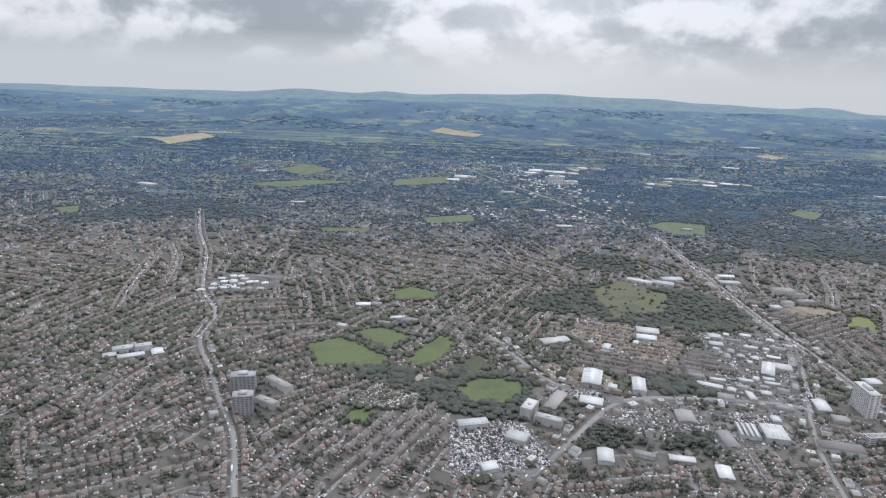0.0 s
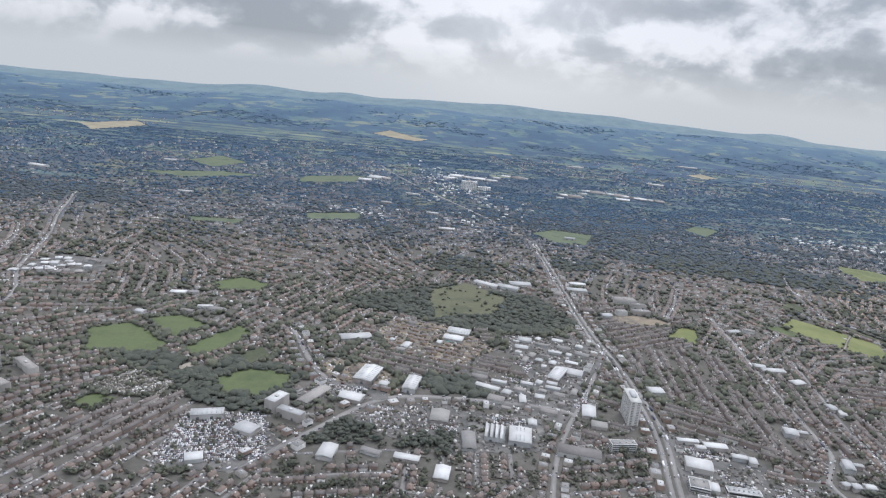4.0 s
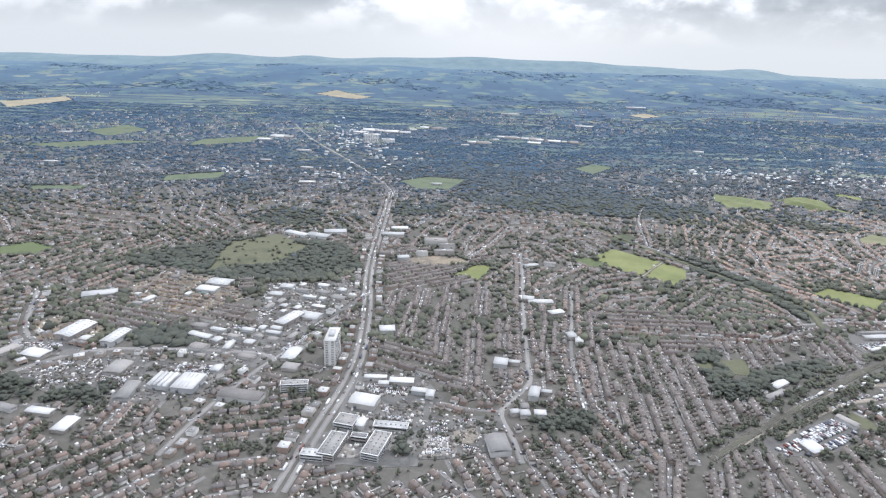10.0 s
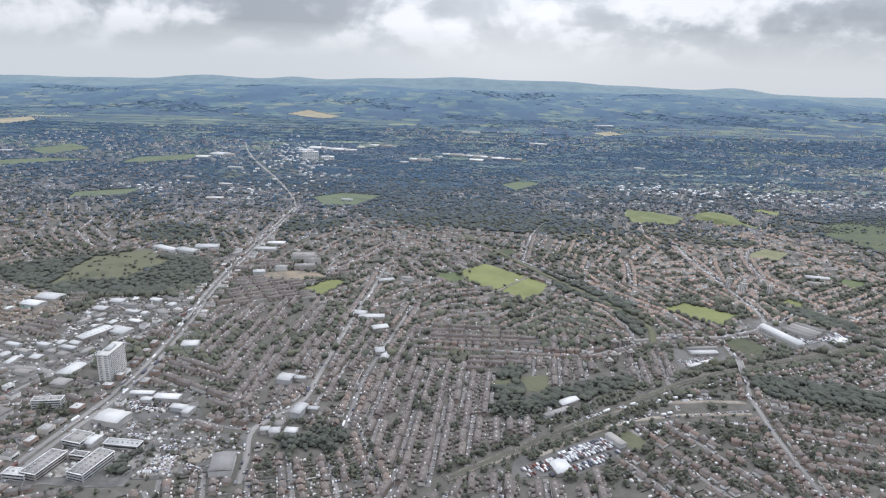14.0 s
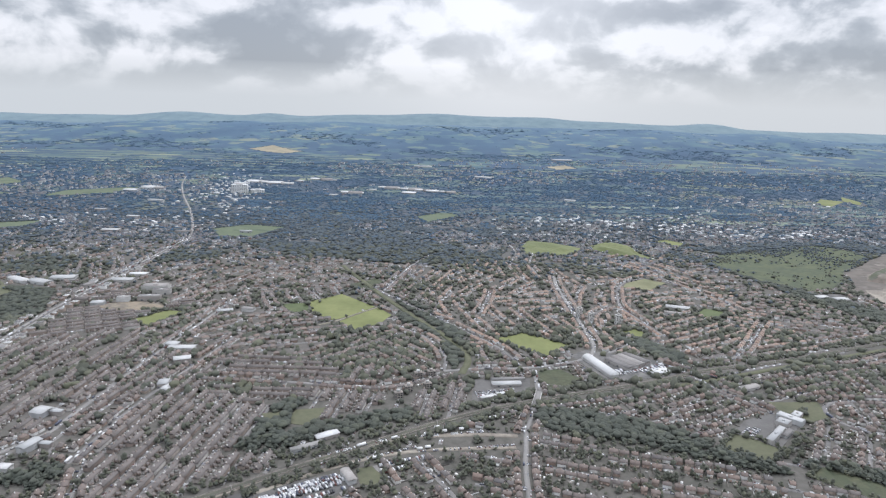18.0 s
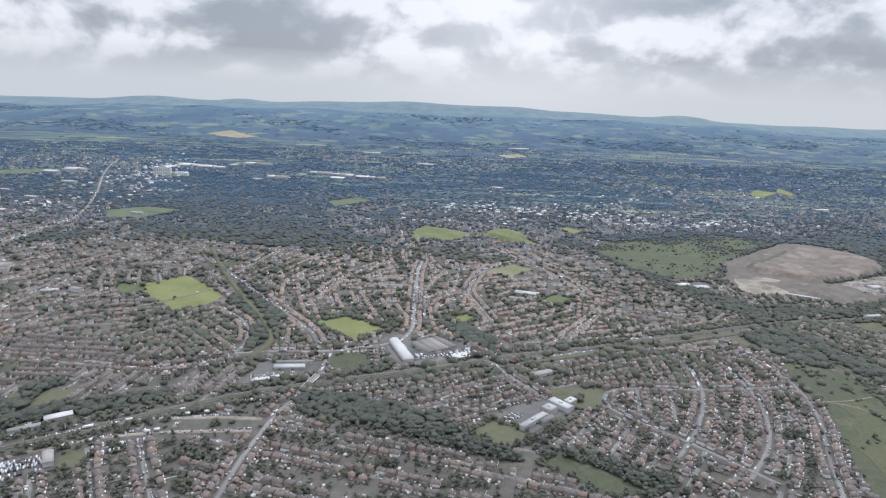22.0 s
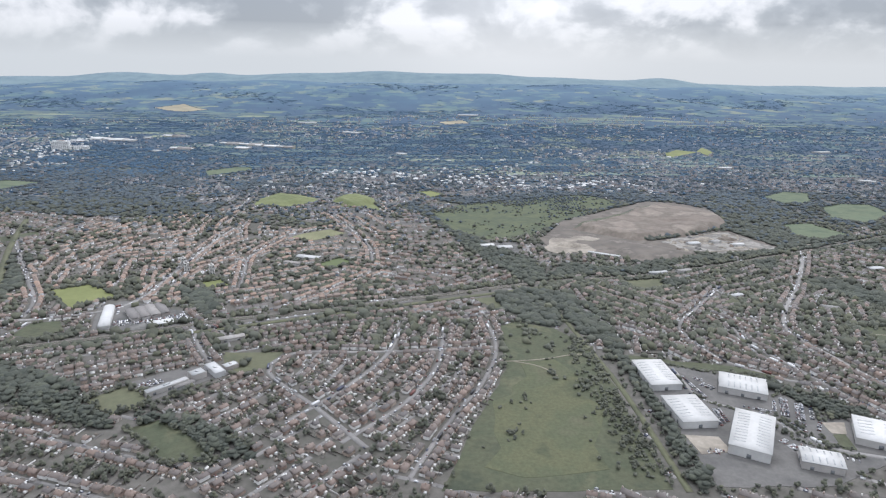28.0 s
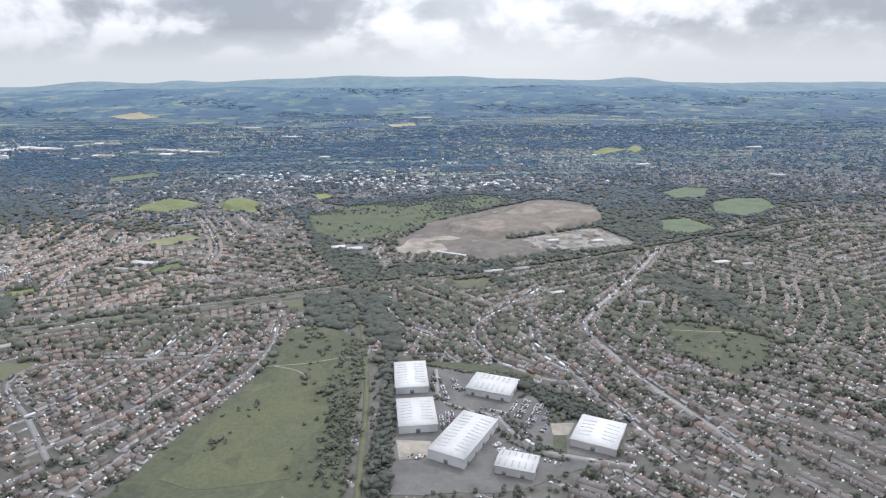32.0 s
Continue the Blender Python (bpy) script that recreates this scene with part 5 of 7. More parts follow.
shed(764, 476, 11, 3, 2.4, 18, "w", "row of white depot canopies")
shed(770, 500, 26, 3.6, 3, 6, "g", "long low grey depot building")
shed(492, 562, 10, 8, 4, -12)
shed(511, 531, 13, 8, 4, 20)
shed(514, 486, 7, 9, 4, 10)
shed(509, 652, 15, 7, 4, 18, "w", "white-roofed school hall beside a park")
shed(530, 659, 12, 7, 4, -14, "g")
shed(412, 726, 26, 14, 6, 4, "f", "large brown brick factory")
shed(293, 764, 26, 14, 4, 6, "w")
shed(369, 784, 20, 9, 4, 2)
shed(212, 1050, 26, 12, 4, 4)
shed(334, 735, 14, 8, 4, 70, "g")
shed(376, 672, 12, 9, 4, 10, "w")
shed(326, 1047, 24, 10, 4, 10, "g")
shed(1315, 642, 18, 5, 3, 14, "w", "long low white building by the railway")
shed(1342, 648, 15, 6, 3, 20, "g")
shed(1538, 658, 16, 7, 3, 10, "w")
shed(1560, 650, 12, 6, 3, 10, "g")
shed(1428, 552, 14, 6, 3, -20, "g")
shed(1362, 580, 12, 5, 3, 20)
shed(1279, 702, 33, 4.5, 3, -30, "w", "long white shed at the foot of a tip")
shed(-117, 454, 26, 7, 5, -39, "f", "long grey slab of flats")
shed(-119, 425, 19, 7, 5, -30, "f", "long grey slab of flats")
shed(975, 687, 24, 9, 3, -18, "w", "long white school building")
shed(962, 668, 16, 6, 3, -18, "g")
shed(625, 340, 11, 10, 3, -74)
shed(663, 367, 13, 5, 4, -62, "g", "grey-roofed depot office beside parked vans")
shed(644, 413, 15, 6, 3, 33)
shed(634, 399, 20, 4, 3, 30, "g")
shed(30, 405, 21, 8, 4, 14, lights=True)
shed(60, 391, 14, 11, 4, -25)
shed(38, 355, 10, 8, 4, 20)
shed(115, 371, 15, 10, 4, 80)
shed(72, 424, 16, 9, 9, 63, "f", "pale grey flat-roofed office block")
shed(84, 412, 20, 7, 6, -25, "f", "pale grey flat-roofed office wing")
shed(203, 572, 18, 11, 4, -15)
shed(250, 752, 30, 10, 4, -30, "w", "white stepped school roof beside a wood")
shed(276, 746, 26, 12, 4, -23, "w", "white stepped school roof beside a wood")
shed(362, 758, 25, 11, 4, 0)
rrnd = random.Random(31)
for k in range(7):
    for q in range(3):
        shed(-250 + k * 9.5 + rrnd.uniform(-3, 3) + q * 3, 668 + q * 20 + k * 1.2 + rrnd.uniform(-6, 6), rrnd.uniform(5, 8), rrnd.uniform(6, 10), rrnd.uniform(2.4, 4.4), rrnd.choice((-82, 8, 30)) + rrnd.uniform(-8, 8), "w" if k < 4 or q == 1 else "g", "white retail shed roof")
for x, y, w, d, h, a in ((-262, 508, 18, 9, 4, 28), (-247, 512, 14, 8, 5, 28), (-250, 496, 20, 7, 3.5, 28), (-232, 505, 12, 9, 3.5, -60), (-268, 496, 10, 8, 3, 28)):
    shed(x, y, w, d, h, a, "f" if h > 3.6 else "w", "pale flat-roofed office range beside a road" if h > 3.6 else "")
for x, y, w, d, a, st in ((-74, 637, 15, 8, 8, "w"), (-60, 640, 10, 6, 8, "g"), (-87, 578, 9, 6, -20, "w"), (-24, 598, 17, 8, -12, "g"), (-48, 588, 12, 6, -14, "g"), (-36, 603, 14, 5, 12, "w")):
    shed(x, y, w, d, 3.2, a, st, "low school building beside playing fields")
for cx, cy, n, spread_x in ((58, 1560, 3, 26), (300, 1720, 7, 60), (530, 1545, 4, 34), (640, 1650, 7, 60), (720, 1610, 6, 50), (420, 1800, 4, 50)):
    for k in range(n):
        x, y, w = cx + (k - (n - 1) / 2) * spread_x * 2.2 / n + (k * 37 % 11 - 5), cy + (k * 53 % 60) - 30, 16 + (k * 29 + cx) % 22
        shed(x, y, w, w * (0.8 + 0.2 * (k % 3)), 3.6, (k * 17 + cx) % 24 - 12, "wwg"[k % 3], "distant white distribution warehouse")
for x, y, w in ((-600, 1320, 40), (-430, 1560, 26), (150, 1380, 30), (190, 1180, 22), (420, 1060, 18), (1040, 1500, 24), (1690, 1330, 30), (1880, 1180, 26), (2050, 1600, 40), (-260, 1180, 26), (700, 2250, 60), (1260, 2650, 80), (100, 1250, 20), (880, 1950, 50)):
    shed(x, y, w, w * 0.4, 4, (x * 7) % 40 - 20, "w", "distant pale-roofed building among trees")
for x, y, w, d, t in ((1160, 735, 14, 8, 10), (1178, 728, 16, 9, 5), (1392, 748, 14, 8, 12), (1420, 756, 12, 7, 20), (1440, 744, 14, 6, 8)):
    shed(x, y, w, d, 3, t, "w" if w > 13 else "g")
rnd = random.Random(5)
for i in range(360):
    x, y = rnd.choice(((rnd.uniform(252, 342), rnd.uniform(485, 600)), (rnd.uniform(205, 300), rnd.uniform(432, 500)), (rnd.uniform(90, 150), rnd.uniform(440, 470)), (rnd.uniform(136, 235), rnd.uniform(520, 612)), (rnd.uniform(150, 260), rnd.uniform(500, 520))))
    w, d = rnd.uniform(4, 13), rnd.uniform(3.5, 7)
    t = rnd.choice((-22, -18, 68)) + rnd.uniform(-6, 6)
    c, s = math.cos(radians(t)), math.sin(radians(t))
    px = np.array([x + p * w / 2 * c - q * d / 2 * s for p in (-1, 0, 1) for q in (-1, 0, 1)])
    py = np.array([y + p * w / 2 * s + q * d / 2 * c for p in (-1, 0, 1) for q in (-1, 0, 1)])
    if (use_at(px, py) == WORKS).all() and not (x < 242 and y > 515 and i % 4):
        shed(x, y, w, d, rnd.uniform(2.4, 3.6), t, rnd.choice("wwgg"))
tagged(new("teal_court", Shape().box(196, 566, 0, 208, 574, 0.4).data("teal_court", [TEAL])), "teal green sports court surface", "court", kind="structure")


def tower(x, y, w, d, h, turn, floors, bays, label, face=None, glass=None):
    """A block of flats: slab walls, recessed window bands, balconies and a roof plant room."""
    base = thing("tower_block", pose(x, y, float(rise(x, y)), 0, 0, turn), label, "tower block")
    face = face or CONCRETE
    wall = part("wall", Shape().walls(w, d, h), face, base)
    roof = part("roof", Shape().box(-w / 2 - 0.15, -d / 2 - 0.15, h, w / 2 + 0.15, d / 2 + 0.15, h + 0.5), face, base)
    part("plant_room", Shape().box(-w * 0.2, -d * 0.25, h + 0.5, w * 0.2, d * 0.25, h + 2.2), CLADDING, roof)
    f = h / floors
    pane = Shape().box(-w / bays * 0.33, -0.08, 0, w / bays * 0.33, 0.08, f * 0.5).data("window", [glass or PANE])
    side = Shape().box(-0.08, -d * 0.12, 0, 0.08, d * 0.12, f * 0.5).data("window", [glass or PANE])
    for k in range(floors):
        z = (k + 0.35) * f
        for i in range(bays):
            for s in (-1, 1):
                part("window", pane, None, wall).location = (-w / 2 + (i + 0.5) * w / bays, s * d / 2, z)
        for s in (-1, 1):
            for q in (-0.25, 0.25):
                part("window", side, None, wall).location = (s * w / 2, q * d, z)
    a, b = w / 2 + 4, d / 2 + 4
    paint([(x - a, y - b), (x + a, y - b), (x + a, y + b), (x - a, y + b)], ROADWAY)


tower(331, 446, 22, 8, 19, 87, 14, 10, "tall pale slab of flats beside the dual carriageway", None, PALE_GLASS)
tower(-142, 447, 18, 9, 13, 8, 10, 6, "broad grey block of flats", GREY_BLOCK, GREY_GLASS)
tower(-132, 413, 14, 9, 15, 12, 11, 5, "tall grey block of flats", GREY_BLOCK, GREY_GLASS)
tower(280, 1530, 36, 14, 19, 4, 6, 9, "distant white hospital tower", TRIM, PALE_GLASS)
tower(318, 1540, 30, 14, 7, 4, 3, 7, "distant white hospital wing", TRIM, PALE_GLASS)
for x, y in ((701, 505), (711, 508), (708, 486), (694, 481), (687, 470)):
    tower(x, y, 6, 4, 4, 15, 3, 3, "tan brick walk-up flats", BROWN_BLOCK)
for x, y in ((862, 655), (870, 640), (895, 634)):
    tower(x, y, 4.5, 4.5, 9.5, 30, 7, 2, "slim pale tower of flats")


def church(x, y, turn):
    """A dark stone church: nave, square tower and tapering spire."""
    base = thing("church", pose(x, y, float(rise(x, y)), 0, 0, turn), "dark stone church with a tall pointed spire", "church")
    part("nave", Shape().walls(13, 6, 3.6, 0, 5.6), BROWN_BLOCK, base)
    part("roof", Shape().gable(13, 6, 3.6, 5.7, 0.2, 0.12), SLATE_ONE, base)
    part("tower", Shape().box(-9.4, -1.5, 0, -6.5, 1.5, 8.0, 0, 0.15), BROWN_BLOCK, base)
    n = 8
    ring = [(-7.95 + 1.3 * math.cos(2 * math.pi * (k + 0.5) / n), 1.3 * math.sin(2 * math.pi * (k + 0.5) / n), 8.0) for k in range(n)]
    part("spire", Shape().poly(ring + [(-7.95, 0, 15.5)], [(k, (k + 1) % n, n) for k in range(n)]), SLATE_ONE, base)


church(356, 679, 5)
for x, y, w, d, a in ((420, 690, 22, 9, 6), (396, 684, 12, 8, 6), (424, 712, 18, 8, 4)):
    shed(x, y, w, d, 5, a, "f", "brown brick works block")


def flat_block(x, y, w, d, h, turn, floors, vents, label, roof=None):
    """An office block with a parapet, bands of windows and rows of roof lights."""
    base = thing("office_block", pose(x, y, float(rise(x, y)), 0, 0, turn), label, "office")
    wall = part("wall", Shape().walls(w, d, h), CLADDING, base)
    top = part("roof", Shape().box(-w / 2 + 0.3, -d / 2 + 0.3, h - 0.6, w / 2 - 0.3, d / 2 - 0.3, h - 0.25), roof or SHEET_GREY, base)
    for k in (-1, 1):
        part("parapet", Shape().box(-w / 2 - 0.1, k * (d / 2 - 0.12) - 0.2, h - 0.3, w / 2 + 0.1, k * (d / 2 - 0.12) + 0.2, h + 0.12), TRIM, base)
        part("parapet", Shape().box(k * (w / 2 - 0.12) - 0.2, -d / 2 + 0.3, h - 0.3, k * (w / 2 - 0.12) + 0.2, d / 2 - 0.3, h + 0.1), TRIM, base)
    unit = Shape().box(-0.55, -0.4, 0, 0.55, 0.4, 0.7, 0, 0.08).data("roof_unit", [SKYLIGHT])
    nx, ny = vents
    for i in range(nx):
        for j in range(ny):
            part("roof_unit", unit, None, top).location = (-w / 2 + (i + 0.5) * w / nx, -d / 2 + (j + 0.5) * d / ny, h - 0.25)
    f = h / floors
    for k in range(floors):
        z = (k + 0.4) * f
        for q in (-1, 1):
            part("window_band", Shape().box(-w * 0.46, q * d / 2 - 0.06, z, w * 0.46, q * d / 2 + 0.06, z + f * 0.4), PANE, wall)
            part("window_band", Shape().box(q * w / 2 - 0.06, -d * 0.44, z, q * w / 2 + 0.06, d * 0.44, z + f * 0.4), PANE, wall)
    c, s = math.cos(radians(turn)), math.sin(radians(turn))
    a, b = w / 2 + 1, d / 2 + 1
    paint([(x + p * c - q * s, y + p * s + q * c) for p, q in ((-a, -b), (a, -b), (a, b), (-a, b))], BUILT)


FLAT = "grey flat-roofed office block with pale parapets"
flat_block(345, 336.5, 22, 10, 4.8, 75, 3, (7, 2), FLAT)
flat_block(369.7, 337, 23, 10.5, 4.8, 73, 3, (7, 3), FLAT)
flat_block(359.3, 345, 9.5, 4.6, 4.2, -11, 2, (3, 1), "low grey link between two office blocks")
flat_block(335, 329, 13, 6, 3.8, -8, 2, (4, 1), "small flat-roofed office annex", SHEET)
flat_block(350, 362, 12.5, 11.5, 3.8, -16, 2, (2, 2), "dark flat-roofed store with a white parapet")
flat_block(377, 358, 21, 6.2, 3.0, -8, 1, (7, 1), "long white-roofed shop range", SHEET)
flat_block(312, 400, 18, 6, 6.5, 6, 4, (4, 1), "brown flat-roofed block of flats")


def mast(x, y, turn):
    """A steel post with an arm over the track."""
    base = thing("overhead_mast", pose(x, y, 0.35, 0, 0, turn), "grey steel overhead-line mast beside the railway", "mast", "railway masts")
    part("post", Shape().box(-0.11, -0.11, 0, 0.11, 0.11, 3.6, 0, 0.03), CLADDING, base)
    part("arm", Shape().box(-0.07, 0, 3.1, 0.07, 2.2, 3.24), CLADDING, base)
    part("stay", Shape().poly([(-0.04, 0, 2.3), (0.04, 0, 2.3), (0.04, 1.7, 3.1), (-0.04, 1.7, 3.1), (0, 0, 2.2), (0, 1.7, 3.0)], [(0, 1, 2, 3), (1, 4, 5, 2), (4, 0, 3, 5)]), CLADDING, base)
    part("footing", Shape().box(-0.3, -0.3, -0.2, 0.3, 0.3, 0.12), YARD, base)


line = smooth(RAIL, 20.0)
for q, ((ax, ay), (bx, by)) in enumerate(zip(line[:-1], line[1:])):
    if ax < 1330:
        a = math.atan2(by - ay, bx - ax)
        sd = 1 if q % 2 else -1
        mast(ax - sd * 3.6 * math.sin(a), ay + sd * 3.6 * math.cos(a), math.degrees(a) + (180 if sd > 0 else 0))


def road_bridge(x, y, turn, length, width):
    base = thing("road_bridge", pose(x, y, 0, 0, 0, turn), "grey road bridge with parapets over the railway", "bridge")
    part("deck", Shape().box(-length / 2, -width / 2, 1.0, length / 2, width / 2, 1.35), ASPHALT, base, "asphalt deck")
    for s in (-1, 1):
        part("parapet", Shape().box(-length / 2, s * width / 2 - 0.12, 1.0, length / 2, s * width / 2 + 0.12, 1.85), CONCRETE, base)
        k = length / 2
        part("ramp", Shape().poly([(s * k, -width / 2, 0), (s * k, width / 2, 0), (s * k, width / 2, 1.35), (s * k, -width / 2, 1.35), (s * (k + 12), -width / 2, 0), (s * (k + 12), width / 2, 0)], [(0, 1, 2, 3), (3, 2, 5, 4), (0, 3, 4), (1, 5, 2), (0, 4, 5, 1)]), ASPHALT, base)
        part("abutment", Shape().box(s * k - 0.6, -width / 2, -0.2, s * k + 0.6, width / 2, 1.0), BROWN_BLOCK, base)


road_bridge(787.5, 469, 73, 24, 4.6)


def wagon(x, y, turn, length):
    base = thing("goods_wagon", pose(x, y, 0.3, 0, 0, turn), "white boxed goods vehicle standing on a sandy siding", "wagon", "vehicles on the sidings")
    part("body", Shape().box(-length / 2, -0.7, 0.45, length / 2, 0.7, 1.75, 0, 0.05), TRIM, base)
    part("chassis", Shape().box(-length / 2 + 0.1, -0.55, 0.2, length / 2 - 0.1, 0.55, 0.45), DOOR_DARK, base)
    for u in (-length * 0.33, length * 0.33):
        for v in (-0.55, 0.55):
            n = 8
            ring = [(u + 0.28 * math.cos(2 * math.pi * k / n), 0.26 + 0.28 * math.sin(2 * math.pi * k / n)) for k in range(n)]
            part("wheel", Shape().poly([(a, v - 0.08, b) for a, b in ring] + [(a, v + 0.08, b) for a, b in ring], [(k, (k + 1) % n, n + (k + 1) % n, n + k) for k in range(n)] + [tuple(range(n - 1, -1, -1)), tuple(range(n, 2 * n))]), TYRE, base)


for x, y, turn, length in ((667, 402, 32, 6), (687, 411, 26, 4), (681, 406, 30, 3), (714, 425, 22, 3.4), (707, 416, 10, 3), (719, 420, 8, 3), (730, 423, 12, 3), (752, 439, 22, 5), (663, 380, 28, 3), (676, 387, 25, 3), (703, 398, 12, 3.4), (708, 400, 12, 3.4)):
    wagon(x, y, turn, length)


# ---- houses: streets laid out by district ----
SIZES = ((5.0, 3.4, 2.1, 3.4), (5.2, 3.5, 2.1, 3.5), (3.5, 3.6, 2.1, 3.5))


def semi_shape(kind):
    s = Shape()
    hip = 1.4 if kind == 1 else 0.0
    w, d, h, rg = SIZES[kind]
    s.walls(w, d, h, 0, None if hip else rg - 0.05)
    s.gable(w, d, h, rg, 0.22, 0.1, hip, 1)
    s.box(-0.38, -0.25, rg - 0.7, 0.38, 0.25, rg + 0.5, 0)
    s.box(-w / 2 + 0.3, d / 2, 0, -w / 2 + 1.7, d / 2 + 1.2, 1.15, 0)
    if kind != 2:
        s.box(w / 2 - 1.6, d / 2, 0, w / 2 - 0.4, d / 2 + 0.9, 1.1, 0)
    return s


def terrace_shape(n=6, u=2.3):
    s = Shape()
    w, d, h, rg = n * u, 3.9, 2.4, 3.7
    s.walls(w, d, h, 0, rg - 0.05)
    s.gable(w, d, h, rg, 0.12, 0.1, 0, 1)
    for i in range(n // 2 + 1):
        x = -w / 2 + i * 2 * u
        x = min(max(x, -w / 2 + 0.35), w / 2 - 0.35)
        s.box(x - 0.3, -0.45, rg - 0.7, x + 0.3, 0.45, rg + 0.7, 0)
    for i in range(n // 2):
        x = -w / 2 + (2 * i + 1) * u
        s.box(x - 0.8, d / 2, 0, x + 0.8, d / 2 + 2.0, 1.7, 0)
        s.poly([(x - 0.9, d / 2, 1.7), (x + 0.9, d / 2, 1.7), (x + 0.9, d / 2 + 2.1, 1.7), (x - 0.9, d / 2 + 2.1, 1.7), (x, d / 2, 2.4), (x, d / 2 + 2.1, 2.4)], [(1, 2, 5, 4), (3, 0, 4, 5), (2, 3, 5)], 1)
    return s


def plain_house(kind):
    s = Shape()
    w, d, h, rg = SIZES[kind]
    s.walls(w, d, h, 0, None if kind == 1 else rg - 0.05)
    return s.lid(w, d, h, rg, 0.2, 1.7 if kind == 1 else 0.0, 1)


SEEDS = []


def district(x, y, turn, kind="S", gap=30.0, bend=0.0):
    SEEDS.append((x, y, turn, kind, gap, bend))


for x, y, a in ((410, 510, 83), (435, 470, 84), (450, 560, 82), (420, 560, 83)):
    district(x, y, a, "T", 24.0)
for x, y, a in ((545, 420, 82), (575, 420, 82), (560, 390, 82), (605, 492, -3), (650, 470, 80), (495, 480, 78), (520, 430, 82),
                (-30, 380, 62), (230, 520, -20), (180, 510, -20), (400, 620, 30), (230, 620, 10)):
    district(x, y, a, "T", 19.0)
for x, y, a, g, b in ((800, 372, -18, 30, 1), (850, 352, -18, 30, 1), (835, 388, -18, 30, 1), (900, 330, -18, 30, 1), (700, 600, 20, 22, 6), (690, 560, 130, 22, 3), (640, 560, 45, 24, 0), (780, 660, 100, 26, 5), (820, 700, 20, 26, 4), (800, 760, 60, 26, 4), (900, 700, 75, 26, 5), (950, 730, 20, 26, 6), (960, 640, 30, 25, 3),
                      (1030, 430, 66, 23, 6), (1060, 400, 62, 23, 6), (1090, 440, 72, 22, 6), (1120, 450, 78, 22, 5), (1050, 490, 82, 22, 4), (1090, 500, 82, 22, 3), (1010, 400, 58, 23, 4), (1000, 510, 20, 24, 2), (1040, 540, 20, 24, 2), (1100, 550, 20, 24, 2),
                      (870, 440, 30, 24, 3), (900, 460, 30, 24, 3), (840, 450, 20, 24, 2), (1270, 560, -55, 24, 5), (1300, 500, -70, 24, 5), (1330, 470, -48, 24, 4), (1360, 430, -52, 24, 3), (1400, 520, 60, 25, 4), (1300, 600, 15, 25, 5), (1400, 620, 30, 25, 4), (1420, 400, -50, 24, 3), (1380, 360, -50, 24, 3),
                      (-95, 455, 35, 24, 3), (-80, 385, 62, 24, 3), (-150, 520, 40, 25, 4), (-160, 600, 20, 26, 5), (-60, 610, 60, 26, 4), (-110, 640, 110, 25, 5), (40, 600, 70, 25, 4), (80, 560, 65, 24, 3), (0, 350, 62, 24, 3), (-250, 450, 70, 25, 4), (-200, 400, 60, 25, 3), (-300, 550, 75, 25, 4), (-350, 650, 75, 25, 3), (140, 400, 10, 24, 2), (190, 390, 85, 22, 1), (540, 600, 40, 26, 4), (600, 600, 20, 26, 3), (480, 590, 60, 24, 2)):
    district(x, y, a, "S", g, b)
rnd = random.Random(11)
gridy = 230.0
while gridy < 2650:
    step = 110 if gridy < 1100 else 150
    gx = -0.80 * gridy - 260
    while gx < 1250 + 0.80 * gridy + 260:
        x, y = gx + rnd.uniform(-40, 40), gridy + rnd.uniform(-40, 40)
        if min((x - s[0]) ** 2 + (y - s[1]) ** 2 for s in SEEDS) > 70 ** 2:
            thin = y > 1250 and math.sin(x / 330 + 1) * math.sin(y / 250 + x / 900) < (y - 2000) / 900
            if not thin:
                district(x, y, rnd.uniform(0, 180), "S" if y > 620 or x < 60 or rnd.random() < 0.75 else "T", rnd.uniform(22, 28) + (14 if y > 1250 else 0), rnd.uniform(0, 7))
        gx += step
    gridy += step

SX, SY = np.array([s[0] for s in SEEDS]), np.array([s[1] for s in SEEDS])
HOUSES, ROWS_OF, STREETS, CARS = [], [], [], []
BUSY = np.zeros_like(USE, bool)
nrng = np.random.RandomState(3)


def cells(x, y):
    return np.clip(((np.asarray(y) - Y0) / CELL).astype(int), 0, NY - 1), np.clip(((np.asarray(x) - X0) / CELL).astype(int), 0, NX - 1)


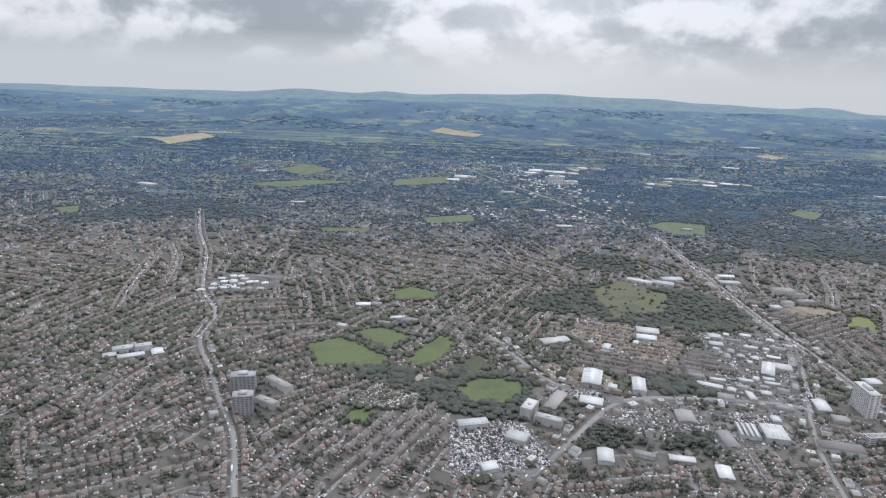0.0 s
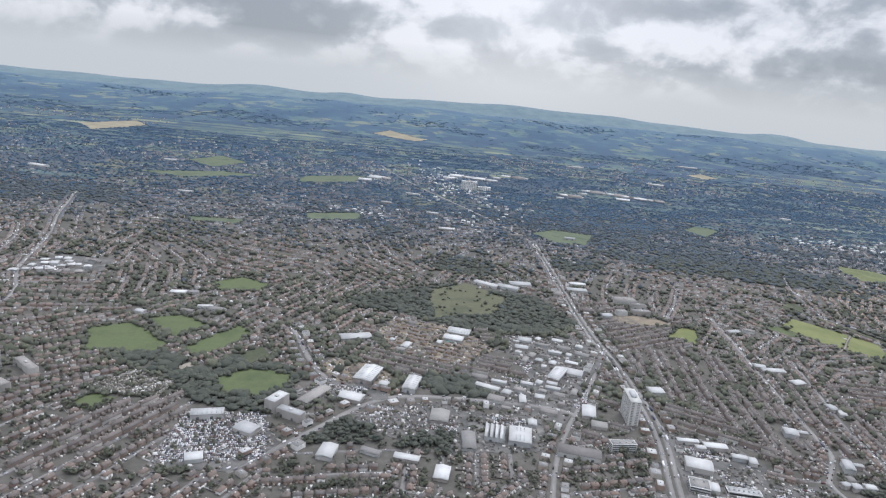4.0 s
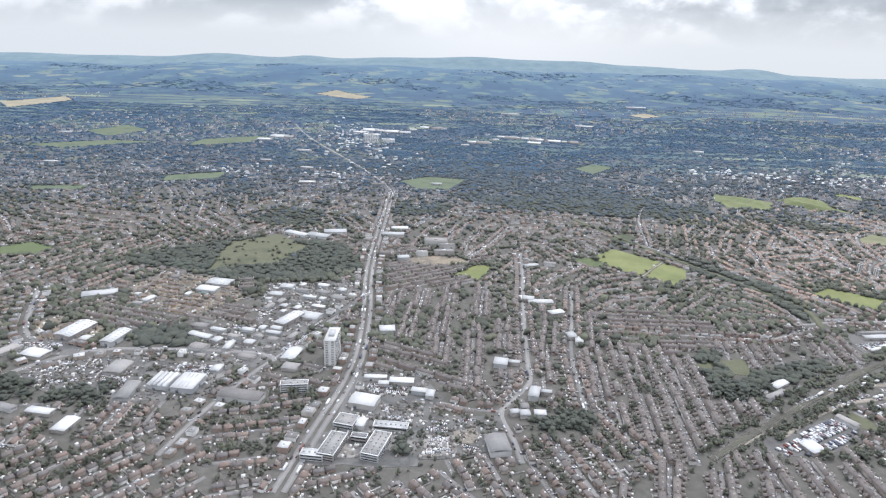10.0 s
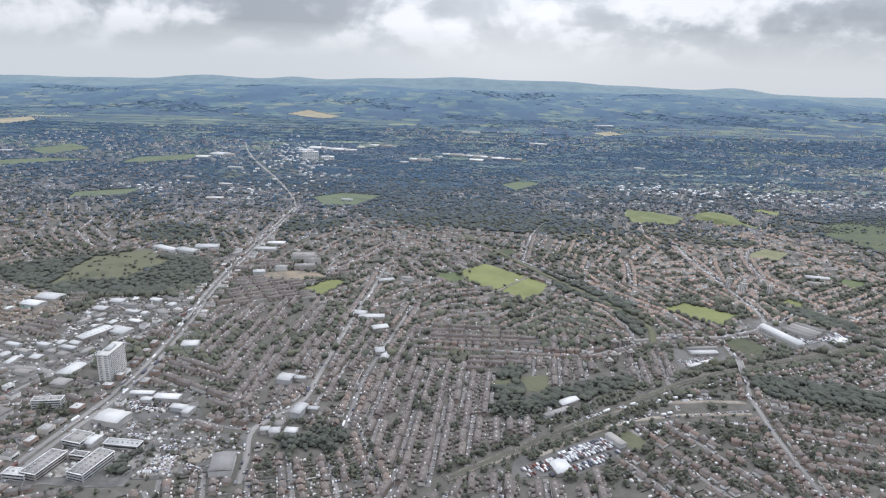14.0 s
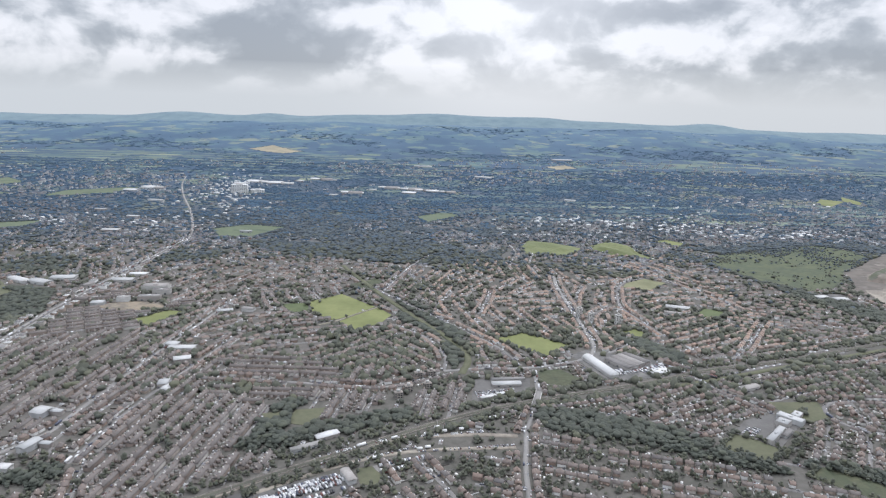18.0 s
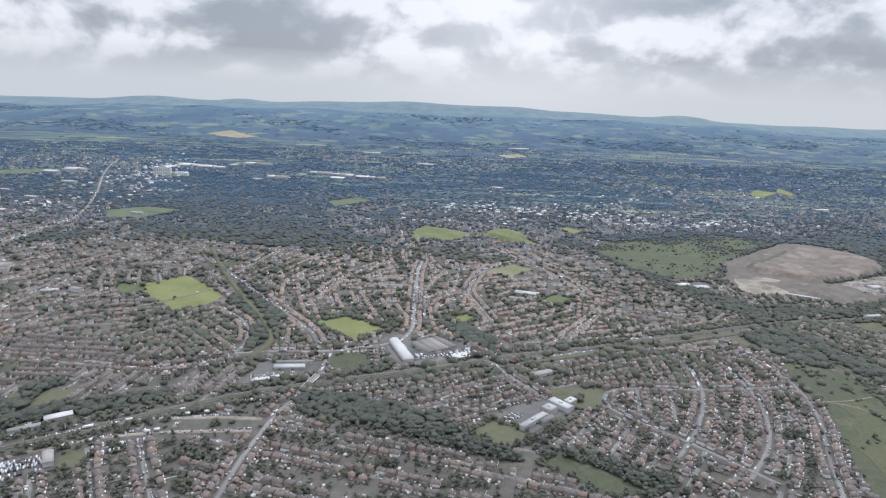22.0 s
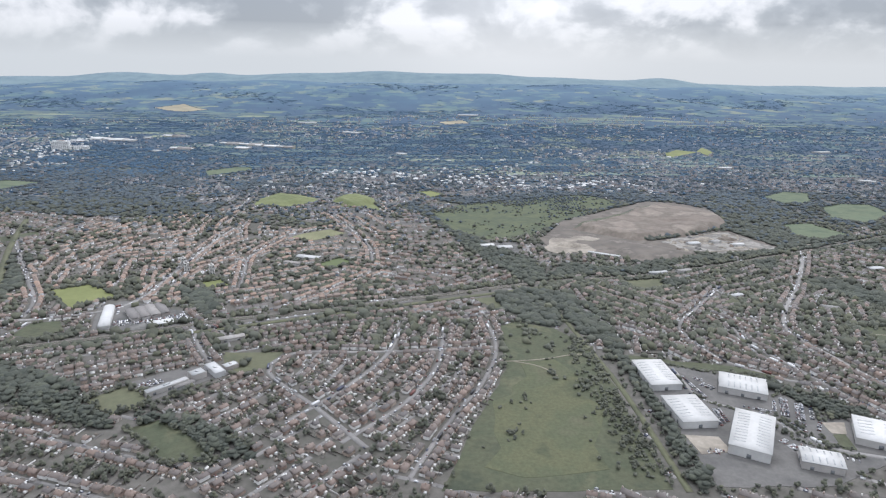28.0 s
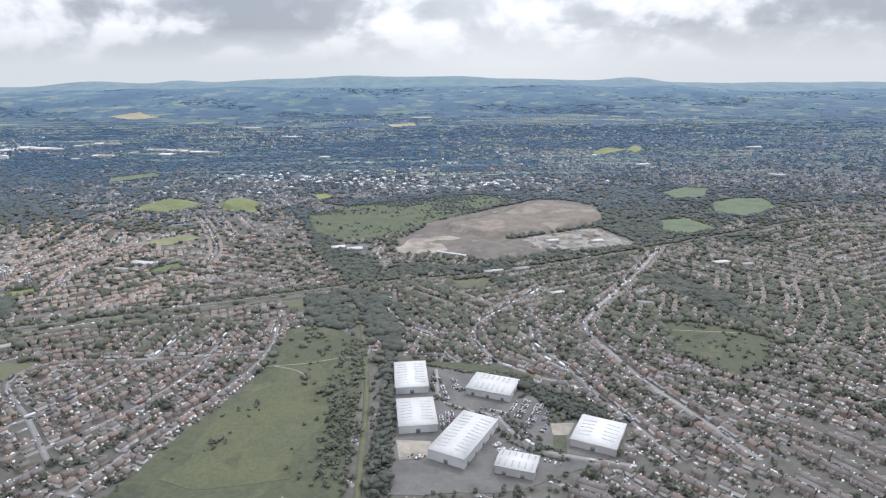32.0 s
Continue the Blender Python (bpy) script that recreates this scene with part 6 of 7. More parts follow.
# ---- shops and workshops lining the main roads ----
shops = 0
srnd = random.Random(21)
for pts, width in LINES:
    if width < 4.3:
        continue
    for (ax, ay), (bx, by) in zip(pts[:-1], pts[1:]):
        L_ = math.hypot(bx - ax, by - ay)
        if L_ < 1 or ay > 820 or ay < 330:
            continue
        for q in (-1, 1):
            w, d, h = srnd.uniform(4, 7.6), srnd.uniform(4, 7), srnd.uniform(2.2, 3.8)
            off = width / 2 + 2.2 + d / 2
            t = srnd.random()
            x, y = ax + (bx - ax) * t - (by - ay) / L_ * q * off, ay + (by - ay) * t + (bx - ax) / L_ * q * off
            a = math.atan2(by - ay, bx - ax)
            c, s = math.cos(a), math.sin(a)
            px = np.array([x + e * w * 0.5 * c - f * d * 0.4 * s for e in (-1, 0, 1) for f in (-1, 0, 1)])
            py = np.array([y + e * w * 0.5 * s + f * d * 0.4 * c for e in (-1, 0, 1) for f in (-1, 0, 1)])
            i, j = np.clip(((px - X0) / CELL).astype(int), 0, NX - 1), np.clip(((py - Y0) / CELL).astype(int), 0, NY - 1)
            if shops < 130 and (x > 0 or srnd.random() < 0.3) and (width > 4.5 or srnd.random() < 0.5) and srnd.random() < 0.7 and not BUSY[j, i].any() and not PAVED[j, i].any() and np.isin(use_at(px, py), (FREE, WORKS, ROADWAY)).all() and use_at(x, y) in (FREE, WORKS, ROADWAY):
                shops += 1
                base = thing("shop_building", pose(x, y, float(rise(x, y)), 0, 0, math.degrees(a)), "flat-roofed shop building beside the main road", "shop")
                part("wall", Shape().walls(w, d, h), BRICK_ONE, base)
                part("roof", Shape().box(-w / 2 + 0.2, -d / 2 + 0.2, h - 0.4, w / 2 - 0.2, d / 2 - 0.2, h - 0.08), FLAT_ROOF, base)
                part("roof_vent", Shape().box(-0.5, -0.4, h - 0.08, 0.5, 0.4, h + 0.5), CLADDING, base)
                part("shopfront", Shape().box(-w * 0.4, -q * d / 2 - 0.05, 0.1, w * 0.4, -q * d / 2 + 0.05, 1.1), PANE, base)
                BUSY[j, i] = True
                paint([(x + e * (w / 2 + 1) * c - f * (d / 2 + 1) * s, y + e * (w / 2 + 1) * s + f * (d / 2 + 1) * c) for e, f in ((-1, -1), (1, -1), (1, 1), (-1, 1))], BUILT)

# houses that line the main roads
for pts, width in LINES:
    run = 0.0
    for (ax, ay), (bx, by) in zip(pts[:-1], pts[1:]):
        L_ = math.hypot(bx - ax, by - ay)
        if L_ < 0.5 or ay > 1050:
            continue
        a = math.atan2(by - ay, bx - ax)
        c, s = math.cos(a), math.sin(a)
        while run < L_:
            for q in (-1, 1):
                off = q * (width / 2 + 3.3)
                x, y = ax + run * c - off * s, ay + run * s + off * c
                px = np.array([x + e * 2.6 * c - f * 1.7 * s for e in (-1, 0, 1) for f in (-1, 1)])
                py = np.array([y + e * 2.6 * s + f * 1.7 * c for e in (-1, 0, 1) for f in (-1, 1)])
                k = cells(px, py)
                if nrng.rand() < 0.88 and not BUSY[k].any() and not PAVED[k].any() and np.isin(use_at(px, py), (FREE, ROADWAY)).all():
                    HOUSES.append((x, y, float(rise(x, y)), a + (math.pi if q < 0 else 0) + nrng.uniform(-0.05, 0.05), nrng.uniform(0.85, 1.1), nrng.uniform(0.9, 1.08), nrng.uniform(0.9, 1.1), nrng.choice([0, 0, 1, 1, 2])))
                    BUSY[cells(np.array([x - 1.5 * c, x, x + 1.5 * c]), np.array([y - 1.5 * s, y, y + 1.5 * s]))] = True
            run += 6.1
        run -= L_
def built(x, y):
    """Beyond the inner town, estates alternate with woods; positive where houses stand."""
    m = np.sin(x / 230 + 0.5) * np.sin(y / 120 + x / 420) + 0.35 * np.sin(x / 66 + 1) * np.sin(y / 47) - 0.12
    m = m + np.where((x > 980) & (x < 1500) & (y > 1040) & (y < 1330), 1.0, 0.0) + np.where((x < 420) & (y < 1600), 0.7, np.where(x < 300, 0.35, 0.0))
    return np.where(y < 860 + 60 * np.sin(x / 90), 1.0, m + 0.15)


for k, (sx, sy, turn, kind, gap, bend) in enumerate(SEEDS):
    c, s = math.cos(radians(turn)), math.sin(radians(turn))
    R = 105 if sy < 1150 else 130
    lines = int(R / gap) + 1
    unit = 14.4 if kind == "T" else (6.3 if sy < 1250 else 10.0)
    for li in range(-lines, lines + 1):
        v0 = li * gap
        us = np.arange(-R, R, unit) + nrng.uniform(0, 3)
        curve = bend * np.sin(us / 38.0 + sx)
        slope = np.arctan(bend / 38.0 * np.cos(us / 38.0 + sx))
        # the street itself, in short pieces
        ux = np.arange(-R, R, 7.0)
        cv = bend * np.sin(ux / 38.0 + sx)
        X, Y = sx + ux * c - (v0 + cv) * s, sy + ux * s + (v0 + cv) * c
        own = ((X[:, None] - SX) ** 2 + (Y[:, None] - SY) ** 2).argmin(1) == k
        own &= (use_at(X, Y) == FREE) & ~BUSY[cells(X, Y)]
        sl = np.arctan(bend / 38.0 * np.cos(ux / 38.0 + sx))
        for x, y, a, o in zip(X, Y, sl, own):
            if o and sy < 1150:
                STREETS.append((x, y, float(rise(x, y)) + 0.06, radians(turn) + a, 7.3, 2.7, 1, 0))
                if sy < 1100:
                    for q in (-0.85, 0.85):
                        if nrng.rand() < (0.85 if kind == "T" else 0.4):
                            CARS.append((x - q * s, y + q * c, float(rise(x, y)) + 0.1, radians(turn) + a, 1, 1, 1, 0))
        for side in (-1, 1):
            off = side * (4.2 if kind == "T" else 4.9)
            keep = nrng.rand(len(us)) < (0.97 if kind == "T" else 0.88 if sy < 540 else max(0.14, 0.84 - (sy - 540) / 1150))
            vv = v0 + curve + off
            X, Y = sx + us * c - vv * s, sy + us * s + vv * c
            own = ((X[:, None] - SX) ** 2 + (Y[:, None] - SY) ** 2).argmin(1) == k
            ok = keep & own & (built(X, Y) > 0)
            reach = 6.5 if kind == "T" else 2.5
            for e in (-1, 0, 1):
                for dd in (-2.5, 2.5):
                    ex, ey = X + e * reach * c - dd * s, Y + e * reach * s + dd * c
                    ok &= (use_at(ex, ey) == FREE) & ~BUSY[cells(ex, ey)]
            for x, y, a, o in zip(X, Y, slope, ok):
                if not o:
                    continue
                ang = radians(turn) + a + (math.pi if side < 0 else 0)
                jog = nrng.uniform(-0.7, 0.7)
                x, y = x - jog * s, y + jog * c
                if kind == "T":
                    ROWS_OF.append((x, y, float(rise(x, y)), ang, 1, 1, nrng.uniform(0.93, 1.07), 0))
                else:
                    HOUSES.append((x, y, float(rise(x, y)), ang + nrng.uniform(-0.06, 0.06), nrng.uniform(0.85, 1.12), nrng.uniform(0.92, 1.08), nrng.uniform(0.9, 1.1), nrng.choice([0, 0, 1, 1, 2])))
HOUSES, ROWS_OF = np.array(HOUSES), np.array(ROWS_OF)
for r in np.concatenate([HOUSES[:, :2], ROWS_OF[:, :2]]):
    i, j = int((r[0] - X0) / CELL), int((r[1] - Y0) / CELL)
    if 1 < i < NX - 2 and 1 < j < NY - 2:
        BUSY[j - 1:j + 2, i - 1:i + 2] = True
for r in ROWS_OF:
    for e in np.arange(-7, 7.1, 2.3):
        i, j = int((r[0] + e * math.cos(r[3]) - X0) / CELL), int((r[1] + e * math.sin(r[3]) - Y0) / CELL)
        if 1 < i < NX - 2 and 1 < j < NY - 2:
            BUSY[j - 1:j + 2, i - 1:i + 2] = True

# single houses stand nearest the flight path, the rest of the town is one mass
near_h = (HOUSES[:, 1] < 470) & (HOUSES[:, 0] > 980)
order = np.where(near_h)[0]
order = order[np.argsort(HOUSES[order, 1])][:230]
single = np.zeros(len(HOUSES), bool)
single[order] = True
near_t = np.argsort(ROWS_OF[:, 1] + 0.2 * np.abs(ROWS_OF[:, 0] - 600))[:55]
row_single = np.zeros(len(ROWS_OF), bool)
row_single[near_t] = True
HOUSES[HOUSES[:, 1] > 540, 7] += 3
# past about here houses take the haze-tinted roofs
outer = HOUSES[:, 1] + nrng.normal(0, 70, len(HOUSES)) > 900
strew("outer_houses", [semi_shape(0), semi_shape(1), semi_shape(2), plain_house(0), plain_house(1), plain_house(2)], HOUSES[outer], [PALE_WALL, HAZY_ROOF], "outlying streets of pale rendered houses", "houses")
estate = ~single & ~outer & (HOUSES[:, 0] > 1190)
# the hillside estate's sunlit patch is painted through its roof colour
slope = ~single & ~outer & ~estate & (HOUSES[:, 0] > 700) & (HOUSES[:, 0] < 1060) & (HOUSES[:, 1] > 560)
strew("hill_estate_houses", [semi_shape(0), semi_shape(1), semi_shape(2), plain_house(0), plain_house(1), plain_house(2)], HOUSES[slope], [WHITE_RENDER, ROOF_SUNLIT], "hillside streets of houses with orange-brown tile roofs painted sunlit", "houses")
strew("estate_houses", [semi_shape(0), semi_shape(1), semi_shape(2), plain_house(0), plain_house(1), plain_house(2)], HOUSES[estate], [WHITE_RENDER, ROOF], "streets of white rendered houses with brown roofs", "houses")
strew("houses", [semi_shape(0), semi_shape(1), semi_shape(2), plain_house(0), plain_house(1), plain_house(2)], HOUSES[~single & ~outer & ~estate & ~slope], [BRICK, ROOF], "streets of brick and rendered houses with tiled roofs", "houses")
strew("terraced_houses", [terrace_shape()], ROWS_OF[~row_single], [TERRACE, SLATE], "long rows of brick terraced houses with slate roofs", "houses")
SHELLS = []
for q in range(9):
    for k in range(20):
        u, v = k * 5.2 + nrng.uniform(-1, 1), q * 8.5
        x, y = 128 + u * 0.95 + v * 0.3, 545 - u * 0.31 + v * 0.95
        spot = use_at(np.array([x - 2, x + 2, x]), np.array([y, y, y]))
        if (spot == WORKS).all() and nrng.rand() < 0.8:
            SHELLS.append((x, y, 0.15, -0.31 + nrng.normal(0, 0.03), nrng.uniform(0.8, 1.05), nrng.uniform(0.8, 1.0), nrng.uniform(0.5, 1.0), nrng.randint(3)))
strew("half_built_houses", [plain_house(0), plain_house(1), plain_house(2)], SHELLS, [TAN, ROOF], "rows of half-built tan brick houses on a building site", "houses")
strew("streets", [Shape().poly([(-0.5, -0.5, -0.15), (-0.5, -0.5, 0.04), (0.5, -0.5, 0.04), (0.5, -0.5, -0.15), (-0.5, 0.5, 0.04), (0.5, 0.5, 0.04)], [(0, 3, 2, 1), (1, 2, 5, 4)])], STREETS, [STREET], "grey asphalt residential streets", "road", kind="structure")


def house_thing(kind):
    hip = 1.4 if kind == 1 else 0.0
    w, d, h, rg = SIZES[kind]
    label = ("semi-detached brick house with gabled tile roof", "semi-detached house with hipped tile roof", "detached brick house with gabled roof")[kind]
    base = thing("house", Matrix(), label, "house", "houses on the estate")
    part("wall", Shape().walls(w, d, h, 0, None if hip else rg - 0.05), BRICK_ONE, base)
    top = part("roof", Shape().gable(w, d, h, rg, 0.22, 0.1, hip), ROOF_ONE, base)
    part("chimney", Shape().box(-0.38, -0.25, rg - 0.7, 0.38, 0.25, rg + 0.5), CHIMNEY, top)
    part("extension", Shape().box(-w / 2 + 0.3, d / 2, 0, -w / 2 + 1.7, d / 2 + 1.2, 1.15), BRICK_ONE, base)
    for x in (-w * 0.27, w * 0.27):
        for s in (-1,):
            part("window", Shape().box(x - 0.45, s * d / 2 - 0.05, 1.25, x + 0.45, s * d / 2 + 0.05, 1.85), PANE, base)
    part("door", Shape().box(-0.25, -d / 2 - 0.05, 0, 0.25, -d / 2 + 0.05, 1.05), WHITE_FRAME, base)
    return base


PROTO = [house_thing(k) for k in range(3)]
used = set()
for r in HOUSES[single]:
    k = int(r[7])
    m = pose(r[0], r[1], r[2], 0, 0, math.degrees(r[3]))
    if k not in used:
        PROTO[k].matrix_basis = m
        used.add(k)
    else:
        copy_thing(PROTO[k], m)


def terrace_thing(n=6, u=2.3):
    w, d, h, rg = n * u, 3.9, 2.4, 3.7
    base = thing("terrace", Matrix(), "row of brick terraced houses with slate roof", "terraced houses", "terraces")
    part("wall", Shape().walls(w, d, h, 0, rg - 0.05), TERRACE_ONE, base)
    top = part("roof", Shape().gable(w, d, h, rg, 0.12, 0.1), SLATE_ONE, base)
    for i in range(n // 2 + 1):
        x = min(max(-w / 2 + i * 2 * u, -w / 2 + 0.35), w / 2 - 0.35)
        part("chimney", Shape().box(x - 0.3, -0.45, rg - 0.7, x + 0.3, 0.45, rg + 0.7), CHIMNEY, top)
    for i in range(n // 2):
        x = -w / 2 + (2 * i + 1) * u
        part("outrigger", Shape().box(x - 0.8, d / 2, 0, x + 0.8, d / 2 + 2.0, 1.7), TERRACE_ONE, base)
    for i in range(n):
        x = -w / 2 + (i + 0.5) * u
        part("window", Shape().box(x - 0.4, -d / 2 - 0.05, 1.4, x + 0.4, -d / 2 + 0.05, 2.0), PANE, base)
    return base


row_proto = terrace_thing()
for q, r in enumerate(ROWS_OF[row_single]):
    m = pose(r[0], r[1], r[2], 0, 0, math.degrees(r[3]))
    if q == 0:
        row_proto.matrix_basis = m
    else:
        copy_thing(row_proto, m)

# ---- cars ----
KC = 1.05
car = Shape().box(-1.05, -0.43, 0.08, 1.05, 0.43, 0.42, 0, 0.04).box(-0.6, -0.38, 0.42, 0.5, 0.38, 0.74, 0, 0.12)
far_car = Shape().poly([(-1.05, -0.43, 0.05), (1.05, -0.43, 0.05), (1.05, 0.43, 0.05), (-1.05, 0.43, 0.05), (-0.8, -0.38, 0.65), (0.6, -0.38, 0.65), (0.6, 0.38, 0.65), (-0.8, 0.38, 0.65)], [(4, 5, 6, 7), (0, 1, 5, 4), (1, 2, 6, 5), (2, 3, 7, 6), (3, 0, 4, 7)])
van = Shape().box(-1.3, -0.48, 0.1, 1.3, 0.48, 1.05, 0, 0.05)
bus = Shape().box(-2.8, -0.62, 0.15, 2.8, 0.62, 1.5, 0, 0.05)
for pts, width in LINES:
    d = 0.0
    for (ax, ay), (bx, by) in zip(pts[:-1], pts[1:]):
        L_ = math.hypot(bx - ax, by - ay)
        if ay > 1300:
            continue
        for q in (-0.26, 0.26):
            if nrng.rand() < L_ / 17.0:
                t = nrng.rand()
                nx, ny = -(by - ay) / L_, (bx - ax) / L_
                x, y = ax + (bx - ax) * t + nx * q * width, ay + (by - ay) * t + ny * q * width
                CARS.append((x, y, float(rise(x, y)) + 0.13, math.atan2(by - ay, bx - ax), 1, 1, 1, nrng.choice([0, 0, 0, 0, 0, 1, 1, 2])))
# parked rows in the yards
LOTS = []


def lot(x, y, turn, n, rows, pitch=1.3, gap=5.4, fill=0.85, only=(WORKS, OPEN, ROADWAY), shape=0):
    c, s = math.cos(radians(turn)), math.sin(radians(turn))
    for j in range(rows):
        for i in range(n):
            if nrng.rand() < fill:
                u, v = i * pitch, (j // 2) * gap + (j % 2) * 2.5
                px, py = x + u * c - v * s, y + u * s + v * c
                if use_at(px, py) in only:
                    LOTS.append((px, py, 0.16, radians(turn + 90), 1, 1, 1, shape))


def car_row(x0, y0, x1, y1, double=False, fill=0.88):
    """Cars side by side in marked bays along a line."""
    d = math.hypot(x1 - x0, y1 - y0)
    a = math.atan2(y1 - y0, x1 - x0)
    for side in (-1.25, 1.25) if double else (0,):
        for k in range(int(d / 1.3)):
            if nrng.rand() < fill:
                t = (k + 0.5) * 1.3
                LOTS.append((x0 + t * math.cos(a) - side * math.sin(a), y0 + t * math.sin(a) + side * math.cos(a), 0.16, a + math.pi / 2 + nrng.normal(0, 0.04), 1, 1, 1, 0))


car_row(1301.2, 402, 1294.5, 388)
car_row(1308, 404.5, 1298.5, 383.5, True)
car_row(1314.5, 399, 1302.5, 374, True)
car_row(1320, 396, 1312, 380, False, 0.5)
car_row(1315, 378, 1309, 369, False, 0.8)
car_row(1297, 380, 1302, 367, False, 0.7)
car_row(1257.5, 433, 1262, 406, False)
car_row(1252.8, 436, 1254.2, 406, False, 0.6)
car_row(1264, 430, 1270, 428, False)
car_row(1266, 424, 1271, 416, True, 0.7)
car_row(1265, 432, 1267, 421, False, 0.6)
car_row(1279.5, 396, 1294, 389, False)
car_row(1275.5, 388.5, 1287.5, 381.5, True, 0.8)
car_row(1262, 393, 1261.5, 377, True, 0.75)
car_row(1257, 389, 1258, 371, False, 0.6)
car_row(1284, 361, 1288, 351, True, 0.8)
car_row(1291, 356, 1296, 352, False, 0.8)
car_row(1238, 352, 1250, 349, True, 0.6)
car_row(1306, 345, 1316, 340, False, 0.6)
singles = LOTS[:200]
rest = LOTS[200:]
LOTS = []
lot(16, 350, 10, 56, 26, 1.15, 4.6, 0.8)
lot(134, 404, 9, 44, 8, 1.3, 8.5, 0.42, (WORKS,))
lot(225, 425, -9, 20, 4)
for x0, y0, x1, y1, two in ((399, 346.7, 413, 346.8, True), (398, 341, 413.5, 341.2, True), (397.5, 335.4, 414, 335.5, True), (359, 408, 386, 403.5, True), (356, 402, 384, 397.5, True), (372, 383, 376, 367, False), (376, 369, 391, 367.5, True), (398, 357.5, 412, 356.5, True), (401, 365, 412, 362, False), (418, 340, 428, 336, True), (416, 366, 430, 368, False)):
    car_row(x0, y0, x1, y1, two)
lot(606, 334, 28, 60, 3, 1.3, 5.6, 0.7, (WORKS,), 1)
lot(616, 330, 28, 60, 2, 1.3, 5.6, 0.7, (WORKS,), 1)
lot(622, 344, 28, 40, 2, 1.3, 5.6, 0.8, (WORKS,), 1)
lot(628, 352, 28, 40, 2, 1.3, 5.6, 0.8, (WORKS,), 1)
lot(680, 380, 21, 26, 1, 1.1, fill=0.7, only=(FREE, ROADWAY), shape=1)
lot(682, 373, 25, 14, 1, 1.1, fill=0.7, only=(FREE, ROADWAY), shape=1)
lot(738, 467, 76, 11, 1, 1.1, shape=1)
lot(747, 472, 19, 18, 1, 1.1, shape=1)
lot(746, 466, 12, 24, 6)
lot(665, 385, 25, 40, 1, fill=0.5)
lot(640, 388, 28, 40, 1, fill=0.4)
lot(700, 396, 8, 50, 1, fill=0.6)
lot(850, 510, 20, 26, 4)
lot(884, 514, 24, 22, 6, fill=0.7)
lot(840, 548, -70, 12, 4)
lot(920, 418, 44, 12, 3, fill=0.5)
lot(690, 412, 10, 50, 1, fill=0.6)
lot(300, 455, 75, 24, 4)
lot(182, 402, 5, 14, 8)
lot(-250, 672, 5, 30, 6)
lot(255, 490, 70, 40, 6, fill=0.5)
lot(92, 452, 0, 30, 5, fill=0.7)
for r in HOUSES[HOUSES[:, 1] < 820]:
    if nrng.rand() < 0.45:
        c, s = math.cos(r[3]), math.sin(r[3])
        u, v = nrng.choice([-1.7, 1.7]), -3.0
        x, y = r[0] + u * c - v * s, r[1] + u * s + v * c
        if use_at(x, y) in (FREE, ROADWAY):
            CARS.append((x, y, r[2] + 0.1, r[3] + 1.571, 1, 1, 1, 0))
CARS = [(*r[:4], KC, KC, KC, 3 if r[1] > 520 and r[7] < 1 else min(2, int(r[7]))) for r in CARS + LOTS + rest]
strew("parked_cars", [car, van, bus, far_car], CARS, [CAR], "cars and vans of many colours along streets", "cars")


def car_thing():
    base = thing("car", Matrix(), "parked car on the business park tarmac", "car", "cars at the warehouses")
    part("body", Shape().box(-1.05, -0.43, 0.12, 1.05, 0.43, 0.42, 0, 0.04), CAR_ONE, base)
    part("cabin", Shape().box(-0.6, -0.38, 0.42, 0.5, 0.38, 0.74, 0, 0.12), PANE, base)
    part("roof", Shape().box(-0.46, -0.28, 0.74, 0.38, 0.28, 0.77), CAR_ONE, base)
    for x in (-0.65, 0.65):
        for y in (-0.4, 0.4):
            n, s = 8, Shape()
            ring = [(x + 0.17 * math.cos(2 * math.pi * k / n), 0.17 + 0.17 * math.sin(2 * math.pi * k / n)) for k in range(n)]
            s.poly([(a, y - 0.06, b) for a, b in ring] + [(a, y + 0.06, b) for a, b in ring], [(k, (k + 1) % n, n + (k + 1) % n, n + k) for k in range(n)] + [tuple(range(n - 1, -1, -1)), tuple(range(n, 2 * n))])
            part("wheel", s, TYRE, base)
    return base


one = car_thing()
one.scale = (KC, KC, KC)
for q, r in enumerate(singles):
    m = pose(r[0], r[1], 0.26, 0, 0, math.degrees(r[3]))
    if q == 0:
        one.matrix_basis = m @ Matrix.Scale(KC, 4)
    else:
        copy_thing(one, m)

# ---- garden sheds, garages, patios and fences between the houses ----
hut = Shape().poly([(-0.5, -0.5, 0), (0.5, -0.5, 0), (0.5, 0.5, 0), (-0.5, 0.5, 0), (-0.5, -0.5, 0.85), (0.5, -0.5, 0.85), (0.5, 0.5, 1), (-0.5, 0.5, 1)], [(4, 5, 6, 7), (0, 1, 5, 4), (1, 2, 6, 5), (2, 3, 7, 6), (3, 0, 4, 7)])
fence = Shape().poly([(-0.5, -0.04, 0), (0.5, -0.04, 0), (0.5, -0.04, 1), (-0.5, -0.04, 1), (-0.5, 0.04, 1), (0.5, 0.04, 1)], [(0, 1, 2, 3), (3, 2, 5, 4)])
BITS = []
